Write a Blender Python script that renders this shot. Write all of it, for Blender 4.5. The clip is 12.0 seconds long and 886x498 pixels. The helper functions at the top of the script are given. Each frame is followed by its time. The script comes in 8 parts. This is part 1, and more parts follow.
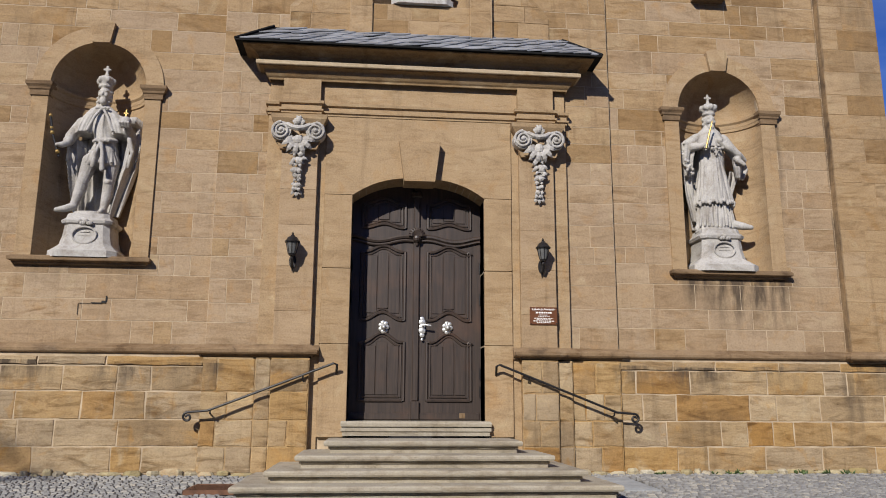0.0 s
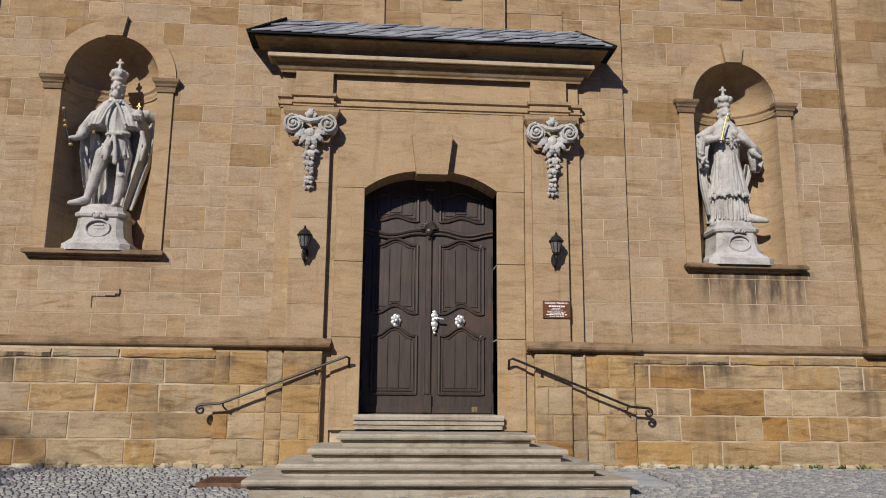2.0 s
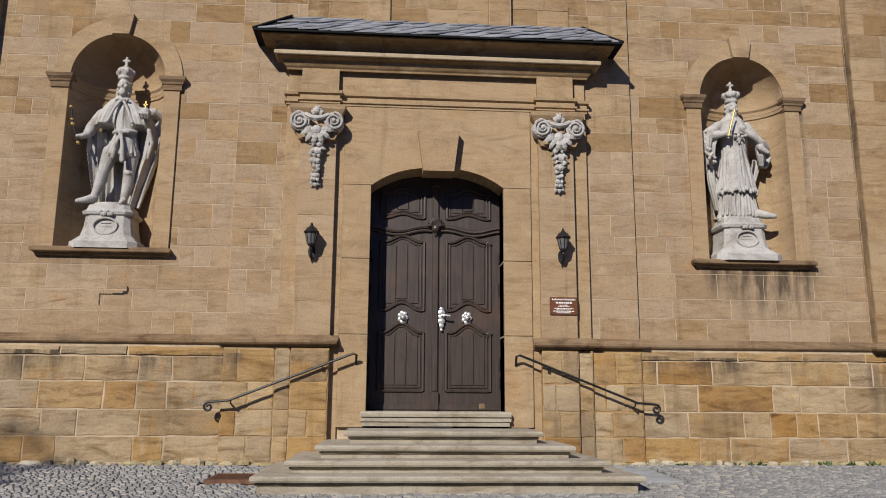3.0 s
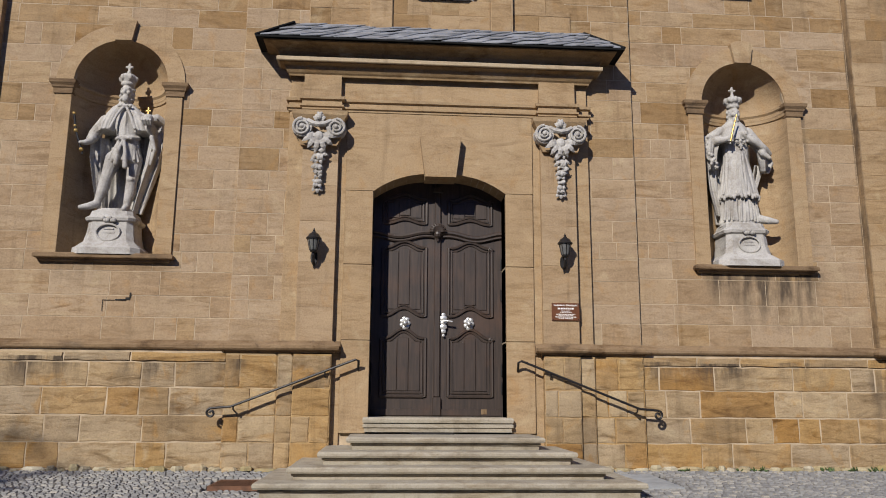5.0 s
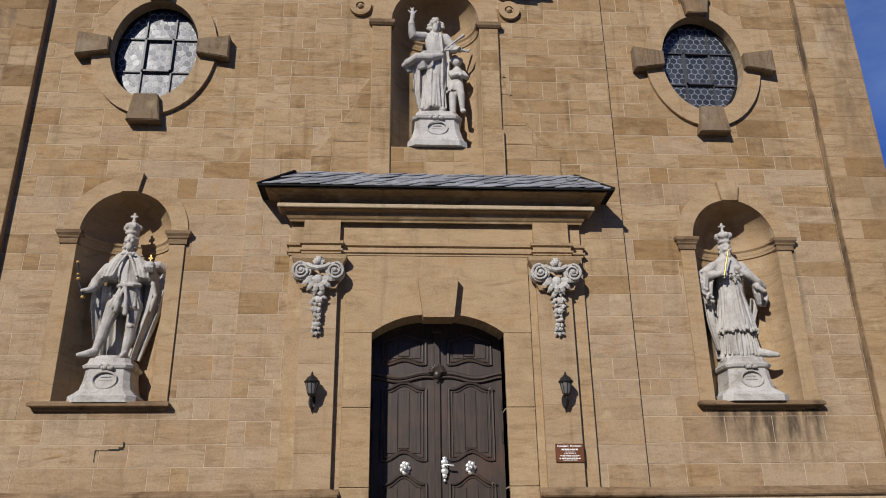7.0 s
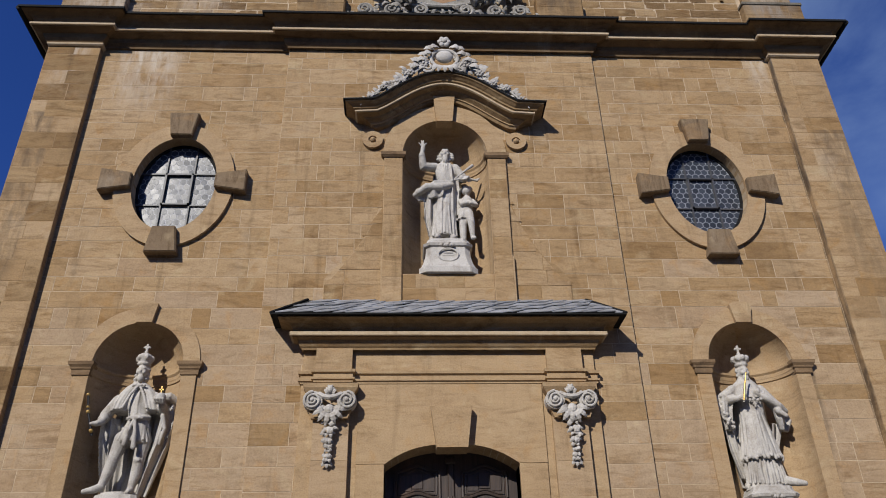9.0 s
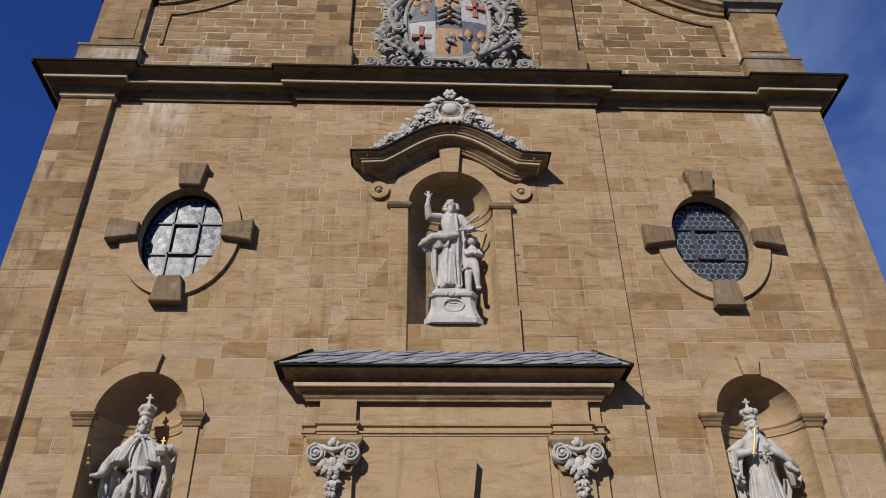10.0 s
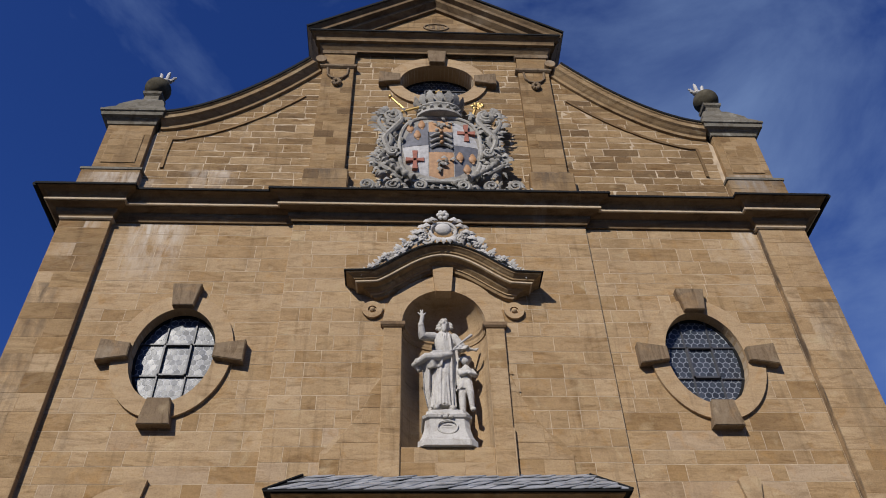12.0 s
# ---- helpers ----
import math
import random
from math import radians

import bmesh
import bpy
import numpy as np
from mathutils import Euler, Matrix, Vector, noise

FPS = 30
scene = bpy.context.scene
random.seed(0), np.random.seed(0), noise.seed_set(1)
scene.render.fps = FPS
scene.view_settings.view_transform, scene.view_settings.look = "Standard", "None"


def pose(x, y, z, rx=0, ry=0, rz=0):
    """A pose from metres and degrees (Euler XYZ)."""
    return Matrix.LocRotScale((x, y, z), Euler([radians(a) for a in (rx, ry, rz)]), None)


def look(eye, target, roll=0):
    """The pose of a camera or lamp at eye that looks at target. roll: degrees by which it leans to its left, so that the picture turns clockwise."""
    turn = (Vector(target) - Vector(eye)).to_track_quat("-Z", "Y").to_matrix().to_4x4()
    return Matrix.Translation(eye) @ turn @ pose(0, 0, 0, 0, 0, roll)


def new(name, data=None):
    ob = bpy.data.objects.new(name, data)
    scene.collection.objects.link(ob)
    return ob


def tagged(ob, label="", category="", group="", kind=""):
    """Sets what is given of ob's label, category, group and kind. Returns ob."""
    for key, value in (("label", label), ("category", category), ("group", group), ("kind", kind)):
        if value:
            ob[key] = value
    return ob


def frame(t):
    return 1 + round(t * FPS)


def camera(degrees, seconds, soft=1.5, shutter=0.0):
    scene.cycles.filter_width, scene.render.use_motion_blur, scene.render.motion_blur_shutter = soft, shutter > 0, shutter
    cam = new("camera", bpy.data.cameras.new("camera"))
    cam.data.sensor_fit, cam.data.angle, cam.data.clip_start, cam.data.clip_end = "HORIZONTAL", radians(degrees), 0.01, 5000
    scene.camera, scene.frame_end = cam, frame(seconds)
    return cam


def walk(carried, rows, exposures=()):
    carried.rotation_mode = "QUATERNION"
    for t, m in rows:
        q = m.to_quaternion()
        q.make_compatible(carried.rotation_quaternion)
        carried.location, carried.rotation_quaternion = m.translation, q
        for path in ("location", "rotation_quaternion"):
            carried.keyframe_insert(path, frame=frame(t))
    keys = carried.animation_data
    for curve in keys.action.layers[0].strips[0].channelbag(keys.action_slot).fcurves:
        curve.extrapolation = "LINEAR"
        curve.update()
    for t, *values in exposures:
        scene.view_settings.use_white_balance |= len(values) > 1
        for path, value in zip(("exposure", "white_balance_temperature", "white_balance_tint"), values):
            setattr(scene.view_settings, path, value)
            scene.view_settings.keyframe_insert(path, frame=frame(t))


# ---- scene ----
cam = camera(59.7, 12.0, soft=1.0)
PATH = [
    (0, (-0.638, -10.583, 0.885), (-0.455, -8.632, 1.284), 0.3),
    (0.5, (-0.647, -10.574, 0.885), (-0.473, -8.621, 1.277), 0.3),
    (1, (-0.654, -10.561, 0.869), (-0.486, -8.608, 1.263), 0.5),
    (1.5, (-0.662, -10.565, 0.905), (-0.501, -8.609, 1.29), 0.5),
    (2, (-0.655, -10.545, 0.901), (-0.5, -8.588, 1.281), 0.5),
    (2.5, (-0.656, -10.536, 0.886), (-0.505, -8.578, 1.265), 0.5),
    (3, (-0.66, -10.53, 0.88), (-0.521, -8.571, 1.256), 0.4),
    (5, (-0.664, -10.556, 0.941), (-0.53, -8.597, 1.32), 0.4),
    (5.5, (-0.681, -10.56, 0.953), (-0.546, -8.619, 1.417), -0.1),
    (6, (-0.669, -10.58, 0.95), (-0.531, -8.67, 1.527), -0.7),
    (6.5, (-0.654, -10.604, 0.97), (-0.522, -8.717, 1.622), -0.7),
    (7, (-0.628, -10.617, 0.985), (-0.502, -8.754, 1.701), -0.8),
    (7.5, (-0.628, -10.65, 1.005), (-0.519, -8.819, 1.802), -0.7),
    (9.5, (-0.62, -10.677, 1.065), (-0.532, -8.978, 2.117), -1.3),
    (10, (-0.634, -10.692, 1.082), (-0.555, -9.026, 2.186), -0.9),
    (10.5, (-0.625, -10.706, 1.08), (-0.553, -9.083, 2.247), -0.6),
    (11, (-0.644, -10.701, 1.079), (-0.57, -9.128, 2.312), -0.8),
    (11.5, (-0.641, -10.724, 1.088), (-0.565, -9.197, 2.378), -1.0),
    (12, (-0.638, -10.761, 1.115), (-0.545, -9.278, 2.454), -1.7),
]
EXPOSURES = [(0.0, 0.10), (3.0, 0.04), (6.0, 0.01), (9.5, -0.05), (12.0, -0.03)]
walk(cam, [(t, look(eye, goal, roll)) for t, eye, goal, roll in PATH], EXPOSURES)

# ---- light ----
SUN = Vector((-0.56, -1.0, 0.72)).normalized()
elev, azim = math.asin(SUN.z), math.atan2(SUN.x, SUN.y)
world = bpy.data.worlds.new("sky")
scene.world = world
world.use_nodes = True
wn, wl = world.node_tree.nodes, world.node_tree.links
wn.clear()
w_out, w_bg, w_sky = wn.new("ShaderNodeOutputWorld"), wn.new("ShaderNodeBackground"), wn.new("ShaderNodeTexSky")
w_sky.sky_type, w_sky.sun_disc = "NISHITA", False
w_sky.sun_elevation, w_sky.sun_rotation = elev, azim
w_sky.air_density, w_sky.dust_density, w_sky.ozone_density = 1.0, 0.25, 4.0
w_tc, w_map, w_no, w_ramp, w_mix = (wn.new("ShaderNodeTexCoord"), wn.new("ShaderNodeMapping"), wn.new("ShaderNodeTexNoise"),
                                    wn.new("ShaderNodeValToRGB"), wn.new("ShaderNodeMixRGB"))
w_map.inputs["Scale"].default_value = (2.3, 2.3, 3.6)
w_map.inputs["Location"].default_value = (0.9, 0.35, 0.2)
w_no.inputs["Scale"].default_value, w_no.inputs["Detail"].default_value, w_no.inputs["Roughness"].default_value = 1.3, 8, 0.58
w_no.inputs["Distortion"].default_value = 0.35
w_ramp.color_ramp.elements[0].position, w_ramp.color_ramp.elements[1].position = 0.52, 1.0
w_ramp.color_ramp.elements[0].color, w_ramp.color_ramp.elements[1].color = (0, 0, 0, 1), (0.75, 0.75, 0.75, 1)
w_mix.inputs["Color2"].default_value = (5.2, 7.6, 12.5, 1)
wl.new(w_tc.outputs["Generated"], w_map.inputs["Vector"])
wl.new(w_map.outputs["Vector"], w_no.inputs["Vector"])
# thin cloud thickens towards the east
w_sep, w_side, w_add = wn.new("ShaderNodeSeparateXYZ"), wn.new("ShaderNodeMapRange"), wn.new("ShaderNodeMath")
w_side.interpolation_type = "SMOOTHSTEP"
for key, v in (("From Min", -0.12), ("From Max", 0.14), ("To Min", 0.0), ("To Max", 0.17)):
    w_side.inputs[key].default_value = v
wl.new(w_tc.outputs["Generated"], w_sep.inputs[0])
wl.new(w_sep.outputs["X"], w_side.inputs["Value"])
wl.new(w_side.outputs[0], w_add.inputs[0])
wl.new(w_no.outputs["Fac"], w_add.inputs[1])
wl.new(w_add.outputs[0], w_ramp.inputs["Fac"])
wl.new(w_ramp.outputs["Color"], w_mix.inputs["Fac"])
w_hs = wn.new("ShaderNodeHueSaturation")
w_hs.inputs["Saturation"].default_value, w_hs.inputs["Hue"].default_value = 1.12, 0.505
wl.new(w_sky.outputs["Color"], w_hs.inputs["Color"])
w_tint = wn.new("ShaderNodeMixRGB")
w_tint.blend_type = "MULTIPLY"
w_tint.inputs["Fac"].default_value = 1.0
w_tint.inputs["Color2"].default_value = (0.72, 1.0, 1.85, 1)
wl.new(w_hs.outputs["Color"], w_tint.inputs["Color1"])
wl.new(w_tint.outputs["Color"], w_mix.inputs["Color1"])
wl.new(w_mix.outputs["Color"], w_bg.inputs["Color"])
wl.new(w_bg.outputs["Background"], w_out.inputs["Surface"])
w_bg.inputs["Strength"].default_value = 0.051
sun = new("sun", bpy.data.lights.new("sun", "SUN"))
sun.data.energy, sun.data.angle, sun.data.color = 5.0, radians(0.53), (1.0, 0.95, 0.88)
sun.matrix_world = look(SUN * 60, (0, 0, 0))

# ---- materials ----


def nodes_of(name):
    m = bpy.data.materials.new(name)
    m.use_nodes = True
    nt = m.node_tree
    return m, nt.nodes, nt.links, nt.nodes["Principled BSDF"]


def ramp(nd, stops):
    r = nd.new("ShaderNodeValToRGB")
    cr = r.color_ramp
    while len(cr.elements) < len(stops):
        cr.elements.new(0.5)
    for e, (p, c) in zip(cr.elements, stops):
        e.position = p
        e.color = (*c, 1) if len(c) == 3 else c
    return r


def noise_node(nd, lk, vec, scale, detail=5, rough=0.55, distortion=0.0):
    n = nd.new("ShaderNodeTexNoise")
    n.inputs["Scale"].default_value, n.inputs["Detail"].default_value = scale, detail
    n.inputs["Roughness"].default_value, n.inputs["Distortion"].default_value = rough, distortion
    lk.new(vec, n.inputs["Vector"])
    return n


def mix(nd, lk, kind, fac, a, b):
    x = nd.new("ShaderNodeMixRGB")
    x.blend_type = kind
    for key, v in (("Fac", fac), ("Color1", a), ("Color2", b)):
        if isinstance(v, (int, float)):
            x.inputs[key].default_value = v if key == "Fac" else (v, v, v, 1)
        elif isinstance(v, tuple):
            x.inputs[key].default_value = (*v, 1)
        else:
            lk.new(v, x.inputs[key])
    return x


def bump(nd, lk, bsdf, height, strength, dist):
    b = nd.new("ShaderNodeBump")
    b.inputs["Strength"].default_value, b.inputs["Distance"].default_value = strength, dist
    lk.new(height, b.inputs["Height"])
    lk.new(b.outputs["Normal"], bsdf.inputs["Normal"])


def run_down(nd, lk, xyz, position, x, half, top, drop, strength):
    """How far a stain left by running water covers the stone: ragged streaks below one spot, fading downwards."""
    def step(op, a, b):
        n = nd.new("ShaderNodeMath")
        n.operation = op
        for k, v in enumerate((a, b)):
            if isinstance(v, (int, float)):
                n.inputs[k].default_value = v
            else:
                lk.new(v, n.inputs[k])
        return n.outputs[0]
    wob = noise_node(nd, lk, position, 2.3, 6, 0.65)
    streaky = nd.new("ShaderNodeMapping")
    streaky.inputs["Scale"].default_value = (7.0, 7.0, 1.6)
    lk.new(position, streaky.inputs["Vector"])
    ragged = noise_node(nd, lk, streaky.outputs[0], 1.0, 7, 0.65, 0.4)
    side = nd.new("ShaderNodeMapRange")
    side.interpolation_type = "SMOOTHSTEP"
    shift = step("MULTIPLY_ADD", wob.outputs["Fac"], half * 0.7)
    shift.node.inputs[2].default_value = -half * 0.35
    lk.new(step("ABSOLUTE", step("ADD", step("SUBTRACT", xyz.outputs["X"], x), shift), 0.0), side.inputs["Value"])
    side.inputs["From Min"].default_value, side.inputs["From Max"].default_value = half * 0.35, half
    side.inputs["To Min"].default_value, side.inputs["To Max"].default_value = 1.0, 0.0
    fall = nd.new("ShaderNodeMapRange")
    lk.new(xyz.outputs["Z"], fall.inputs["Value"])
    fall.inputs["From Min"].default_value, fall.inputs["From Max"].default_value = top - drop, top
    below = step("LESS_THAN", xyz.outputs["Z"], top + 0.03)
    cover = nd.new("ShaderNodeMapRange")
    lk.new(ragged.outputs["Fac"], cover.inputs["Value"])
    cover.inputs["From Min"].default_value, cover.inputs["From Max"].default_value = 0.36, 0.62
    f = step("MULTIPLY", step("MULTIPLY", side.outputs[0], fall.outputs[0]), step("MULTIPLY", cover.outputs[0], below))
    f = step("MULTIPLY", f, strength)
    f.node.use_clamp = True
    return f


def sandstone(name, tones, streak=(1.2, 1.2, 5.0), stain=0.35, random_from="object", relief=0.5, stain_color=(0.09, 0.055, 0.03), vein=0.5, patch=0.35, patch_colors=((0.35, 0.205, 0.085), (0.46, 0.365, 0.225)), bloom=0.45, streaks=0.55, bed=0.6, runs=(), pale_runs=()):
    """Bedded sandstone: a tone for each block, patches, streaks along the bed, grain and dark stains."""
    m, nd, lk, bs = nodes_of(name)
    pos = nd.new("ShaderNodeNewGeometry")
    info = nd.new("ShaderNodeObjectInfo")
    rnd = info.outputs["Random"] if random_from == "object" else pos.outputs["Random Per Island"]
    tone = ramp(nd, [(i / (len(tones) - 1), c) for i, c in enumerate(tones)])
    lk.new(rnd, tone.inputs["Fac"])
    off = nd.new("ShaderNodeVectorMath")
    off.operation = "MULTIPLY_ADD"
    comb = nd.new("ShaderNodeCombineXYZ")
    for k in ("X", "Y", "Z"):
        lk.new(rnd, comb.inputs[k])
    off.inputs[1].default_value = (37.0, 11.0, 53.0)
    lk.new(comb.outputs[0], off.inputs[0])
    lk.new(pos.outputs["Position"], off.inputs[2])
    # iron-yellow and grey patches inside a block
    pn = noise_node(nd, lk, off.outputs[0], 2.6, 6, 0.6, 0.8)
    pr = ramp(nd, [(0.30, (1, 1, 1)), (0.44, (0, 0, 0)), (0.58, (0, 0, 0)), (0.72, (1, 1, 1))])
    lk.new(pn.outputs["Fac"], pr.inputs["Fac"])
    pc = ramp(nd, [(0.45, patch_colors[0]), (0.55, patch_colors[1])])
    lk.new(pn.outputs["Fac"], pc.inputs["Fac"])
    pf = nd.new("ShaderNodeMath")
    pf.operation = "MULTIPLY"
    pf.inputs[1].default_value = patch
    lk.new(pr.outputs[0], pf.inputs[0])
    c0 = mix(nd, lk, "MIX", pf.outputs[0], tone.outputs[0], pc.outputs[0])
    tilt = nd.new("ShaderNodeMapping")
    tilt.inputs["Scale"].default_value = streak
    turn = nd.new("ShaderNodeMapRange")
    turn.inputs["To Min"].default_value, turn.inputs["To Max"].default_value = -0.45, 0.6
    lk.new(rnd, turn.inputs["Value"])
    axis = nd.new("ShaderNodeCombineXYZ")
    lk.new(turn.outputs[0], axis.inputs["Y"])
    lk.new(axis.outputs[0], tilt.inputs["Rotation"])
    lk.new(off.outputs[0], tilt.inputs["Vector"])
    st = noise_node(nd, lk, tilt.outputs[0], 1.3, 9, 0.68, 1.1)
    st_r = ramp(nd, [(0.28, (0.30, 0.26, 0.21)), (0.40, (0.74, 0.70, 0.65)), (0.50, (1.0, 1.0, 1.0)), (0.62, (1.08, 1.08, 1.06)), (0.75, (1.42, 1.42, 1.38))])
    lk.new(st.outputs["Fac"], st_r.inputs["Fac"])
    c1 = mix(nd, lk, "MULTIPLY", vein, c0.outputs[0], st_r.outputs[0])
    # thin brown beds that run through some of the blocks
    lie = nd.new("ShaderNodeMapping")
    lie.inputs["Scale"].default_value = (1.0, 1.0, 5.2)
    lean = nd.new("ShaderNodeMapRange")
    lean.inputs["To Min"].default_value, lean.inputs["To Max"].default_value = -0.1, 0.13
    lk.new(rnd, lean.inputs["Value"])
    lie_axis = nd.new("ShaderNodeCombineXYZ")
    lk.new(lean.outputs[0], lie_axis.inputs["Y"])
    lk.new(lie_axis.outputs[0], lie.inputs["Rotation"])
    lk.new(off.outputs[0], lie.inputs["Vector"])
    beds = noise_node(nd, lk, lie.outputs[0], 1.5, 8, 0.66, 1.3)
    bed_r = ramp(nd, [(0.34, (0.40, 0.31, 0.20)), (0.43, (0.80, 0.72, 0.60)), (0.50, (1.0, 1.0, 1.0)), (0.58, (1.12, 1.11, 1.08)), (0.66, (0.86, 0.80, 0.70)), (0.74, (0.52, 0.43, 0.31))])
    lk.new(beds.outputs["Fac"], bed_r.inputs["Fac"])
    where = noise_node(nd, lk, off.outputs[0], 1.1, 4, 0.55)
    where_r = ramp(nd, [(0.44, (0.1, 0.1, 0.1)), (0.66, (1, 1, 1))])
    lk.new(where.outputs["Fac"], where_r.inputs["Fac"])
    bed_f = nd.new("ShaderNodeMath")
    bed_f.operation = "MULTIPLY"
    bed_f.inputs[1].default_value = bed
    lk.new(where_r.outputs[0], bed_f.inputs[0])
    c1 = mix(nd, lk, "MULTIPLY", bed_f.outputs[0], c1.outputs[0], bed_r.outputs[0])
    grain = noise_node(nd, lk, pos.outputs["Position"], 46, 7, 0.78)
    g_r = ramp(nd, [(0.3, (0.42, 0.40, 0.38)), (0.5, (1, 1, 1)), (0.7, (1.4, 1.4, 1.4))])
    lk.new(grain.outputs["Fac"], g_r.inputs["Fac"])
    c2 = mix(nd, lk, "MULTIPLY", 0.42, c1.outputs[0], g_r.outputs[0])
    big = noise_node(nd, lk, pos.outputs["Position"], 0.8, 9, 0.7, 0.4)
    b_r = ramp(nd, [(0.52, (0, 0, 0)), (0.72, (1, 1, 1))])
    lk.new(big.outputs["Fac"], b_r.inputs["Fac"])
    fac = nd.new("ShaderNodeMath")
    fac.operation = "MULTIPLY"
    fac.inputs[1].default_value = stain
    lk.new(b_r.outputs[0], fac.inputs[0])
    c3 = mix(nd, lk, "MIX", fac.outputs[0], c2.outputs[0], stain_color)
    rain = nd.new("ShaderNodeMapping")
    rain.inputs["Scale"].default_value = (5.5, 5.5, 0.45)
    lk.new(pos.outputs["Position"], rain.inputs["Vector"])
    rn = noise_node(nd, lk, rain.outputs[0], 1.0, 7, 0.62, 0.3)
    r_r = ramp(nd, [(0.56, (1, 1, 1)), (0.74, (0.42, 0.39, 0.36))])
    lk.new(rn.outputs["Fac"], r_r.inputs["Fac"])
    c3 = mix(nd, lk, "MULTIPLY", streaks, c3.outputs[0], r_r.outputs[0])
    l_r = ramp(nd, [(0.28, (0.5, 0.5, 0.5)), (0.43, (0, 0, 0))])
    lk.new(big.outputs["Fac"], l_r.inputs["Fac"])
    l_f = nd.new("ShaderNodeMath")
    l_f.operation = "MULTIPLY"
    l_f.inputs[1].default_value = bloom
    lk.new(l_r.outputs[0], l_f.inputs[0])
    c4 = mix(nd, lk, "MIX", l_f.outputs[0], c3.outputs[0], (0.52, 0.455, 0.35))
    xyz = nd.new("ShaderNodeSeparateXYZ")
    lk.new(pos.outputs["Position"], xyz.inputs[0])
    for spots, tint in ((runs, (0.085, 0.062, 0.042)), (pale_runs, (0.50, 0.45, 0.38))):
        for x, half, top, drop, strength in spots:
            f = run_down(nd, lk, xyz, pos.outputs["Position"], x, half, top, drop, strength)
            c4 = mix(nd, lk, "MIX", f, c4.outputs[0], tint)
    lk.new(c4.outputs[0], bs.inputs["Base Color"])
    bs.inputs["Roughness"].default_value = 0.9
    bs.inputs["Specular IOR Level"].default_value = 0.25
    hgt = mix(nd, lk, "ADD", 0.6, st.outputs["Fac"], grain.outputs["Fac"])
    bump(nd, lk, bs, hgt.outputs[0], relief, 0.016)
    return m


def plain(name, color, rough=0.6, metal=0.0, spot=0.25, scale=9.0, relief=0.15, spec=0.5):
    """A painted, cast or cut surface with mottling, grain and slight relief."""
    m, nd, lk, bs = nodes_of(name)
    pos = nd.new("ShaderNodeNewGeometry")
    n1 = noise_node(nd, lk, pos.outputs["Position"], scale, 7, 0.62)
    r1 = ramp(nd, [(0.32, (1 - spot, 1 - spot, 1 - spot)), (0.68, (1 + spot * 0.5,) * 3)])
    lk.new(n1.outputs["Fac"], r1.inputs["Fac"])
    c = mix(nd, lk, "MULTIPLY", 1.0, color, r1.outputs[0])
    lk.new(c.outputs[0], bs.inputs["Base Color"])
    bs.inputs["Roughness"].default_value, bs.inputs["Metallic"].default_value = rough, metal
    bs.inputs["Specular IOR Level"].default_value = spec
    n2 = noise_node(nd, lk, pos.outputs["Position"], scale * 8, 4, 0.6)
    bump(nd, lk, bs, n2.outputs["Fac"], relief, 0.008)
    return m


ASHLAR = [(0.315, 0.225, 0.138), (0.33, 0.239, 0.15), (0.345, 0.253, 0.163), (0.345, 0.248, 0.151), (0.32, 0.225, 0.136), (0.30, 0.208, 0.122), (0.365, 0.273, 0.178), (0.325, 0.233, 0.143)]
WORN = [(0.235, 0.146, 0.066), (0.32, 0.218, 0.115), (0.345, 0.242, 0.137), (0.26, 0.162, 0.073), (0.36, 0.255, 0.147), (0.335, 0.23, 0.125), (0.31, 0.208, 0.108), (0.37, 0.266, 0.157)]
RUBBLE = [(0.30, 0.165, 0.052), (0.37, 0.265, 0.145), (0.28, 0.20, 0.115), (0.35, 0.215, 0.082), (0.40, 0.30, 0.18), (0.31, 0.235, 0.15), (0.38, 0.25, 0.11)]
DARK = [(0.13, 0.08, 0.037), (0.235, 0.152, 0.072), (0.28, 0.186, 0.092), (0.18, 0.11, 0.048), (0.305, 0.21, 0.112), (0.255, 0.167, 0.082)]
SILL_RUNS = ((4.85, 0.8, 2.71, 0.9, 1.5), (4.05, 0.32, 2.71, 0.55, 1.3), (-4.9, 0.5, 2.71, 0.30, 0.6), (-3.95, 0.3, 2.71, 0.25, 0.5), (6.195, 0.032, 11.4, 40.0, 1.1), (5.36, 0.16, 5.1, 2.6, 0.8), (6.9, 0.5, 9.6, 6.0, 0.6), (-6.9, 0.4, 9.8, 7.0, 0.75))
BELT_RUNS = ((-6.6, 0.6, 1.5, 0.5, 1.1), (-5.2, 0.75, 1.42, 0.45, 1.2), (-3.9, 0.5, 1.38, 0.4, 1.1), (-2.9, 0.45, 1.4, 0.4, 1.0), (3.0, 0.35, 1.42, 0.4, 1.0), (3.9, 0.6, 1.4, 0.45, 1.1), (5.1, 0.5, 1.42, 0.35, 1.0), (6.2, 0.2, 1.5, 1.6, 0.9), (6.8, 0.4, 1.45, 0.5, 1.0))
SALT = ((-5.35, 0.75, 11.35, 1.7, 0.8), (-6.7, 0.4, 11.3, 1.4, 0.55), (5.95, 0.3, 11.35, 0.9, 0.6))
M_ashlar = sandstone("sandstone_ashlar", ASHLAR, stain=0.2, vein=0.42, patch=0.5, bed=0.6, streaks=0.4, runs=SILL_RUNS)
M_worn = sandstone("sandstone_worn", WORN, stain=0.34, vein=0.6, patch=0.6, patch_colors=((0.29, 0.165, 0.06), (0.39, 0.30, 0.175)), bed=0.62, relief=0.7, runs=SILL_RUNS, pale_runs=SALT)
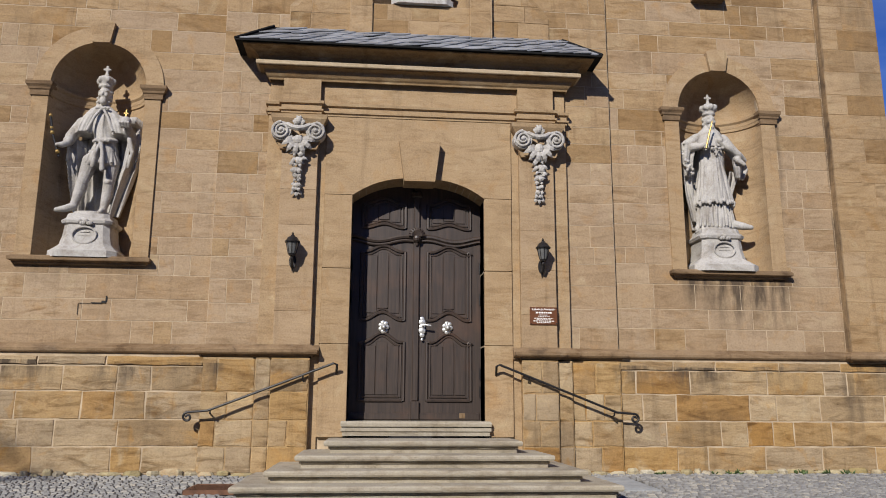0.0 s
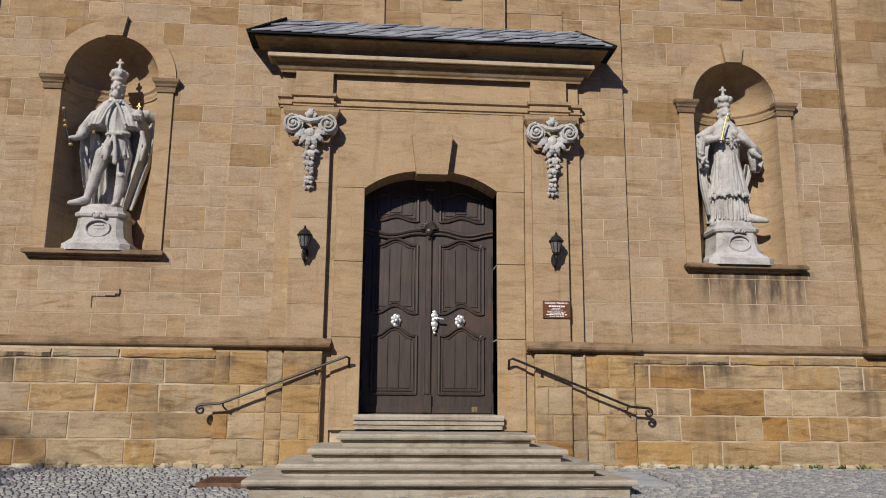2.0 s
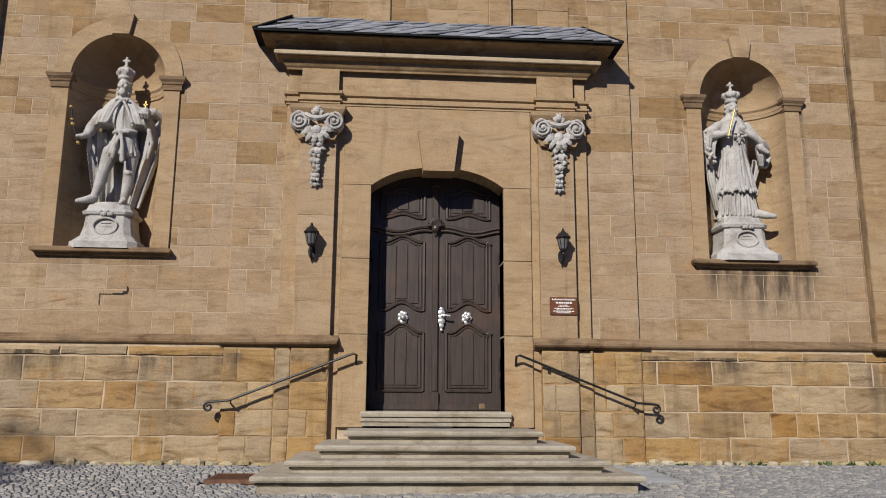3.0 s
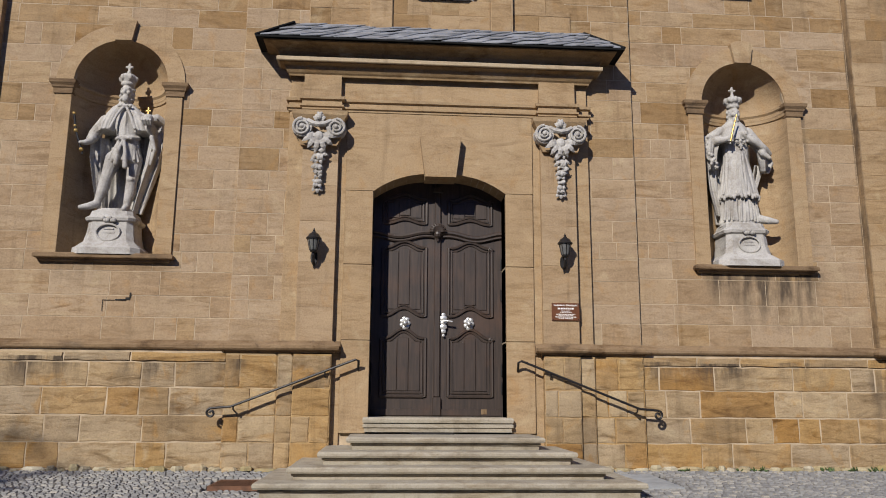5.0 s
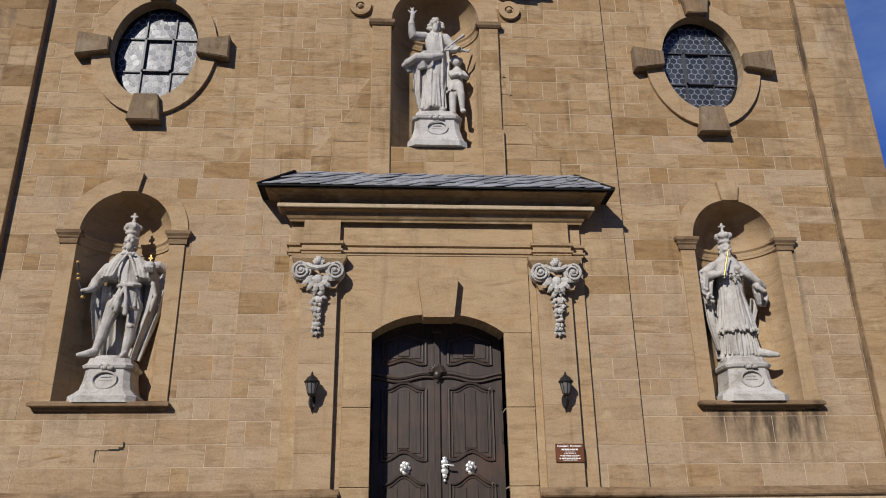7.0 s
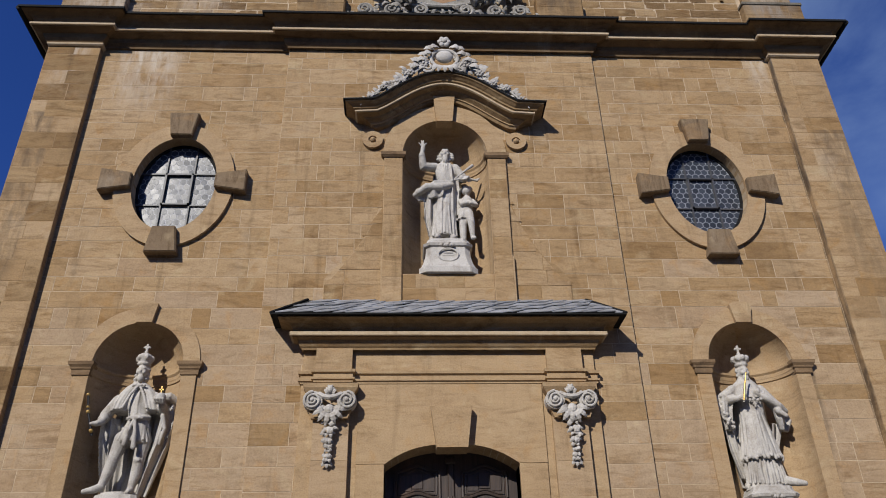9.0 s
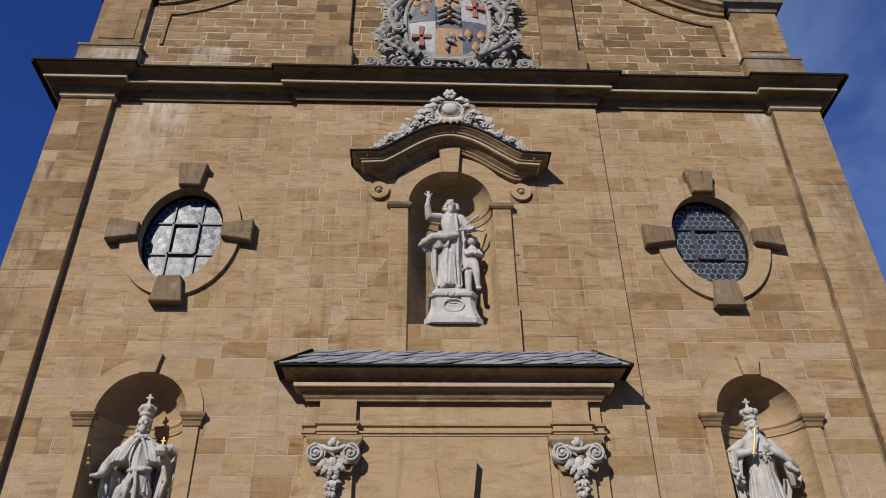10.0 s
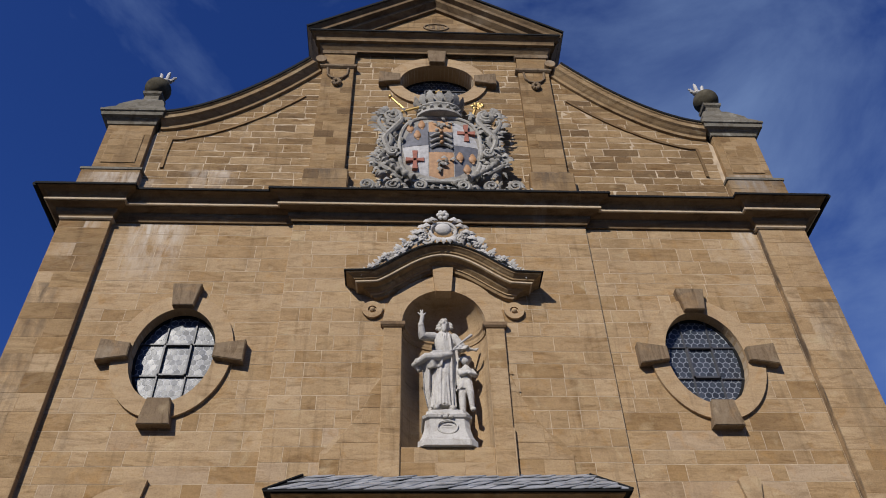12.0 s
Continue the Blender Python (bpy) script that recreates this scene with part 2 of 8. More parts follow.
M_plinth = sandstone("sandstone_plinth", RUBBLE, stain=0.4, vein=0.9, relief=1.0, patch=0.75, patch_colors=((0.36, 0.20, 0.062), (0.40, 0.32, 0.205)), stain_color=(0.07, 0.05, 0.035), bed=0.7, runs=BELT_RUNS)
M_gable = sandstone("sandstone_gable", DARK, stain=0.35, vein=0.7, patch=0.5, patch_colors=((0.25, 0.14, 0.055), (0.32, 0.235, 0.13)), bloom=0.3, bed=0.9, relief=0.8, pale_runs=((-6.3, 0.9, 12.6, 1.2, 0.7), (-4.6, 0.6, 12.9, 1.0, 0.6), (6.5, 0.6, 12.9, 0.9, 0.5)), runs=((6.5, 0.8, 12.75, 0.6, 1.0), (2.3, 0.5, 12.8, 0.8, 0.9), (-2.3, 0.5, 12.8, 0.8, 0.9)))
M_trim = sandstone("sandstone_trim", [(0.33, 0.228, 0.127), (0.36, 0.256, 0.148)], stain=0.26, random_from="island", vein=0.45, patch=0.5, bed=0.45)
M_trim_blocks = sandstone("sandstone_trim_blocks", [(0.32, 0.225, 0.133), (0.355, 0.255, 0.155), (0.38, 0.28, 0.178)], stain=0.2, vein=0.4, bed=0.4)
# paler than the trim: the sunlit edge of the fillets is in the colour
M_fillet = sandstone("sunlit_fillet_stone", [(0.40, 0.315, 0.21), (0.46, 0.375, 0.265)], stain=0.25, random_from="island", vein=0.4, patch=0.3, bed=0.3)
# stained stone, its base darkened further to deepen the shade under the overhangs
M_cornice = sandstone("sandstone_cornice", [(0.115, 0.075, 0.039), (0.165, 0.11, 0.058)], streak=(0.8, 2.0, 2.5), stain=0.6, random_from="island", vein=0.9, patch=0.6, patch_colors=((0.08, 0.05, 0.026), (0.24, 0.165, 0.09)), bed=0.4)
M_coping = sandstone("sandstone_coping", [(0.19, 0.127, 0.064), (0.26, 0.177, 0.093)], stain=0.45, random_from="island", vein=0.8, patch=0.5, bed=0.5)
M_capstone = sandstone("lichened_capstone", [(0.11, 0.098, 0.075), (0.185, 0.168, 0.135)], streak=(3, 3, 3), stain=0.6, random_from="island", stain_color=(0.05, 0.045, 0.035), vein=0.8, patch=0.6, patch_colors=((0.08, 0.07, 0.05), (0.33, 0.315, 0.27)), relief=0.9)
M_belt = sandstone("sandstone_belt", [(0.17, 0.112, 0.063), (0.23, 0.155, 0.088)], stain=0.85, random_from="island", vein=0.95, patch=0.7, patch_colors=((0.09, 0.062, 0.04), (0.30, 0.215, 0.125)), bed=0.5)
M_block = sandstone("weathered_block", [(0.15, 0.106, 0.064), (0.215, 0.155, 0.096)], streak=(5.0, 5.0, 1.2), stain=0.5, random_from="island", vein=0.8, streaks=0.9, bed=0.3)
M_mortar = plain("mortar", (0.44, 0.345, 0.235), 0.95, spot=0.3, scale=4, relief=0.4, spec=0.1)
M_white = sandstone("pale_statue_stone", [(0.42, 0.40, 0.37), (0.46, 0.44, 0.41)], streak=(3, 3, 3), stain=0.6, random_from="island", stain_color=(0.15, 0.13, 0.11), vein=0.6, relief=0.7, patch=0.3, patch_colors=((0.33, 0.31, 0.285), (0.50, 0.48, 0.445)), bed=0.15)
M_grey = sandstone("weathered_grey_carving", [(0.24, 0.225, 0.20), (0.33, 0.315, 0.285), (0.18, 0.17, 0.15)], streak=(4, 4, 4), stain=0.75, random_from="island", stain_color=(0.07, 0.062, 0.052), vein=0.6, patch=0.3, patch_colors=((0.2, 0.19, 0.17), (0.45, 0.43, 0.39)))
M_step = sandstone("step_stone", [(0.31, 0.275, 0.215), (0.37, 0.335, 0.265), (0.34, 0.30, 0.235)], streak=(1.5, 1.5, 4), stain=0.6, random_from="island", stain_color=(0.13, 0.11, 0.08), vein=0.6, patch=0.3, patch_colors=((0.30, 0.25, 0.18), (0.45, 0.41, 0.33)))
M_slate = plain("slate", (0.25, 0.26, 0.28), 0.40, spot=0.45, scale=5, relief=0.3)
M_iron = plain("black_iron", (0.022, 0.02, 0.02), 0.45, metal=0.4, spot=0.3, scale=30)
M_lead = plain("lead_came", (0.014, 0.014, 0.014), 0.8, metal=0.0, spot=0.2, scale=30, spec=0.1)
M_gold = plain("gilding", (0.50, 0.34, 0.12), 0.5, metal=0.9, spot=0.2, scale=25)
M_silver = plain("white_metal", (0.66, 0.65, 0.62), 0.35, metal=0.6, spot=0.3, scale=40)
M_dark_void = plain("dark_interior", (0.02, 0.018, 0.016), 0.9, spot=0.1)


# ---- mesh helpers ----


def mesh_of(name, bm):
    me = bpy.data.meshes.new(name)
    bmesh.ops.recalc_face_normals(bm, faces=bm.faces)
    bm.to_mesh(me)
    bm.free()
    return me


def part(name, bm, material, parent=None, label="", smooth=False):
    """Links a bmesh as one mesh object, under a thing or a part."""
    me = mesh_of(name, bm)
    me.materials.append(material)
    if smooth:
        me.shade_smooth()
        me.set_sharp_from_angle(angle=radians(40))
    ob = new(name, me)
    if parent is not None:
        ob.parent = parent
        ob.matrix_parent_inverse = parent.matrix_world.inverted() if parent.matrix_basis == Matrix() else parent.matrix_basis.inverted()
    if label:
        tagged(ob, label)
    return ob


def thing(name, label, category, at=(0, 0, 0), group="", kind=""):
    ob = new(name)
    ob.empty_display_size = 0.1
    ob.matrix_basis = pose(*at)
    return tagged(ob, label, category, group, kind)


def quadbox(bm, x0, x1, y0, y1, z0, z1, bev=0.0):
    v = [bm.verts.new((x, y, z)) for x in (x0, x1) for y in (y0, y1) for z in (z0, z1)]
    fs = [bm.faces.new([v[i] for i in f]) for f in ((0, 1, 3, 2), (4, 6, 7, 5), (0, 4, 5, 1), (2, 3, 7, 6), (0, 2, 6, 4), (1, 5, 7, 3))]
    if bev:
        bmesh.ops.recalc_face_normals(bm, faces=fs)
        es = list({e for f in fs for e in f.edges})
        bmesh.ops.bevel(bm, geom=es, offset=bev, segments=1, affect="EDGES", clamp_overlap=True)


def box_bm(*a, bev=0.0):
    bm = bmesh.new()
    quadbox(bm, *a, bev=bev)
    return bm


def grid_faces(bm, rows, close=False):
    """Faces between rows of points of equal length."""
    vs = [[bm.verts.new(p) for p in r] for r in rows]
    n = len(vs[0])
    for a, b in zip(vs, vs[1:]):
        for i in range(n if close else n - 1):
            j = (i + 1) % n
            bm.faces.new((a[i], a[j], b[j], b[i]))
    return vs


def moulding(bm, plan, prof):
    """Sweeps a profile of (out, z) along a plan line of (x, y) that runs from left to right with the open side in front."""
    pts = [Vector(p) for p in plan]
    ns = []
    for a, b in zip(pts, pts[1:]):
        d = (b - a).normalized()
        ns.append(Vector((d.y, -d.x)))
    rows = []
    for i, p in enumerate(pts):
        n1, n2 = ns[max(i - 1, 0)], ns[min(i, len(ns) - 1)]
        m = (n1 + n2) / (1 + n1.dot(n2))
        rows.append([(p.x + m.x * o, p.y + m.y * o, z) for o, z in prof])
    vs = grid_faces(bm, rows)
    for r in (vs[0], vs[-1]):
        bm.faces.new(r)
    for a, b in zip(vs, vs[1:]):
        bm.faces.new((a[0], b[0], b[-1], a[-1]))


def sweep_xz(bm, line, prof, y0):
    """Sweeps a profile of (out, rise) along a line of (x, z) on the wall plane y0; rise goes to the line's left."""
    pts = [Vector(p) for p in line]
    rows = []
    for i, p in enumerate(pts):
        d = (pts[min(i + 1, len(pts) - 1)] - pts[max(i - 1, 0)]).normalized()
        n = Vector((-d.y, d.x))
        rows.append([(p.x + n.x * h, y0 - o, p.y + n.y * h) for o, h in prof])
    vs = grid_faces(bm, rows)
    for r in (vs[0], vs[-1]):
        bm.faces.new(r)
    for a, b in zip(vs, vs[1:]):
        bm.faces.new((a[0], b[0], b[-1], a[-1]))


def plate(bm, outline, y0, y1):
    """A slab of outline (x, z) between y0 (front) and y1 (back)."""
    a = [bm.verts.new((x, y0, z)) for x, z in outline]
    b = [bm.verts.new((x, y1, z)) for x, z in outline]
    bm.faces.new(a)
    bm.faces.new(b[::-1])
    for i in range(len(a)):
        j = (i + 1) % len(a)
        bm.faces.new((a[i], b[i], b[j], a[j]))


def ring_plate(bm, outer, inner, y0, y1):
    """A slab between two outlines of equally many points."""
    n = len(outer)
    rows = [[(x, y0, z) for x, z in inner], [(x, y0, z) for x, z in outer], [(x, y1, z) for x, z in outer], [(x, y1, z) for x, z in inner], [(x, y0, z) for x, z in inner]]
    grid_faces(bm, rows)


def arc(cx, cz, rx, rz, a0, a1, n):
    return [(cx + rx * math.cos(radians(a0 + (a1 - a0) * i / n)), cz + rz * math.sin(radians(a0 + (a1 - a0) * i / n))) for i in range(n + 1)]


def tube(bm, pts, radius, sides=8, taper=None):
    """A round bar along 3D points; taper: a factor at each point."""
    pts = [Vector(p) for p in pts]
    rows = []
    up = Vector((0.13, 0.97, 0.2)).normalized()
    for i, p in enumerate(pts):
        d = (pts[min(i + 1, len(pts) - 1)] - pts[max(i - 1, 0)]).normalized()
        u = d.cross(up)
        u = u.normalized() if u.length > 1e-4 else Vector((1, 0, 0))
        w = d.cross(u).normalized()
        r = radius * (taper[i] if taper else 1)
        rows.append([p + u * (r * math.cos(2 * math.pi * k / sides)) + w * (r * math.sin(2 * math.pi * k / sides)) for k in range(sides)])
    vs = grid_faces(bm, rows, close=True)
    bm.faces.new(vs[0])
    bm.faces.new(vs[-1][::-1])


def lathe(bm, prof, centre, sides=24, squash=1.0):
    """Turns a profile of (radius, z) about the upright through centre."""
    cx, cy, cz = centre
    rows = [[(cx + r * math.cos(2 * math.pi * k / sides), cy + squash * r * math.sin(2 * math.pi * k / sides), cz + z) for k in range(sides)] for r, z in prof]
    vs = grid_faces(bm, rows, close=True)
    bm.faces.new(vs[0])
    bm.faces.new(vs[-1][::-1])


def ball(bm, c, r, squash=(1, 1, 1), turn=None, seg=12):
    m = Matrix.Translation(c) @ (turn.to_matrix().to_4x4() if turn else Matrix()) @ Matrix.Diagonal((r * squash[0], r * squash[1], r * squash[2], 1))
    bmesh.ops.create_uvsphere(bm, u_segments=seg, v_segments=max(6, seg // 2), radius=1, matrix=m)


# ---- openings of the wall ----


class Opening:
    """An upright opening: straight jambs and an arch, or a whole ellipse (bottom None)."""

    def __init__(self, x, half, bottom, spring, rise):
        self.x, self.half, self.bottom, self.spring, self.rise = x, half, bottom, spring, rise

    def grown(self, g):
        return Opening(self.x, self.half + g, None if self.bottom is None else self.bottom - g * 0.0, self.spring, self.rise + g)

    def span(self, x):
        u = abs(x - self.x) / self.half
        if u >= 1:
            return None
        h = self.rise * math.sqrt(1 - u * u)
        return (self.spring - h if self.bottom is None else self.bottom, self.spring + h)

    def box(self):
        return (self.x - self.half, self.x + self.half, self.spring - self.rise if self.bottom is None else self.bottom, self.spring + self.rise)


class Segmental(Opening):
    """A door opening with a flat arch."""

    def span(self, x):
        u = abs(x - self.x) / self.half
        return None if u >= 1 else (self.bottom, self.spring + self.rise * (1 - u ** 2.6))


NICHE_W = Opening(-4.515, 0.65, 2.80, 5.27, 0.65)
NICHE_E = Opening(4.53, 0.64, 2.80, 5.27, 0.65)
NICHE_C = Opening(0.01, 0.72, 6.70, 9.03, 0.72)
OVAL_W = Opening(-4.46, 0.68, None, 8.42, 0.92)
OVAL_E = Opening(4.45, 0.68, None, 8.42, 0.92)
OCULUS = Opening(0.02, 0.86, None, 16.05, 0.62)
DOOR = Segmental(0.0, 0.925, 0.50, 3.76, 0.27)


def cut_columns(x0, x1, z0, z1, holes, fine=0.05):
    """Strips of the rectangle that stay beside the openings: (xa, xb, and lower and upper z at both)."""
    near = [h for h in holes if h.box()[0] < x1 and h.box()[1] > x0 and h.box()[2] < z1 and h.box()[3] > z0]
    if not near:
        return None
    xs = {x0, x1}
    for h in near:
        a, b = max(h.box()[0], x0), min(h.box()[1], x1)
        k = max(2, int((b - a) / fine))
        xs |= {a + (b - a) * i / k for i in range(k + 1)}
    xs = sorted(xs)
    xs = [xs[0]] + [b for a, b in zip(xs, xs[1:]) if b - a > 1e-5]
    out = []
    for a, b in zip(xs, xs[1:]):
        mid, e = (a + b) / 2, 1e-4
        left = [(z0, z0, z1, z1)]
        for h in near:
            if not h.span(mid):
                continue
            sa, sb = h.span(a + e) or h.span(mid), h.span(b - e) or h.span(mid)
            rest = []
            for la, lb, ha, hb in left:
                if (sa[1] <= la and sb[1] <= lb) or (sa[0] >= ha and sb[0] >= hb):
                    rest.append((la, lb, ha, hb))
                    continue
                if sa[0] > la or sb[0] > lb:
                    rest.append((la, lb, max(la, min(ha, sa[0])), max(lb, min(hb, sb[0]))))
                if sa[1] < ha or sb[1] < hb:
                    rest.append((min(ha, max(la, sa[1])), min(hb, max(lb, sb[1])), ha, hb))
            left = rest
        out += [(a, b, *c) for c in left]
    return [c for c in out if c[4] - c[2] > 1e-4 or c[5] - c[3] > 1e-4]


def prism_columns(bm, cols, y0, y1):
    for a, b, la, lb, ha, hb in cols:
        v = [bm.verts.new(p) for p in ((a, y0, la), (b, y0, lb), (b, y0, hb), (a, y0, ha), (a, y1, la), (b, y1, lb), (b, y1, hb), (a, y1, ha))]
        for f in ((0, 1, 2, 3), (4, 7, 6, 5), (0, 4, 5, 1), (1, 5, 6, 2), (2, 6, 7, 3), (3, 7, 4, 0)):
            bm.faces.new([v[i] for i in f])


def wall_slab(name, x0, x1, z0, z1, front, back, holes, material, label):
    """A wall with its thickness and with its openings going through."""
    bm = bmesh.new()
    cols = cut_columns(x0, x1, z0, z1, holes) or [(x0, x1, z0, z0, z1, z1)]
    prism_columns(bm, cols, front, back)
    return tagged(part(name, bm, material), label, "wall", kind="structure")


stone_cache = {}


def stone_mesh(w, h, proud):
    key = (round(w, 2), round(h, 2), proud)
    if key not in stone_cache:
        w, h = key[0], key[1]
        e = 0.003
        bm = bmesh.new()
        back = [bm.verts.new(p) for p in ((-w / 2, 0, -h / 2), (w / 2, 0, -h / 2), (w / 2, 0, h / 2), (-w / 2, 0, h / 2))]
        edge = [bm.verts.new((v.co.x, -proud + e, v.co.z)) for v in back]
        face = [bm.verts.new((v.co.x - math.copysign(e, v.co.x), -proud, v.co.z - math.copysign(e, v.co.z))) for v in back]
        bm.faces.new(face)
        for i in range(4):
            j = (i + 1) % 4
            bm.faces.new((back[i], back[j], edge[j], edge[i]))
            bm.faces.new((edge[i], edge[j], face[j], face[i]))
        stone_cache[key] = mesh_of("stone", bm)
    return stone_cache[key]


def lay_stones(wall, x0, x1, z0, z1, y, courses, lengths, holes, material, seed, joint=0.008, proud=0.003, top=None):
    """Courses of ashlar on a wall's face, each stone a piece of the wall. top: the wall's upper edge as a function of x."""
    rng = random.Random(seed)
    z, k = z0, 0
    while z < z1 - 0.06:
        h = courses[k % len(courses)] * rng.uniform(0.94, 1.06) if len(courses) > 1 else courses[0]
        h = round(h, 2)
        if z + h > z1 - 0.12:
            h = z1 - z
        x = x0
        first = True
        while x < x1 - 0.02:
            w = rng.choice(lengths) * rng.uniform(0.85, 1.15)
            if first:
                w *= rng.uniform(0.45, 1.0)
            first = False
            w = round(w, 2)
            if x + w > x1 - 0.22:
                w = x1 - x
            put_stone(wall, x, x + w, z, z + h, y + rng.uniform(-0.001, 0.001), holes, material if not callable(material) else material(z), joint, proud, top)
            x += w
        z += h
        k += 1


def rough_stone(w, h, proud, rng):
    bm = bmesh.new()
    j = 0.011
    ring = []
    for a, b in (((-1, -1), (1, -1)), ((1, -1), (1, 1)), ((1, 1), (-1, 1)), ((-1, 1), (-1, -1))):
        k = max(2, int((w if a[1] == b[1] else h) / 0.13))
        ring += [((a[0] + (b[0] - a[0]) * i / k) * w / 2 + rng.uniform(-j, j * 0.4), (a[1] + (b[1] - a[1]) * i / k) * h / 2 + rng.uniform(-j, j * 0.4)) for i in range(k)]
    back = [bm.verts.new((x, 0, z)) for x, z in ring]
    face = [bm.verts.new((x * (1 - 0.02 / w), -proud + rng.uniform(-0.004, 0.004), z * (1 - 0.02 / h))) for x, z in ring]
    mid = bm.verts.new((0, -proud - rng.uniform(0.0, 0.012), 0))
    for i in range(len(ring)):
        q = (i + 1) % len(ring)
        bm.faces.new((back[i], back[q], face[q], face[i]))
        bm.faces.new((face[i], face[q], mid))
    return mesh_of("stone", bm)


rough_rng = random.Random(99)


def put_stone(wall, xa, xb, za, zb, y, holes, material, joint, proud, top=None):
    xa, xb, za, zb = xa + joint / 2, xb - joint / 2, za + joint / 2, zb - joint / 2
    cols = cut_columns(xa, xb, za, zb, holes)
    if top is not None and cols is None and min(top(xa), top(xb)) < zb:
        k = max(2, int((xb - xa) / 0.08))
        xs = [xa + (xb - xa) * i / k for i in range(k + 1)]
        cols = [(a, b, za, za, max(za, min(zb, top(a))), max(za, min(zb, top(b)))) for a, b in zip(xs, xs[1:]) if max(top(a), top(b)) > za + 0.01]
    if cols is None:
        me = rough_stone(xb - xa, zb - za, proud, rough_rng) if joint > 0.0135 and material in (M_plinth, M_gable) else stone_mesh(xb - xa, zb - za, proud)
        if not me.materials:
            me.materials.append(material)
        elif me.materials[0] != material:
            me = me.copy()
            me.materials[0] = material
        ob = new("stone", me)
        ob.location = ((xa + xb) / 2, y, (za + zb) / 2)
        if joint <= 0.0135:
            ob.scale = ((xb - xa) / max(round(xb - xa, 2), 0.01), 1, (zb - za) / max(round(zb - za, 2), 0.01))
    elif cols and sum((c[1] - c[0]) * (c[4] - c[2] + c[5] - c[3]) / 2 for c in cols) > 0.004:
        bm = bmesh.new()
        prism_columns(bm, cols, y - proud, y)
        bmesh.ops.remove_doubles(bm, verts=bm.verts, dist=1e-5)
        me = mesh_of("stone", bm)
        me.materials.append(material)
        ob = new("stone", me)
    else:
        return
    ob.parent = wall
    ob.matrix_parent_inverse = wall.matrix_basis.inverted()


def mirror_pair(fn):
    """Calls a builder for the west and the east side."""
    return [fn(-1), fn(1)]

# ---- ground ----


def ground_z(y):
    """The square falls gently away from the church."""
    return 0.02 + 0.075 * max(min(y, 0.0), -11.0)


bm = bmesh.new()
ys = [2600.0, 60.0, 6.0, 0.5, 0.0, -1.0, -2.0, -4.0, -7.0, -11.0, -30.0, -200.0, -2600.0]
grid_faces(bm, [[(x, y, ground_z(y) - 0.05) for x in (-2600, -60, -9, 0, 9, 60, 2600)] for y in ys])
m, nd, lk, bs = nodes_of("paving_bed")
gp = nd.new("ShaderNodeNewGeometry")
gn = noise_node(nd, lk, gp.outputs["Position"], 1.2, 8, 0.6)
gr = ramp(nd, [(0.3, (0.10, 0.095, 0.085)), (0.7, (0.22, 0.205, 0.18))])
lk.new(gn.outputs["Fac"], gr.inputs["Fac"])
lk.new(gr.outputs[0], bs.inputs["Base Color"])
bs.inputs["Roughness"].default_value = 0.95
ground = tagged(part("ground", bm, m), "sandy bed of the cobbled church square", "ground", kind="structure")

# ---- walls ----
BACK = 0.9
HOLES = [NICHE_W, NICHE_E, NICHE_C, OVAL_W, OVAL_E]
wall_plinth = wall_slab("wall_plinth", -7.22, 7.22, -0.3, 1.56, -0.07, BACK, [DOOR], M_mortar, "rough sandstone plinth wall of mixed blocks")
wall_west = wall_slab("wall_west_bay", -6.2, -2.81, 1.56, 11.45, 0.012, BACK, [NICHE_W, OVAL_W], M_mortar, "yellow sandstone ashlar wall with niche and oval window")
wall_east = wall_slab("wall_east_bay", 2.81, 6.2, 1.56, 11.45, 0.012, BACK, [NICHE_E, OVAL_E], M_mortar, "yellow sandstone ashlar wall with niche and oval window")
wall_centre = wall_slab("wall_centre_bay", -2.81, 2.81, 1.56, 11.45, -0.05, BACK, [DOOR, NICHE_C], M_mortar, "yellow sandstone ashlar middle bay")
pil_w = wall_slab("wall_pilaster_west", -7.13, -6.2, 1.56, 11.45, -0.11, BACK, [], M_worn, "sandstone corner pilaster of stacked blocks")
pil_e = wall_slab("wall_pilaster_east", 6.2, 7.13, 1.56, 11.45, -0.11, BACK, [], M_worn, "sandstone corner pilaster of stacked blocks")


def gable_top(x):
    """The gable's upper edge: a sunk curve from the corner posts up to the middle."""
    a = abs(x)
    if a <= 2.72:
        return 17.1
    u = (5.85 - a) / (5.85 - 2.72)
    return 14.25 + 2.25 * (0.12 * u + 0.88 * max(u, 0.0) ** 1.75)


bm = bmesh.new()
xs = [-7.0, -5.85] + [-5.85 + (5.85 - 2.72) * i / 24 for i in range(1, 25)]
cols = []
for a, b in zip(xs, xs[1:]):
    cols.append((a, b, 11.4, 11.4, gable_top(a) if a > -5.86 else 12.4, gable_top(b) if b > -5.86 else 12.4))
cols += [(-b, -a, lb, la, hb, ha) for a, b, la, lb, ha, hb in cols]
cols += cut_columns(-2.72, 2.72, 11.4, 17.4, [OCULUS])
prism_columns(bm, cols, 0.012, 0.75)
wall_gable = tagged(part("wall_gable", bm, M_mortar), "curved baroque gable of weathered brown sandstone", "wall", kind="structure")
bm = bmesh.new()
quadbox(bm, -7.1, 7.1, BACK, 24.0, -0.3, 11.4)
nave = tagged(part("wall_nave", bm, M_ashlar), "plain sandstone body of the church behind the front", "wall", kind="structure")
bm = bmesh.new()
v = [bm.verts.new(p) for p in ((-7.0, 0.76, 11.4), (7.0, 0.76, 11.4), (0, 0.76, 16.9), (-7.0, 24, 11.4), (7.0, 24, 11.4), (0, 24, 16.9))]
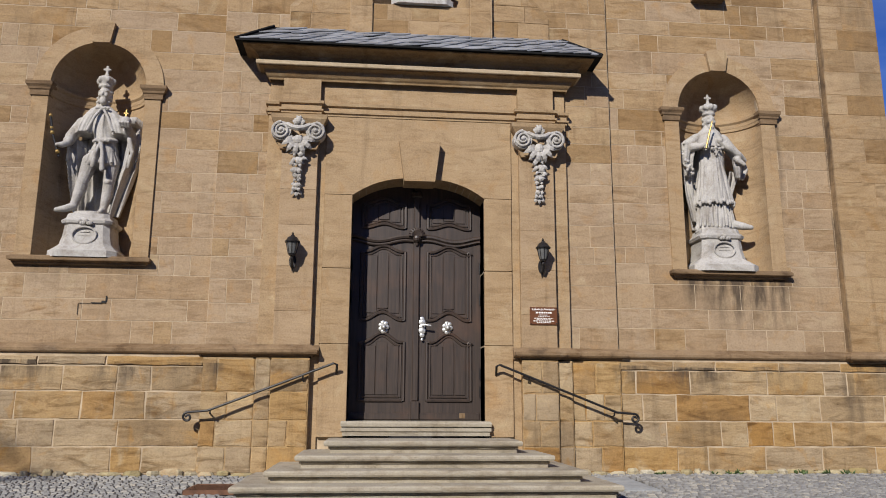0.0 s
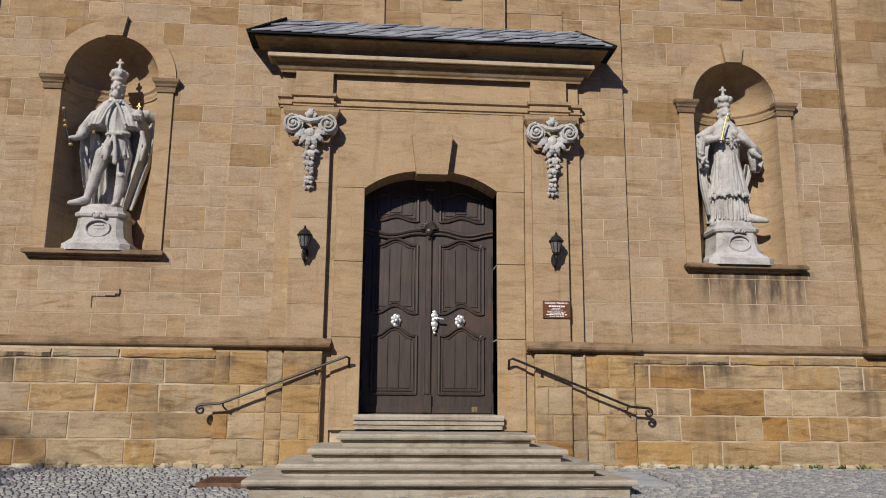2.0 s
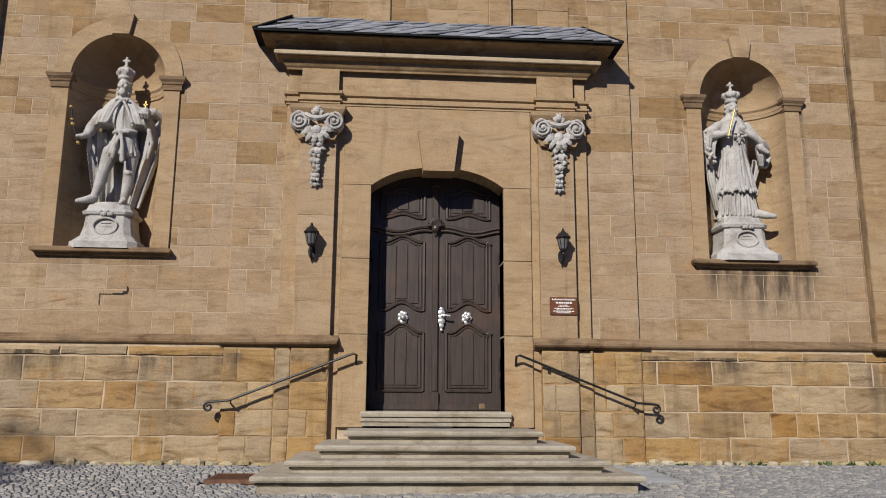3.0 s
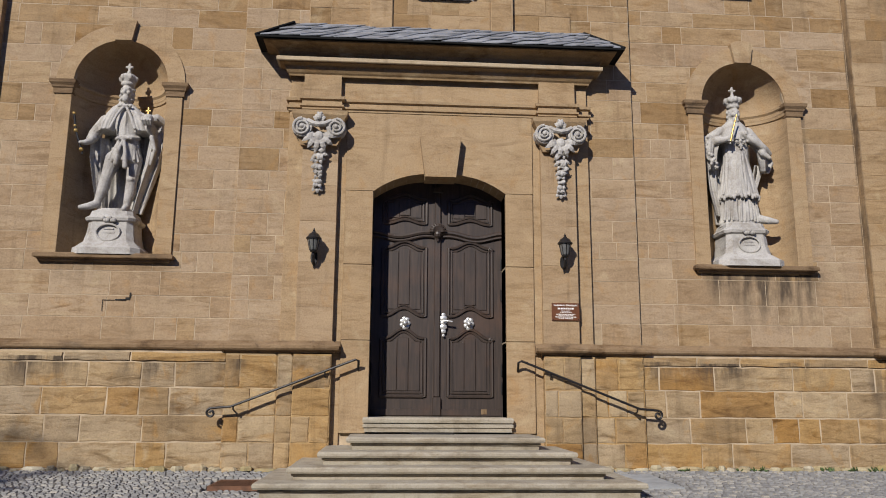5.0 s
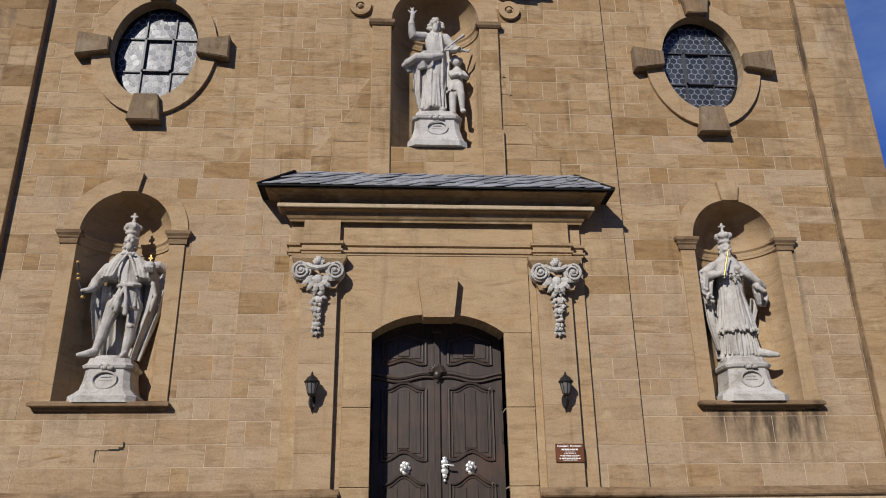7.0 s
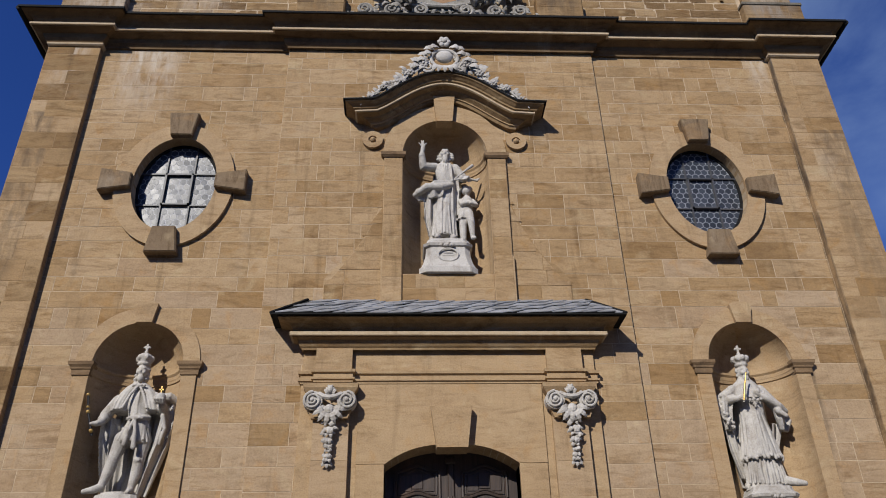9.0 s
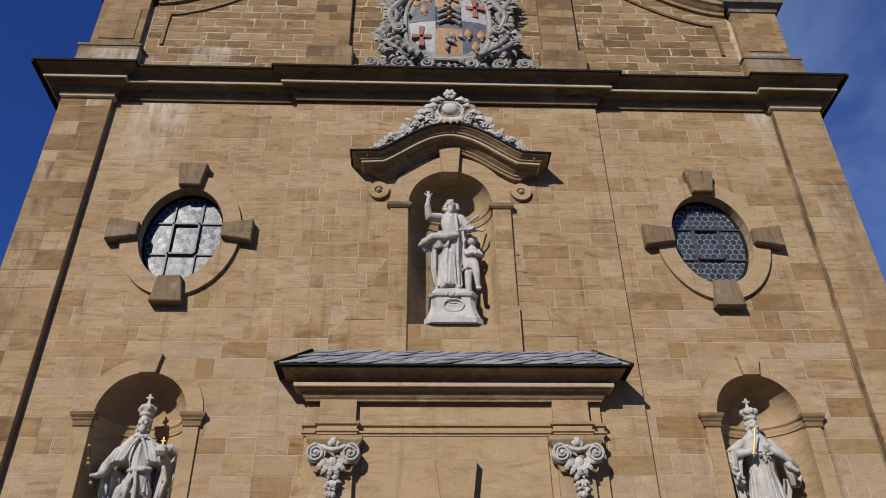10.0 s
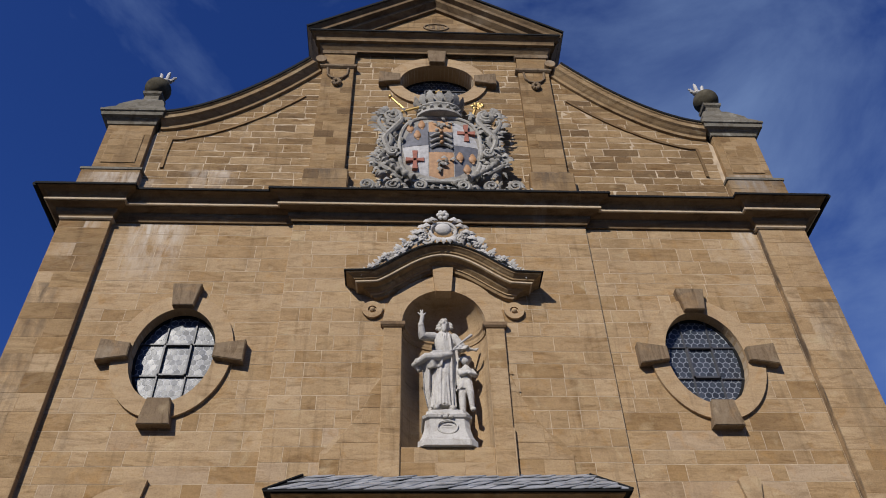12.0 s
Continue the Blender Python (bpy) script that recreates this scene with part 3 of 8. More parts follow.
for f in ((0, 1, 2), (5, 4, 3), (0, 2, 5, 3), (1, 4, 5, 2), (0, 3, 4, 1)):
    bm.faces.new([v[i] for i in f])
tagged(part("roof", bm, M_slate), "steep slate church roof behind the gable", "roof", kind="structure")


# ---- belt course and main cornice ----
def broken(off, d_pil, d_mid, end=7.13):
    """The plan line of a moulding that breaks forward over the corner pilasters and the middle bay."""
    p, c, b = -d_pil, -d_mid, 0.0
    return [(-end, 1.2), (-end, p), (-6.2, p), (-6.2, b), (-2.81, b), (-2.81, c), (2.81, c), (2.81, b), (6.2, b), (6.2, p), (end, p), (end, 1.2)]


def half_line(line, x_cut, side):
    """The part of a plan line on one side of an upright cut."""
    out = []
    for a, b in zip(line, line[1:]):
        if side < 0:
            if a[0] < x_cut:
                out.append(a)
            if a[0] < x_cut <= b[0]:
                out.append((x_cut, b[1]))
        else:
            if a[0] < x_cut <= b[0]:
                out.append((x_cut, a[1]))
            if b[0] > x_cut:
                out.append(b)
    return out


belt_prof = [(0.0, 1.515), (0.03, 1.515), (0.035, 1.54), (0.085, 1.55), (0.10, 1.57), (0.10, 1.605), (0.075, 1.63), (0.04, 1.65), (0.012, 1.675), (0.0, 1.675)]
belt_line = [(-7.13, 1.2), (-7.13, -0.13), (-6.2, -0.13), (-6.2, -0.015), (-2.81, -0.015), (-2.81, -0.075), (-2.125, -0.075), (-2.125, -0.13), (-1.917, -0.13), (-1.917, -0.19), (-1.42, -0.19), (-1.42, -0.11), (-1.31, -0.11)]
for s in (-1, 1):
    bm = bmesh.new()
    line = belt_line if s < 0 else [(-x, y) for x, y in belt_line][::-1]
    moulding(bm, line, belt_prof)
    tagged(part("belt_course", bm, M_belt), "dark weathered sandstone belt moulding above the plinth", "moulding", kind="structure")

corn_prof = [(0.0, 11.40), (0.03, 11.40), (0.035, 11.43), (0.055, 11.45), (0.085, 11.49), (0.10, 11.54), (0.105, 11.565), (0.135, 11.57), (0.235, 11.60), (0.25, 11.60), (0.25, 11.715), (0.265, 11.76), (0.30, 11.80), (0.36, 11.83), (0.42, 11.842), (0.435, 11.845), (0.44, 11.875), (0.0, 11.95)]
bm = bmesh.new()
moulding(bm, broken(0, 0.12, 0.09), corn_prof)
bmesh.ops.recalc_face_normals(bm, faces=bm.faces)
main_cornice = tagged(part("main_cornice", bm, M_cornice), "deep stained sandstone main cornice with breaks, shade darkened into its colour", "cornice", kind="structure")
bm = bmesh.new()
moulding(bm, broken(0, 0.12, 0.09), [(0.2, 11.612), (0.284, 11.612), (0.289, 11.62), (0.289, 11.655), (0.28, 11.664), (0.2, 11.668)])
part("fillet", bm, M_fillet, main_cornice, "narrow fillet coloured pale as if sunlit")
bm = bmesh.new()
moulding(bm, broken(0, 0.12, 0.09), [(0.0, 11.955), (0.442, 11.877), (0.455, 11.845), (0.468, 11.845), (0.468, 11.89), (0.0, 11.985)])
part("flashing", bm, M_lead, main_cornice, "thin dark sheet-metal flashing")
# gutter end that sticks out at the western corner, and the metal end boards
for q in (-1, 1):
    bm = bmesh.new()
    tube(bm, [(q * 7.60, -0.56, 11.86), (q * 7.60, 0.9, 11.80)], 0.05, 10)
    part("gutter", bm, M_lead, main_cornice, "dark metal side gutter")
for q in (-1, 1):
    bm = bmesh.new()
    line = [(-7.10, 0.0), (-7.10, -0.12), (-6.2, -0.12), (-6.2, 0.0)]
    line = line if q < 0 else [(-x, y) for x, y in line][::-1]
    moulding(bm, line, [(0.0, 11.345), (0.02, 11.345), (0.045, 11.365), (0.05, 11.395), (0.0, 11.398)])
    part("pilaster_band", bm, M_fillet, main_cornice, "narrow fillet on the corner pilaster, sunlight put into its pale colour")


# ---- portal ----
def portal_side(s):
    bm = bmesh.new()
    a, b = sorted((s * 1.42, s * 1.917))
    quadbox(bm, a, b, -0.19, -0.04, 1.655, 4.90, bev=0.006)
    pil = tagged(part("portal_pilaster", bm, M_trim), "smooth sandstone pilaster beside the church door", "pilaster", group="portal pilasters")
    a, b = sorted((s * 1.917, s * 2.125))
    part("back_pilaster", box_bm(a, b, -0.115, -0.04, 1.655, 4.90, bev=0.004), M_trim, pil)
    a, b = sorted((s * 1.313, s * 1.42))
    part("side_strip", box_bm(a, b, -0.105, -0.04, ground_z(0) - 0.1, 4.90), M_trim, pil)
    a, b = sorted((s * 1.42, s * 1.917))
    part("pilaster_plinth", box_bm(a, b, -0.205, -0.06, ground_z(0) - 0.1, 1.50, bev=0.006), M_plinth, pil)
    a, b = sorted((s * 1.917, s * 2.125))
    part("back_plinth", box_bm(a, b, -0.155, -0.06, ground_z(0) - 0.1, 1.50, bev=0.004), M_plinth, pil)
    a, b = sorted((s * 2.125, s * 2.81))
    part("bay_plinth", box_bm(a, b, -0.115, -0.06, ground_z(0) - 0.1, 1.50, bev=0.003), M_plinth, pil)
    return pil


mirror_pair(portal_side)

# door surround: jambs, flat arch and keystone
surround = thing("door_surround", "smooth pale sandstone door surround with keystone", "door surround", (0, -0.1, 0.45))
arch_in = [(-0.925 + 1.85 * i / 20, DOOR.span(-0.9249 + 1.8498 * i / 20)[1]) for i in range(21)]
for s in (-1, 1):
    a, b = sorted((s * 0.925, s * 1.31))
    for k, (z0, z1) in enumerate(((0.48, 1.69), (1.697, 2.72), (2.727, 3.76))):
        part("jamb", box_bm(a, b, -0.13 - 0.004 * (k == 0), 0.36, z0, z1, bev=0.006), M_trim, surround)
bm = bmesh.new()
low = [p for p in arch_in]
cols = [(a[0], b[0], a[1], b[1], 4.895, 4.895) for a, b in zip(low, low[1:])]
prism_columns(bm, cols, -0.13, 0.36)
for s in (-1, 1):
    a, b = sorted((s * 0.925, s * 1.31))
    quadbox(bm, a, b, -0.13, 0.36, 3.767, 4.895)
bmesh.ops.remove_doubles(bm, verts=bm.verts, dist=1e-4)
part("lintel", bm, M_trim, surround)
bm = bmesh.new()
plate(bm, [(-0.215, 3.95), (0.215, 3.95), (0.29, 4.53), (-0.29, 4.53)], -0.27, 0.1)
part("keystone", bm, M_trim, surround)

# entablature
ent_line = [(-2.125, -0.03), (-2.125, -0.115), (-1.93, -0.115), (-1.93, -0.20), (-1.41, -0.20), (-1.41, -0.12), (1.41, -0.12), (1.41, -0.20), (1.93, -0.20), (1.93, -0.115), (2.125, -0.115), (2.125, -0.03)]
portal_ent = thing("portal_entablature", "moulded sandstone entablature carried by the portal pilasters", "entablature", (0, 0, 4.9))
bm = bmesh.new()
moulding(bm, ent_line, [(0.0, 4.90), (0.02, 4.902), (0.022, 4.93), (0.045, 4.94), (0.047, 4.965), (0.018, 4.972), (0.018, 5.03), (0.05, 5.045), (0.055, 5.085), (0.0, 5.09)])
part("architrave", bm, M_trim, portal_ent)
bm2 = bmesh.new()
quadbox(bm2, -2.12, 2.12, -0.11, 0.0, 5.09, 5.50)
for s in (-1, 1):
    a, b = sorted((s * 1.41, s * 1.93))
    quadbox(bm2, a, b, -0.195, -0.105, 5.092, 5.5)
part("frieze", bm2, M_trim, portal_ent)
c_line = [(-2.125, 0.0), (-2.125, -0.17), (2.125, -0.17), (2.125, 0.0)]
bm = bmesh.new()
moulding(bm, c_line, [(0.0, 5.40), (0.02, 5.40), (0.025, 5.425), (0.045, 5.445), (0.07, 5.485), (0.08, 5.525), (0.09, 5.535), (0.14, 5.55), (0.15, 5.55), (0.15, 5.655), (0.165, 5.70), (0.205, 5.74), (0.27, 5.762), (0.335, 5.768), (0.35, 5.772), (0.352, 5.79), (0.0, 5.83)])
part("cornice", bm, M_coping, portal_ent)
bm = bmesh.new()
moulding(bm, c_line, [(0.1, 5.562), (0.183, 5.562), (0.188, 5.57), (0.188, 5.612), (0.18, 5.622), (0.1, 5.626)])
part("fillet", bm, M_fillet, portal_ent, "narrow fillet coloured pale as if sunlit")

# slate roof of the portal
roof = thing("portal_roof", "small hipped roof of grey slates over the portal", "roof", (0, 0, 5.9))
R0, R1, RZ0, RZ1 = 2.565, 2.13, 5.80, 6.265
FRONT = -0.57
bm = bmesh.new()
v = [bm.verts.new(p) for p in ((-R0, FRONT, RZ0), (R0, FRONT, RZ0), (R1, -0.055, RZ1), (-R1, -0.055, RZ1), (-R0, -0.055, RZ0), (R0, -0.055, RZ0))]
for f in ((0, 1, 2, 3), (1, 5, 2), (0, 3, 4), (0, 4, 5, 1), (2, 5, 4, 3)):
    bm.faces.new([v[i] for i in f])
part("roof_deck", bm, M_lead, roof)
bm = bmesh.new()
moulding(bm, [(-R0, -0.05), (-R0, FRONT), (R0, FRONT), (R0, -0.05)], [(0.0, 5.788), (0.012, 5.788), (0.014, 5.812), (0.0, 5.815)])
part("eaves_edge", bm, M_lead, roof, "dark sheet-metal eaves edge")
for s in (-1, 1):
    bm = bmesh.new()
    tube(bm, [(s * (R0 + 0.01), FRONT - 0.01, RZ0 + 0.015), (s * R1, -0.06, RZ1 + 0.015)], 0.022, 6)
    part("hip_flashing", bm, M_lead, roof)
rng = random.Random(5)
rows_n = 4
for r in range(rows_n):
    u0, u1 = r / rows_n, min(1.0, (r + 1.35) / rows_n)
    half = R0 + (R1 - R0) * u0 - 0.03
    x = -half + (0.1 if r % 2 else 0.0)
    while x < half - 0.08:
        w = min(rng.uniform(0.17, 0.31), half - x)
        bm = bmesh.new()
        lift = rng.uniform(0.012, 0.036)
        pts = []
        for (fx, fu) in ((0, u1), (0, u0 + 0.10 / rows_n), (0.12, u0), (0.8, u0 + 0.02), (1, u0 + 0.16 / rows_n), (1, u1)):
            px = x + w * fx + 0.17 * (fu - u0) * rows_n
            lim = R0 + (R1 - R0) * fu - 0.012
            px = max(-lim, min(lim, px))
            pts.append((px, FRONT + (-0.055 - FRONT) * fu, RZ0 + (RZ1 - RZ0) * fu + lift * (1.15 - (fu - u0) * rows_n * 0.7) + 0.012 * fx))
        top = [bm.verts.new(p) for p in pts]
        low = [bm.verts.new((p[0], p[1] + 0.003, p[2] - 0.012)) for p in pts]
        bm.faces.new(top)
        for i in range(len(top)):
            j = (i + 1) % len(top)
            bm.faces.new((top[i], low[i], low[j], top[j]))
        part("slate", bm, M_slate, roof)
        x += w + 0.004


# ---- niches ----
def niche(o, y, depth_k, name, label, material=None):
    """A half-round niche with a half-dome, its floor and a moulding at the spring."""
    n = 28
    mat = material or M_trim
    root = thing(name, label, "niche", (o.x, y, o.bottom), kind="")
    bm = bmesh.new()
    rows = []
    zs = [o.bottom + (o.spring - o.bottom) * i / 8 for i in range(9)]
    for z in zs:
        rows.append([(o.x - o.half * math.cos(math.pi * k / n), y + depth_k * o.half * math.sin(math.pi * k / n), z) for k in range(n + 1)])
    for i in range(1, 15):
        a = math.pi / 2 * i / 14
        rows.append([(o.x - o.half * math.cos(a) * math.cos(math.pi * k / n), y + depth_k * o.half * math.cos(a) * math.sin(math.pi * k / n), o.spring + o.rise * math.sin(a)) for k in range(n + 1)])
    grid_faces(bm, rows)
    bmesh.ops.remove_doubles(bm, verts=bm.verts, dist=1e-5)
    part("niche_shell", bm, mat, root, smooth=True)
    bm = bmesh.new()
    plate_pts = [(o.x - o.half * math.cos(math.pi * k / n), y + depth_k * o.half * math.sin(math.pi * k / n)) for k in range(n + 1)]
    top = [bm.verts.new((px, py, o.bottom + 0.005)) for px, py in plate_pts]
    low = [bm.verts.new((px, py, o.bottom - 0.1)) for px, py in plate_pts]
    bm.faces.new(top)
    bm.faces.new(low[::-1])
    for i in range(len(top)):
        j = (i + 1) % len(top)
        bm.faces.new((top[i], low[i], low[j], top[j]))
    part("niche_floor", bm, mat, root)
    return root


def inner_band(o, y, depth_k, root):
    """The moulding that runs round inside a niche at the height of the imposts."""
    n = 28
    bm = bmesh.new()
    rows = []
    for out, z in ((0.0, 0.0), (0.02, 0.01), (0.025, 0.05), (0.03, 0.06), (0.035, 0.11), (0.06, 0.14), (0.06, 0.175), (0.0, 0.18)):
        r = o.half - out
        rows.append([(o.x - r * math.cos(math.pi * k / n), y + depth_k * r * math.sin(math.pi * k / n), o.spring - 0.16 + z) for k in range(n + 1)])
    grid_faces(bm, rows)
    part("inner_band", bm, M_trim, root)


def arch_ring(bm, o, outer, y0, y1, gap=0.0):
    a = arc(o.x, o.spring, o.half, o.rise, 0 + gap, 180 - gap, 30)
    b = arc(o.x, o.spring, o.half + outer, o.rise + outer, 0 + gap, 180 - gap, 30)
    ring_plate(bm, b, a, y0, y1)


def side_niche(o, name):
    root = niche(o, -0.002, 0.9, name, "tall round-headed sandstone niche for a statue")
    inner_band(o, -0.002, 0.9, root)
    bm = bmesh.new()
    arch_ring(bm, o, 0.24, -0.014, 0.06)
    part("arch_ring", bm, M_trim, root)
    for s in (-1, 1):
        a, b = sorted((o.x + s * o.half, o.x + s * (o.half + 0.22)))
        part("jamb", box_bm(a, b, -0.022, 0.06, 2.82, 5.1, bev=0.004), M_trim, root)
        bm = bmesh.new()
        a, b = sorted((o.x + s * (o.half - 0.0), o.x + s * (o.half + 0.235)))
        moulding(bm, [(a, 0.1), (a, -0.03), (b, -0.03), (b, 0.1)], [(0, 5.085), (0.01, 5.09), (0.015, 5.16), (0.03, 5.175), (0.035, 5.20), (0.06, 5.235), (0.065, 5.28), (0, 5.29)])
        part("impost", bm, M_belt, root, "weathered moulded impost")
    bm = bmesh.new()
    z = o.spring + o.rise
    plate(bm, [(o.x - 0.12, z - 0.02), (o.x + 0.12, z - 0.02), (o.x + 0.17, z + 0.28), (o.x + 0.09, z + 0.325), (o.x - 0.09, z + 0.325), (o.x - 0.17, z + 0.28)], -0.075, 0.06)
    part("keystone", bm, M_trim, root)
    bm = bmesh.new()
    h = o.half + 0.265
    moulding(bm, [(o.x - h + 0.08, 0.0), (o.x - h + 0.08, -0.03), (o.x + h - 0.08, -0.03), (o.x + h - 0.08, 0.0)], [(0, 2.71), (0.02, 2.715), (0.03, 2.74), (0.075, 2.755), (0.08, 2.765), (0.08, 2.80), (0.05, 2.825), (0, 2.83)])
    part("sill", bm, M_belt, root, "dark moulded stone sill")
    return root


side_niche(NICHE_W, "niche")
side_niche(NICHE_E, "niche")

# middle niche
C = NICHE_C
cn = niche(C, -0.062, 0.85, "niche", "round-headed middle niche under an arched cornice")
inner_band(C, -0.062, 0.85, cn)
bm = bmesh.new()
arch_ring(bm, C, 0.33, -0.10, 0.0)
part("arch_ring", bm, M_trim, cn)
for s in (-1, 1):
    a, b = sorted((C.x + s * C.half, C.x + s * (C.half + 0.31)))
    part("jamb", box_bm(a, b, -0.115, 0.0, 7.02, 8.92, bev=0.005), M_trim, cn)
    part("jamb_base", box_bm(min(a, b) - 0.02 * (s < 0), max(a, b) + 0.02 * (s > 0), -0.14, 0.0, 6.2, 7.015, bev=0.006), M_trim, cn)
    bm = bmesh.new()
    moulding(bm, [(a, 0.0), (a, -0.115), (b, -0.115), (b, 0.0)], [(0, 8.92), (0.02, 8.925), (0.05, 8.96), (0.055, 9.02), (0, 9.025)])
    part("impost", bm, M_belt, cn)
    # wing that sweeps out beside the niche
    pts = [(C.x + s * 1.03, 6.2), (C.x + s * 1.92, 6.2), (C.x + s * 1.92, 6.62)]
    for i in range(1, 15):
        u = i / 14
        pts.append((C.x + s * (1.03 + 0.79 * (1 - u) ** 2.2), 6.62 + 0.1 * (u < 0.1) + 1.9 * u ** 0.9))
    pts.append((C.x + s * 1.03, 8.6))
    bm = bmesh.new()
    plate(bm, pts if s > 0 else pts[::-1], -0.066, 0.0)
    part("scroll_wing", bm, M_worn, cn)
    # round volute ear
    bm = bmesh.new()
    vx, vz = C.x + s * 1.235, 9.31
    ring_plate(bm, arc(vx, vz, 0.175, 0.175, 0, 360, 28), arc(vx, vz, 0.075, 0.075, 0, 360, 28), -0.115, 0.0)
    part("volute", bm, M_trim, cn)
    bm = bmesh.new()
    plate(bm, arc(vx, vz, 0.078, 0.078, 0, 350, 20), -0.085, 0.0)
    part("volute_hollow", bm, M_trim, cn)
    bm = bmesh.new()
    ball(bm, (vx, -0.10, vz), 0.05)
    part("volute_eye", bm, M_trim, cn)
part("niche_apron", box_bm(C.x - C.half, C.x + C.half, -0.105, 0.0, 6.2, 6.70, bev=0.006), M_trim, cn)
bm = bmesh.new()
plate(bm, [(-0.13, 9.66), (0.15, 9.66), (0.20, 10.22), (-0.18, 10.22)], -0.2, 0.0)
part("keystone", bm, M_trim, cn)


def arched(x):
    """The line of the arched cornice: flat ears and a swelling middle."""
    u = min(abs(x - 0.02) / 1.60, 1.0)
    return 9.60 + 0.62 * (0.5 + 0.5 * math.cos(math.pi * min(u * 1.0, 1.0))) ** 0.85 - 0.05 * u


line = [(0.02 - 1.17 + 2.34 * i / 40, 0) for i in range(41)]
line = [(x, arched(x * 1.22)) for x, _ in line]
prof = [(0.0, -0.06), (0.07, -0.05), (0.09, 0.0), (0.13, 0.03), (0.18, 0.06), (0.20, 0.09), (0.30, 0.105), (0.305, 0.175), (0.33, 0.185), (0.335, 0.215), (0.36, 0.23), (0.39, 0.255), (0.42, 0.27), (0.425, 0.31), (0.0, 0.35)]


def hood(prof):
    """A length of the arched cornice, with returns at both ends."""
    bm = bmesh.new()
    pts = [Vector(p) for p in line]
    rows = []
    for i, p in enumerate(pts):
        d = (pts[min(i + 1, len(pts) - 1)] - pts[max(i - 1, 0)]).normalized()
        nrm = Vector((-d.y, d.x))
        rows.append([(p.x + nrm.x * h, -0.06 - o, p.y + nrm.y * h) for o, h in prof])
    n = len(prof)
    first = [(rows[0][k][0] - prof[k][0], -0.06, rows[0][k][2]) for k in range(n)]
    last = [(rows[-1][k][0] + prof[k][0], -0.06, rows[-1][k][2]) for k in range(n)]
    rows[0] = [(rows[0][k][0] - prof[k][0], rows[0][k][1], rows[0][k][2]) for k in range(n)]
    rows[-1] = [(rows[-1][k][0] + prof[k][0], rows[-1][k][1], rows[-1][k][2]) for k in range(n)]
    grid_faces(bm, [first] + rows + [last])
    return bm


hood_ob = part("arched_cornice", hood(prof), M_coping, cn, "dark swelling sandstone hood moulding")
# both fillets are lighter than the hood to draw its sunlit edges
part("fillet", hood([(0.2, 0.118), (0.315, 0.118), (0.322, 0.125), (0.322, 0.15), (0.2, 0.158)]), M_fillet, hood_ob, "narrow fillet coloured pale as if sunlit")
part("lower_fillet", hood([(0.08, 0.0), (0.112, 0.0), (0.114, 0.02), (0.08, 0.024)]), M_trim, hood_ob, "narrow fillet coloured pale as if sunlit")
part("cover_strip", hood([(0.0, 0.355), (0.425, 0.312), (0.44, 0.295), (0.45, 0.295), (0.45, 0.325), (0.0, 0.375)]), M_lead, hood_ob, "dark metal cover strip")


# ---- oval windows ----
M_came = plain("grey_lead_came", (0.34, 0.35, 0.37), 0.5, spot=0.2, scale=30)
M_bar = plain("dark_window_bar", (0.055, 0.055, 0.06), 0.5, spot=0.2, scale=30)
M_glass, nd, lk, bs = nodes_of("leaded_glass")
gp = nd.new("ShaderNodeNewGeometry")
rr = ramp(nd, [(0.0, (0.02, 0.025, 0.034)), (0.5, (0.03, 0.037, 0.05)), (1.0, (0.05, 0.058, 0.075))])
lk.new(gp.outputs["Random Per Island"], rr.inputs["Fac"])
lk.new(rr.outputs[0], bs.inputs["Base Color"])
bs.inputs["Roughness"].default_value = 0.36
bs.inputs["Specular IOR Level"].default_value = 0.33
gn = noise_node(nd, lk, gp.outputs["Position"], 9, 3)
bump(nd, lk, bs, gn.outputs["Fac"], 0.15, 0.02)


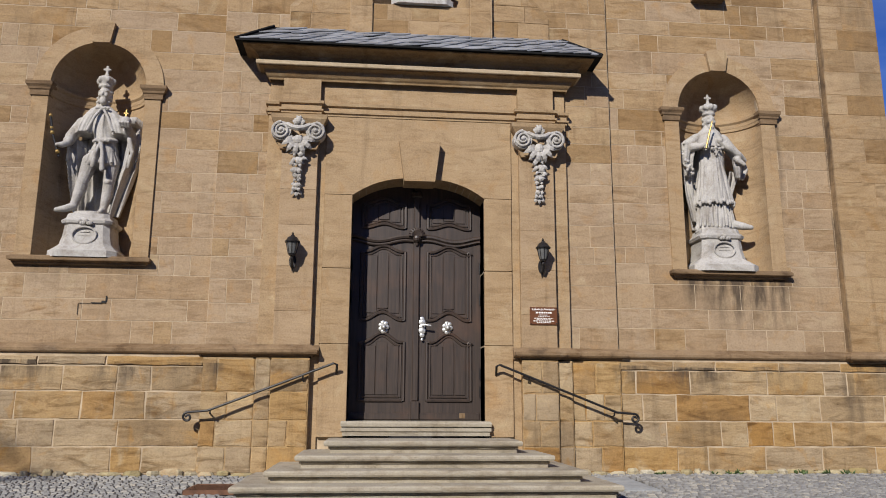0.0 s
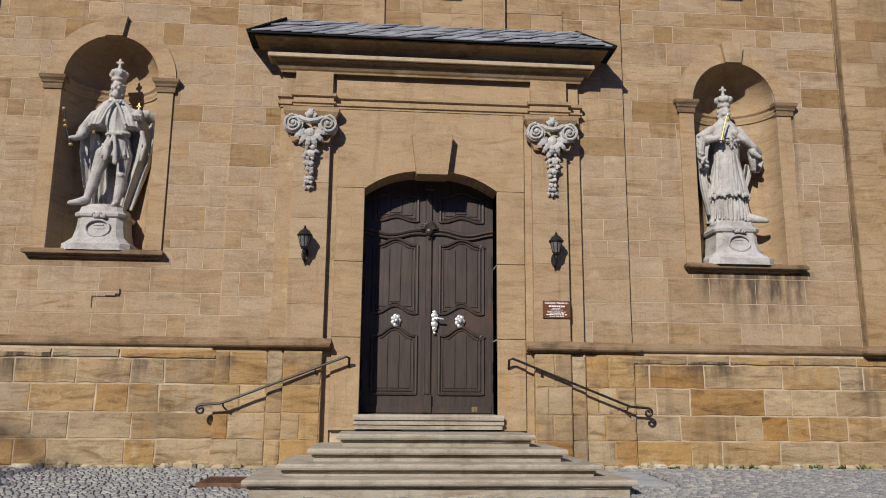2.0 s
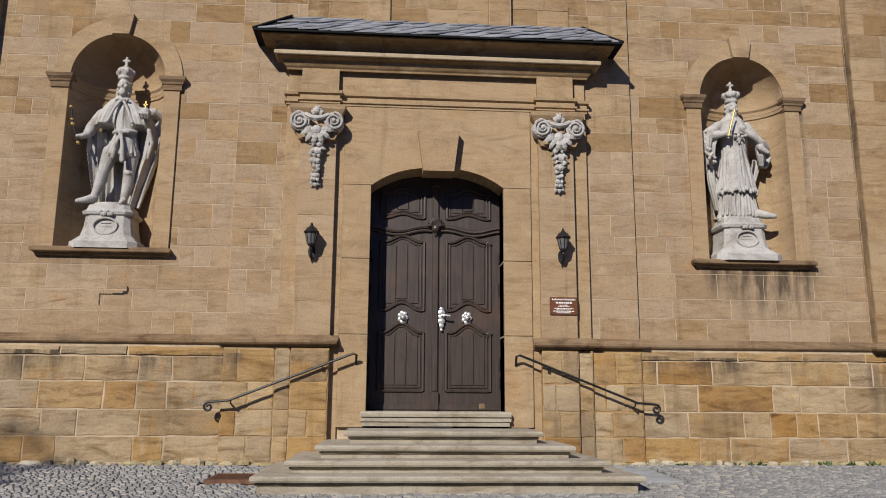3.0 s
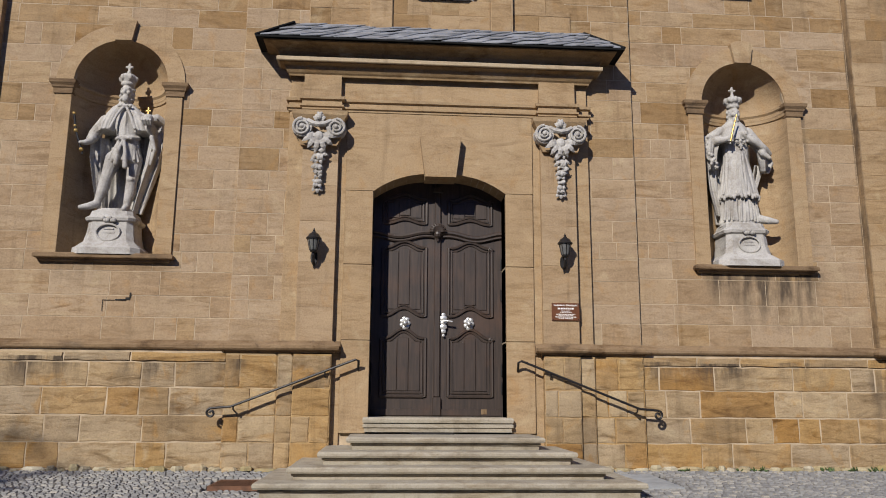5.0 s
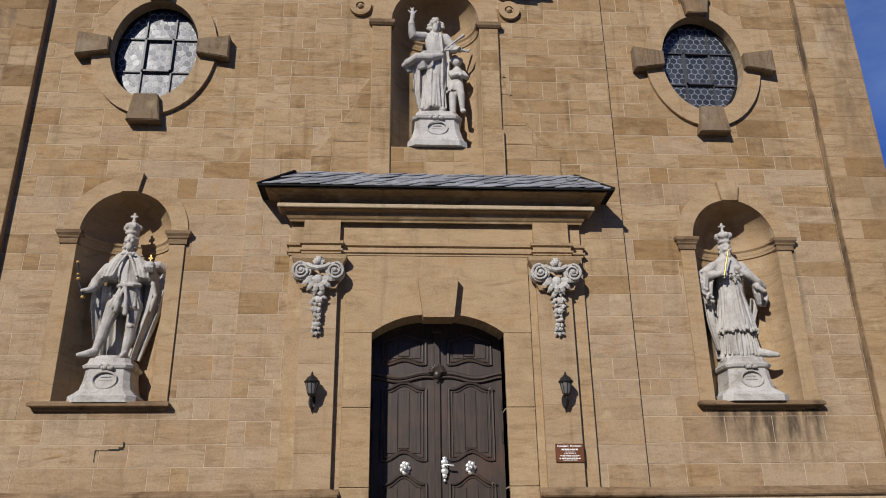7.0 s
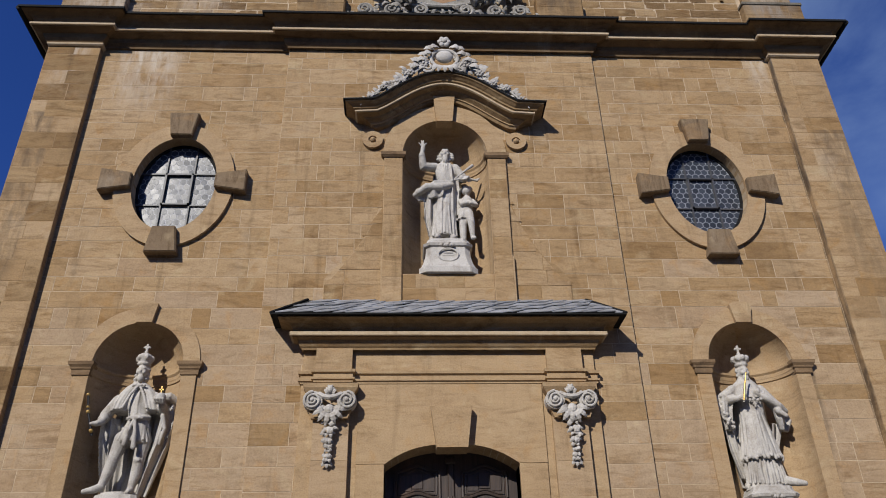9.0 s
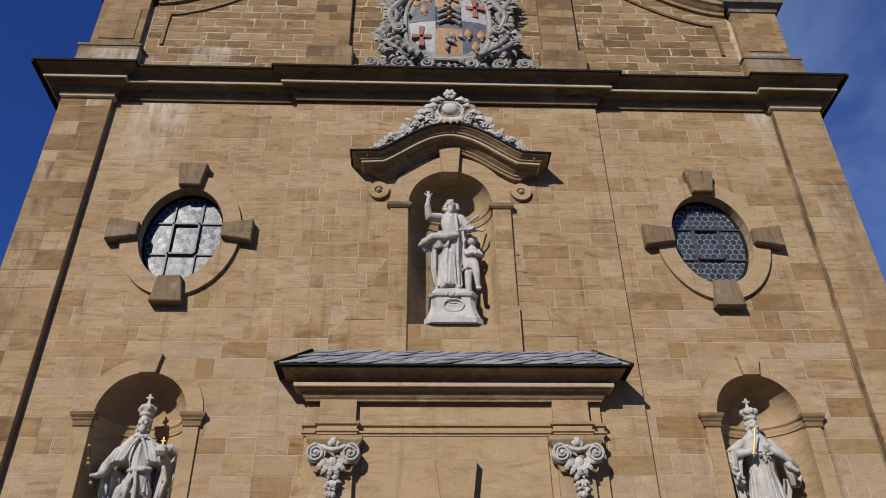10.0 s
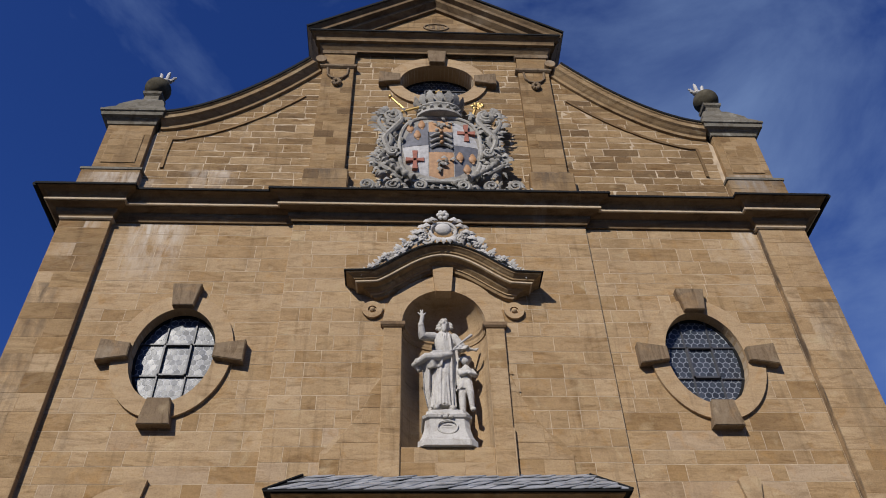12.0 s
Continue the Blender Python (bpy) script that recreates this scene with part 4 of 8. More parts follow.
def oval_window(o, y, name, label, ring, blocks, seed, deep=0.19):
    root = thing(name, label, "window", (o.x, y, o.spring - o.rise), kind="structure")
    bm = bmesh.new()
    inn = arc(o.x, o.spring, o.half, o.rise, 0, 360, 56)
    out = arc(o.x, o.spring, o.half + ring, o.rise + ring, 0, 360, 56)
    ring_plate(bm, out, inn, y - 0.05, y + 0.02)
    bmesh.ops.remove_doubles(bm, verts=bm.verts, dist=1e-5)
    part("window_surround", bm, M_trim, root)
    bm = bmesh.new()
    grid_faces(bm, [[(x, y + 0.015, z) for x, z in inn], [(x, y + deep + 0.15, z) for x, z in inn]])
    part("reveal", bm, M_trim, root)
    for outline in blocks:
        bm = bmesh.new()
        plate(bm, outline, y - 0.16, y + 0.02)
        es = [e for e in bm.edges if all(abs(v.co.y - (y - 0.16)) < 1e-6 for v in e.verts)]
        bmesh.ops.bevel(bm, geom=es, offset=0.012, segments=2, affect="EDGES")
        part("accent_block", bm, M_block, root, "rain-streaked projecting stone block")
    # leaded glass of six-sided panes between dark bars
    gy = y + deep
    rng = random.Random(seed)
    bm = bmesh.new()
    bml = bmesh.new()
    plate(bml, arc(o.x, o.spring, o.half, o.rise, 0, 352, 44), gy - 0.001, gy + 0.03)
    part("backing", bml, M_came, root)
    r = 0.066
    z, row = o.spring - o.rise, 0
    while z < o.spring + o.rise:
        x = o.x - o.half + (r * 0.87 if row % 2 else 0)
        while x < o.x + o.half:
            sp = o.span(x)
            if sp and sp[0] + 0.03 < z < sp[1] - 0.03 and abs(x - o.x) < o.half - 0.03:
                ax, az = rng.uniform(-0.03, 0.03), rng.uniform(-0.03, 0.03)
                vs = []
                for k in range(6):
                    a = radians(60 * k + 30)
                    dx, dz = (r - 0.006) * math.cos(a), (r - 0.006) * math.sin(a)
                    vs.append(bm.verts.new((x + dx, gy - 0.004 + ax * dx + az * dz, z + dz)))
                bm.faces.new(vs)
            x += r * 1.74
        z += r * 1.5
        row += 1
    part("pane", bm, M_glass, root, "small six-sided leaded panes")
    for u in (-0.34, 0.34):
        x = o.x + u * o.half
        sp = o.span(x)
        part("glazing_bar", box_bm(x - 0.012, x + 0.012, gy - 0.035, gy, sp[0], sp[1]), M_bar, root)
        z = o.spring + u * o.rise
        w = o.half * math.sqrt(1 - u * u)
        part("glazing_bar", box_bm(o.x - w, o.x + w, gy - 0.033, gy - 0.002, z - 0.012, z + 0.012), M_bar, root)
    bm = bmesh.new()
    a, b = o.half * 0.34, o.rise * 0.34
    for q in ((-a, a, b - 0.03, b), (-a, a, -b, -b + 0.03), (-a, -a + 0.03, -b, b), (a - 0.03, a, -b, b)):
        quadbox(bm, o.x + q[0], o.x + q[1], gy - 0.06, gy - 0.003, o.spring + q[2], o.spring + q[3])
    part("casement", bm, M_bar, root, "small dark opening casement")
    bm = bmesh.new()
    ring_plate(bm, arc(o.x, o.spring, o.half, o.rise, 0, 360, 56), arc(o.x, o.spring, o.half - 0.045, o.rise - 0.045, 0, 360, 56), gy - 0.03, gy + 0.005)
    part("window_frame", bm, M_lead, root)
    return root


def oval_blocks(o, t_top=0.25, t_in=0.18):
    cx, cz, a, b = o.x, o.spring, o.half, o.rise
    top = [(cx - t_in, cz + b + 0.0), (cx + t_in, cz + b + 0.0), (cx + t_top, cz + b + 0.47), (cx - t_top, cz + b + 0.47)]
    bot = [(cx - t_top, cz - b - 0.44), (cx + t_top, cz - b - 0.44), (cx + t_in, cz - b + 0.02), (cx - t_in, cz - b + 0.02)]
    rgt = [(cx + a, cz - 0.13), (cx + a + 0.50, cz - 0.21), (cx + a + 0.50, cz + 0.21), (cx + a, cz + 0.13)]
    lft = [(cx - a - 0.50, cz - 0.21), (cx - a, cz - 0.13), (cx - a, cz + 0.13), (cx - a - 0.50, cz + 0.21)]
    return [top, bot, lft, rgt]


oval_window(OVAL_W, 0.0, "window_1", "oval leaded window in a stone ring with four blocks", 0.29, oval_blocks(OVAL_W), 3)
oval_window(OVAL_E, 0.0, "window_2", "oval leaded window in a stone ring with four blocks", 0.29, oval_blocks(OVAL_E), 4)
oc = oval_blocks(OCULUS, 0.23, 0.18)
oval_window(OCULUS, 0.0, "window_3", "flat oval gable window with iron bars", 0.30, [oc[0], oc[2], oc[3]], 5, deep=0.42)

# ---- gable ----
M_lichen = plain("lichen_stone", (0.075, 0.065, 0.045), 0.95, spot=0.5, scale=6, relief=0.5, spec=0.1)
def gable_side(s):
    post = thing("gable_post", "square stone corner post with moulded cap on the gable", "gable post", (s * 6.5, 0.1, 11.8), group="gable posts")
    a, b = sorted((s * 5.95, s * 7.12))
    part("post_base", box_bm(a, b, -0.16, 0.5, 11.75, 12.78, bev=0.02), M_gable, post)
    bm = bmesh.new()
    moulding(bm, [(a, 0.5), (a, -0.16), (b, -0.16), (b, 0.5)], [(0, 12.70), (0.02, 12.71), (0.02, 12.77), (-0.06, 12.83), (-0.06, 12.7)])
    part("base_moulding", bm, M_capstone, post)
    a, b = sorted((s * 6.02, s * 6.98))
    part("shaft", box_bm(a, b, -0.10, 0.45, 12.78, 14.2, bev=0.01), M_gable, post)
    a, b = sorted((s * 6.16, s * 6.84))
    bm = bmesh.new()
    plate(bm, [(a, 12.98), (b, 12.98), (b, 13.85), (b - 0.12, 13.97), (a + 0.12, 13.97), (a, 13.85)], -0.12, -0.05)
    part("raised_panel", bm, M_gable, post)
    bm = bmesh.new()
    a, b = sorted((s * 6.02, s * 6.98))
    moulding(bm, [(a, 0.45), (a, -0.10), (b, -0.10), (b, 0.45)], [(0, 14.16), (0.03, 14.17), (0.04, 14.24), (0.10, 14.30), (0.16, 14.33), (0.17, 14.42), (0.20, 14.44), (0.20, 14.50), (0.0, 14.53)])
    part("post_cap", bm, M_capstone, post, "grey weathered moulded cap")
    bm = bmesh.new()
    tiers = []
    cx, cy = s * 6.37, 0.17
    for far, near, hy, z in ((7.16, 5.84, 0.45, 14.50), (7.10, 5.87, 0.41, 14.60), (6.93, 5.93, 0.37, 14.70), (6.90, 5.94, 0.35, 14.80), (6.72, 6.00, 0.30, 14.96), (6.62, 6.08, 0.24, 15.10)):
        a, b = sorted((s * far, s * near))
        tiers.append([(a, cy - hy, z), (b, cy - hy, z), (b, cy + hy, z), (a, cy + hy, z)])
    vs = grid_faces(bm, tiers, close=True)
    bm.faces.new(vs[-1])
    bm.faces.new(vs[0])
    part("cap_slope", bm, M_capstone, post, "grey lichened sloping cap")
    bm = bmesh.new()
    moulding(bm, [(cx - 0.15, cy + 0.15), (cx - 0.15, cy - 0.15), (cx + 0.15, cy - 0.15), (cx + 0.15, cy + 0.15)], [(0.02, 15.06), (0.02, 15.14), (0.0, 15.18), (0.0, 15.34), (0.05, 15.39), (0.06, 15.46), (0.0, 15.50)])
    part("neck", bm, M_capstone, post, "square moulded stone neck")
    bm = bmesh.new()
    ball(bm, (cx, cy, 15.78), 0.29, seg=28)
    part("stone_ball", bm, M_lichen, post, "lichen-dark stone ball", smooth=True)
    fx = cx - s * 0.10
    fl = thing("finial", "small white branching finial on a stone ball", "finial", (fx, cy, 16.05), group="white finials")
    for dx, dz, r in ((0.13, 0.25, 0.035), (-0.07, 0.31, 0.038), (-0.26, 0.10, 0.034)):
        bm = bmesh.new()
        tube(bm, [(fx, cy, 16.03), (fx + s * dx * 0.75, cy - 0.05, 16.06 + dz * 0.35), (fx + s * dx * 0.8, cy - 0.06, 16.06 + dz * 0.8), (fx + s * dx, cy - 0.06, 16.06 + dz)], r, 8, [1.5, 1.2, 1.0, 0.5])
        part("prong", bm, M_white, fl, smooth=True)
    bm = bmesh.new()
    ball(bm, (fx, cy - 0.02, 16.06), 0.09, (1.8, 1, 0.6))
    part("root", bm, M_white, fl, smooth=True)
    # scroll coping
    bm = bmesh.new()
    xs = [5.90 - (5.90 - 2.74) * i / 40 for i in range(41)]
    line = [(s * x, gable_top(min(x, 5.85)) - 0.05) for x in xs]
    if s > 0:
        line = line[::-1]
    prof = [(-0.6, -0.06), (0.0, -0.08), (0.05, -0.07), (0.06, 0.0), (0.10, 0.03), (0.15, 0.08), (0.20, 0.11), (0.21, 0.20), (0.24, 0.22), (0.24, 0.27), (-0.6, 0.30)]
    sweep_xz(bm, line, prof, 0.0)
    cop = tagged(part("gable_coping", bm, M_coping), "sweeping moulded coping along the gable's curve", "coping", group="gable copings")
    bm = bmesh.new()
    sweep_xz(bm, line, [(-0.62, 0.302), (0.243, 0.272), (0.25, 0.245), (0.265, 0.245), (0.265, 0.30), (-0.62, 0.34)], 0.0)
    part("cover_strip", bm, M_lead, cop, "dark metal cover strip")
    bm = bmesh.new()
    tube(bm, [(s * 2.70, -0.22, 16.62), (s * 2.70, 0.2, 16.62)], 0.13, 14)
    part("scroll_end", bm, M_block, cop, "pale rolled end")
    # raised fillet that frames the wall field below the curve
    bm = bmesh.new()
    xs = [5.62 - (5.62 - 2.98) * i / 24 for i in range(25)]
    fillet = [(s * 5.64, 12.95), (s * 5.64, 13.4)] + [(s * x, gable_top(x) - 0.46 - 0.30 * (5.62 - x) / 2.6) for x in xs]
    if s > 0:
        fillet = fillet[::-1]
    sweep_xz(bm, fillet, [(0.0, -0.03), (0.035, -0.03), (0.035, 0.03), (0.0, 0.03)], 0.008)
    part("field_fillet", bm, M_gable, cop, "thin raised fillet framing the gable field")
    return post


gable_posts = mirror_pair(gable_side)


def gable_pilaster(s):
    a, b = sorted((s * 1.93, s * 2.66))
    bm = bmesh.new()
    quadbox(bm, a, b, -0.10, 0.02, 12.88, 16.40, bev=0.008)
    pil = tagged(part("gable_pilaster", bm, M_gable), "brown sandstone pilaster with garland capital on the gable", "pilaster", group="gable pilasters")
    part("pilaster_base", box_bm(a - 0.09, b + 0.09, -0.20, 0.02, 11.75, 12.80, bev=0.02), M_gable, pil)
    part("base_slab", box_bm(a - 0.05, b + 0.05, -0.15, 0.02, 12.80, 12.88, bev=0.015), M_block, pil)
    bm = bmesh.new()
    moulding(bm, [(a, 0), (a, -0.10), (b, -0.10), (b, 0)], [(0, 16.38), (0.02, 16.385), (0.06, 16.42), (0.065, 16.48), (0, 16.49)])
    part("neck_band", bm, M_block, pil)
    part("block", box_bm(a, b, -0.105, 0.02, 16.49, 17.06, bev=0.006), M_gable, pil)
    bm = bmesh.new()
    moulding(bm, [(a, 0), (a, -0.105), (b, -0.105), (b, 0)], [(0, 16.95), (0.03, 16.96), (0.05, 17.03), (0, 17.05)])
    part("cap", bm, M_block, pil)
    cx = (a + b) / 2
    bm = bmesh.new()
    tube(bm, [(cx - 0.24, -0.12, 16.36), (cx - 0.22, -0.13, 16.1), (cx - 0.12, -0.14, 15.98), (cx, -0.15, 15.93), (cx + 0.12, -0.14, 15.98), (cx + 0.22, -0.13, 16.1), (cx + 0.24, -0.12, 16.36)], 0.028, 6)
    for k in range(9):
        a2 = k * 2.4
        ball(bm, (cx + 0.07 * math.cos(a2), -0.15, 15.80 + 0.08 * math.sin(a2)), 0.05, seg=8)
    part("garland", bm, M_block, pil, "small carved garland")
    return pil


gable_pilasters = mirror_pair(gable_pilaster)

pediment = thing("pediment", "triangular sandstone pediment crowning the gable", "pediment", (0, 0, 17.05))
p_line = [(-2.66, 0.3), (-2.66, -0.10), (2.66, -0.10), (2.66, 0.3)]
bm = bmesh.new()
moulding(bm, p_line, [(0.0, 17.05), (0.02, 17.05), (0.03, 17.10), (0.08, 17.16), (0.12, 17.2), (0.13, 17.23), (0.20, 17.25), (0.20, 17.32), (0.22, 17.37), (0.27, 17.41), (0.32, 17.435), (0.33, 17.45), (0.33, 17.48), (0.0, 17.52)])
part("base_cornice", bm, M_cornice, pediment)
bm = bmesh.new()
moulding(bm, p_line, [(0.0, 17.525), (0.332, 17.484), (0.335, 17.455), (0.35, 17.455), (0.35, 17.505), (0.0, 17.55)])
part("cover_strip", bm, M_lead, pediment, "dark metal cover strip")
APEX = 19.55
bm = bmesh.new()
plate(bm, [(-2.66, 17.45), (2.66, 17.45), (0.02, APEX - 0.30)], 0.0, 0.6)
part("tympanum", bm, M_gable, pediment)
for s in (-1, 1):
    bm = bmesh.new()
    line = [(s * 2.98, 17.42), (0.02, APEX - 0.12)]
    if s > 0:
        line = line[::-1]
    prof = [(-0.6, -0.24), (0.0, -0.26), (0.06, -0.25), (0.08, -0.18), (0.20, -0.10), (0.21, -0.02), (0.33, 0.02), (0.34, 0.10), (0.40, 0.16), (0.42, 0.22), (-0.6, 0.26)]
    sweep_xz(bm, line, prof, -0.02)
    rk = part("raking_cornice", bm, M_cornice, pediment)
    bm = bmesh.new()
    sweep_xz(bm, line, [(-0.62, 0.262), (0.425, 0.222), (0.435, 0.19), (0.45, 0.19), (0.45, 0.25), (-0.62, 0.30)], -0.02)
    part("cover_strip", bm, M_lead, rk, "dark metal cover strip")
bm = bmesh.new()
ring_plate(bm, arc(0.02, 18.38, 0.32, 0.16, 0, 360, 32), arc(0.02, 18.38, 0.28, 0.125, 0, 360, 32), -0.03, 0.0)
for k, w in ((-0.17, 0.035), (-0.06, 0.07), (0.06, 0.07), (0.17, 0.06)):
    quadbox(bm, 0.02 + k - w / 2, 0.02 + k + w / 2, -0.02, 0.0, 18.31, 18.45)
part("date_tablet", bm, M_block, pediment, "small oval tablet with worn carved marks")

# ---- steps ----
stair = thing("church_steps", "four worn grey stone steps up to the door", "steps", (0.05, -1.0, -0.1))
SX = 0.05
NOSE = [(0.0, 0.0), (0.0, 0.06), (-0.012, 0.075), (-0.02, 0.085)]
levels = [(0.475, 1.01, 1.20), (0.325, 1.34, 1.51), (0.18, 1.67, 1.81), (0.045, 2.00, 2.12)]
bottoms = [0.30, 0.15, 0.01, -0.35]
for (zt, d, hw), zb in zip(levels, bottoms):
    segs = [(-hw, -hw * 0.02), (-hw * 0.02, hw)] if d < 1.2 else [(-hw, -hw + 0.42), (-hw + 0.42, 0.1), (0.1, hw)]
    n = 0
    bm = bmesh.new()
    line = [(SX - hw, -0.05), (SX - hw, -d), (SX + hw, -d), (SX + hw, -0.05)]
    prof = [(-0.065, zb), (-0.065, zt - 0.10), (-0.045, zt - 0.095), (-0.045, zt - 0.075), (-0.05, zt - 0.07), (-0.005, zt - 0.066), (0.006, zt - 0.045), (0.006, zt - 0.02), (-0.004, zt - 0.005), (-0.02, zt)]
    pts = [Vector(p) for p in line]
    rows = []
    # points along the line, so that the worn edge can wander
    fine = []
    for a, b in zip(pts, pts[1:]):
        k = max(2, int((b - a).length / 0.09))
        fine += [(a + (b - a) * i / k, (b - a).normalized(), i == 0) for i in range(k)]
    fine.append((pts[-1], (pts[-1] - pts[-2]).normalized(), False))
    prev = fine[0][1]
    for p, d2, corner in fine:
        n1 = Vector((prev.y, -prev.x))
        n2 = Vector((d2.y, -d2.x))
        mm = (n1 + n2) / (1 + n1.dot(n2)) if corner else n2
        prev = d2
        wob = 0.007 * noise.noise(Vector((p.x * 3.1, p.y * 3.1, zt * 7))) - 0.02 * max(0.0, noise.noise(Vector((p.x * 6.0, p.y * 6.0, zt * 9))) - 0.35)
        rows.append([(p.x + mm.x * (o + (wob if o > -0.044 else 0)), p.y + mm.y * (o + (wob if o > -0.044 else 0)), z + (0.5 * wob if z > zt - 0.04 else 0)) for o, z in prof])
    vs = grid_faces(bm, rows)
    bm.faces.new([r[-1] for r in vs])
    st = part("step", bm, M_step, stair)
bm = bmesh.new()
moulding(bm, [(-0.99, 0.3), (-0.99, -0.22), (0.99, -0.22), (0.99, 0.3)], [(-0.03, 0.45), (-0.03, 0.55), (-0.01, 0.555), (0.0, 0.56), (0.0, 0.60), (-0.02, 0.605), (-0.02, 0.615), (0.0, 0.62), (0.005, 0.66), (-0.005, 0.685), (-0.03, 0.69)])
bmesh.ops.holes_fill(bm, edges=bm.edges, sides=0)
quadbox(bm, -0.97, 0.97, -0.2, 0.42, 0.5, 0.688)
part("threshold", bm, M_step, stair, "pale moulded stone threshold")
bm = bmesh.new()
quadbox(bm, -0.36, 0.2, -0.262, -0.225, 0.475, 0.50)
part("shoe_scraper", bm, M_iron, stair, "dark iron scraper bar")

# ---- door ----
m, nd, lk, bs = nodes_of("dark_oak")
gp = nd.new("ShaderNodeNewGeometry")
mp = nd.new("ShaderNodeMapping")
mp.inputs["Scale"].default_value = (14, 14, 0.9)
lk.new(gp.outputs["Position"], mp.inputs["Vector"])
wn1 = noise_node(nd, lk, mp.outputs[0], 2.0, 8, 0.65, 0.4)
wr = ramp(nd, [(0.3, (0.022, 0.016, 0.013)), (0.6, (0.05, 0.034, 0.026)), (0.85, (0.085, 0.05, 0.033))])
lk.new(wn1.outputs["Fac"], wr.inputs["Fac"])
wn2 = noise_node(nd, lk, gp.outputs["Position"], 1.3, 5, 0.6)
w2r = ramp(nd, [(0.5, (0, 0, 0)), (0.72, (0.7, 0.7, 0.7))])
lk.new(wn2.outputs["Fac"], w2r.inputs["Fac"])
wm = mix(nd, lk, "MIX", w2r.outputs[0], wr.outputs[0], (0.095, 0.048, 0.028))
lk.new(wm.outputs[0], bs.inputs["Base Color"])
bs.inputs["Roughness"].default_value = 0.5
bump(nd, lk, bs, wn1.outputs["Fac"], 0.25, 0.006)
M_oak = m
DY = 0.30
door = thing("door_1", "dark oak double church door with carved panels", "door", (0, DY, 0.69), kind="structure")


def scrolled_frame(bm, x0, x1, z0, z1, top, bot, s, y, r=0.02, ear=0.06):
    """A carved moulding round a door panel, with a swelling top or bottom edge."""
    n = 16
    w = x1 - x0

    def bow(u, k):
        return k * (0.5 - 0.5 * math.cos(2 * math.pi * min(max((u - 0.08) / 0.84, 0), 1)))
    tops = [(x0 + w * i / n, z1 + bow(i / n, top)) for i in range(n + 1)]
    bots = [(x0 + w * i / n, z0 + bow(i / n, bot)) for i in range(n + 1)]
    loop = [(x, y, z) for x, z in bots] + [(x, y, z) for x, z in tops[::-1]]
    loop.append(loop[0])
    tube(bm, loop, r, 6)
    return bots, tops


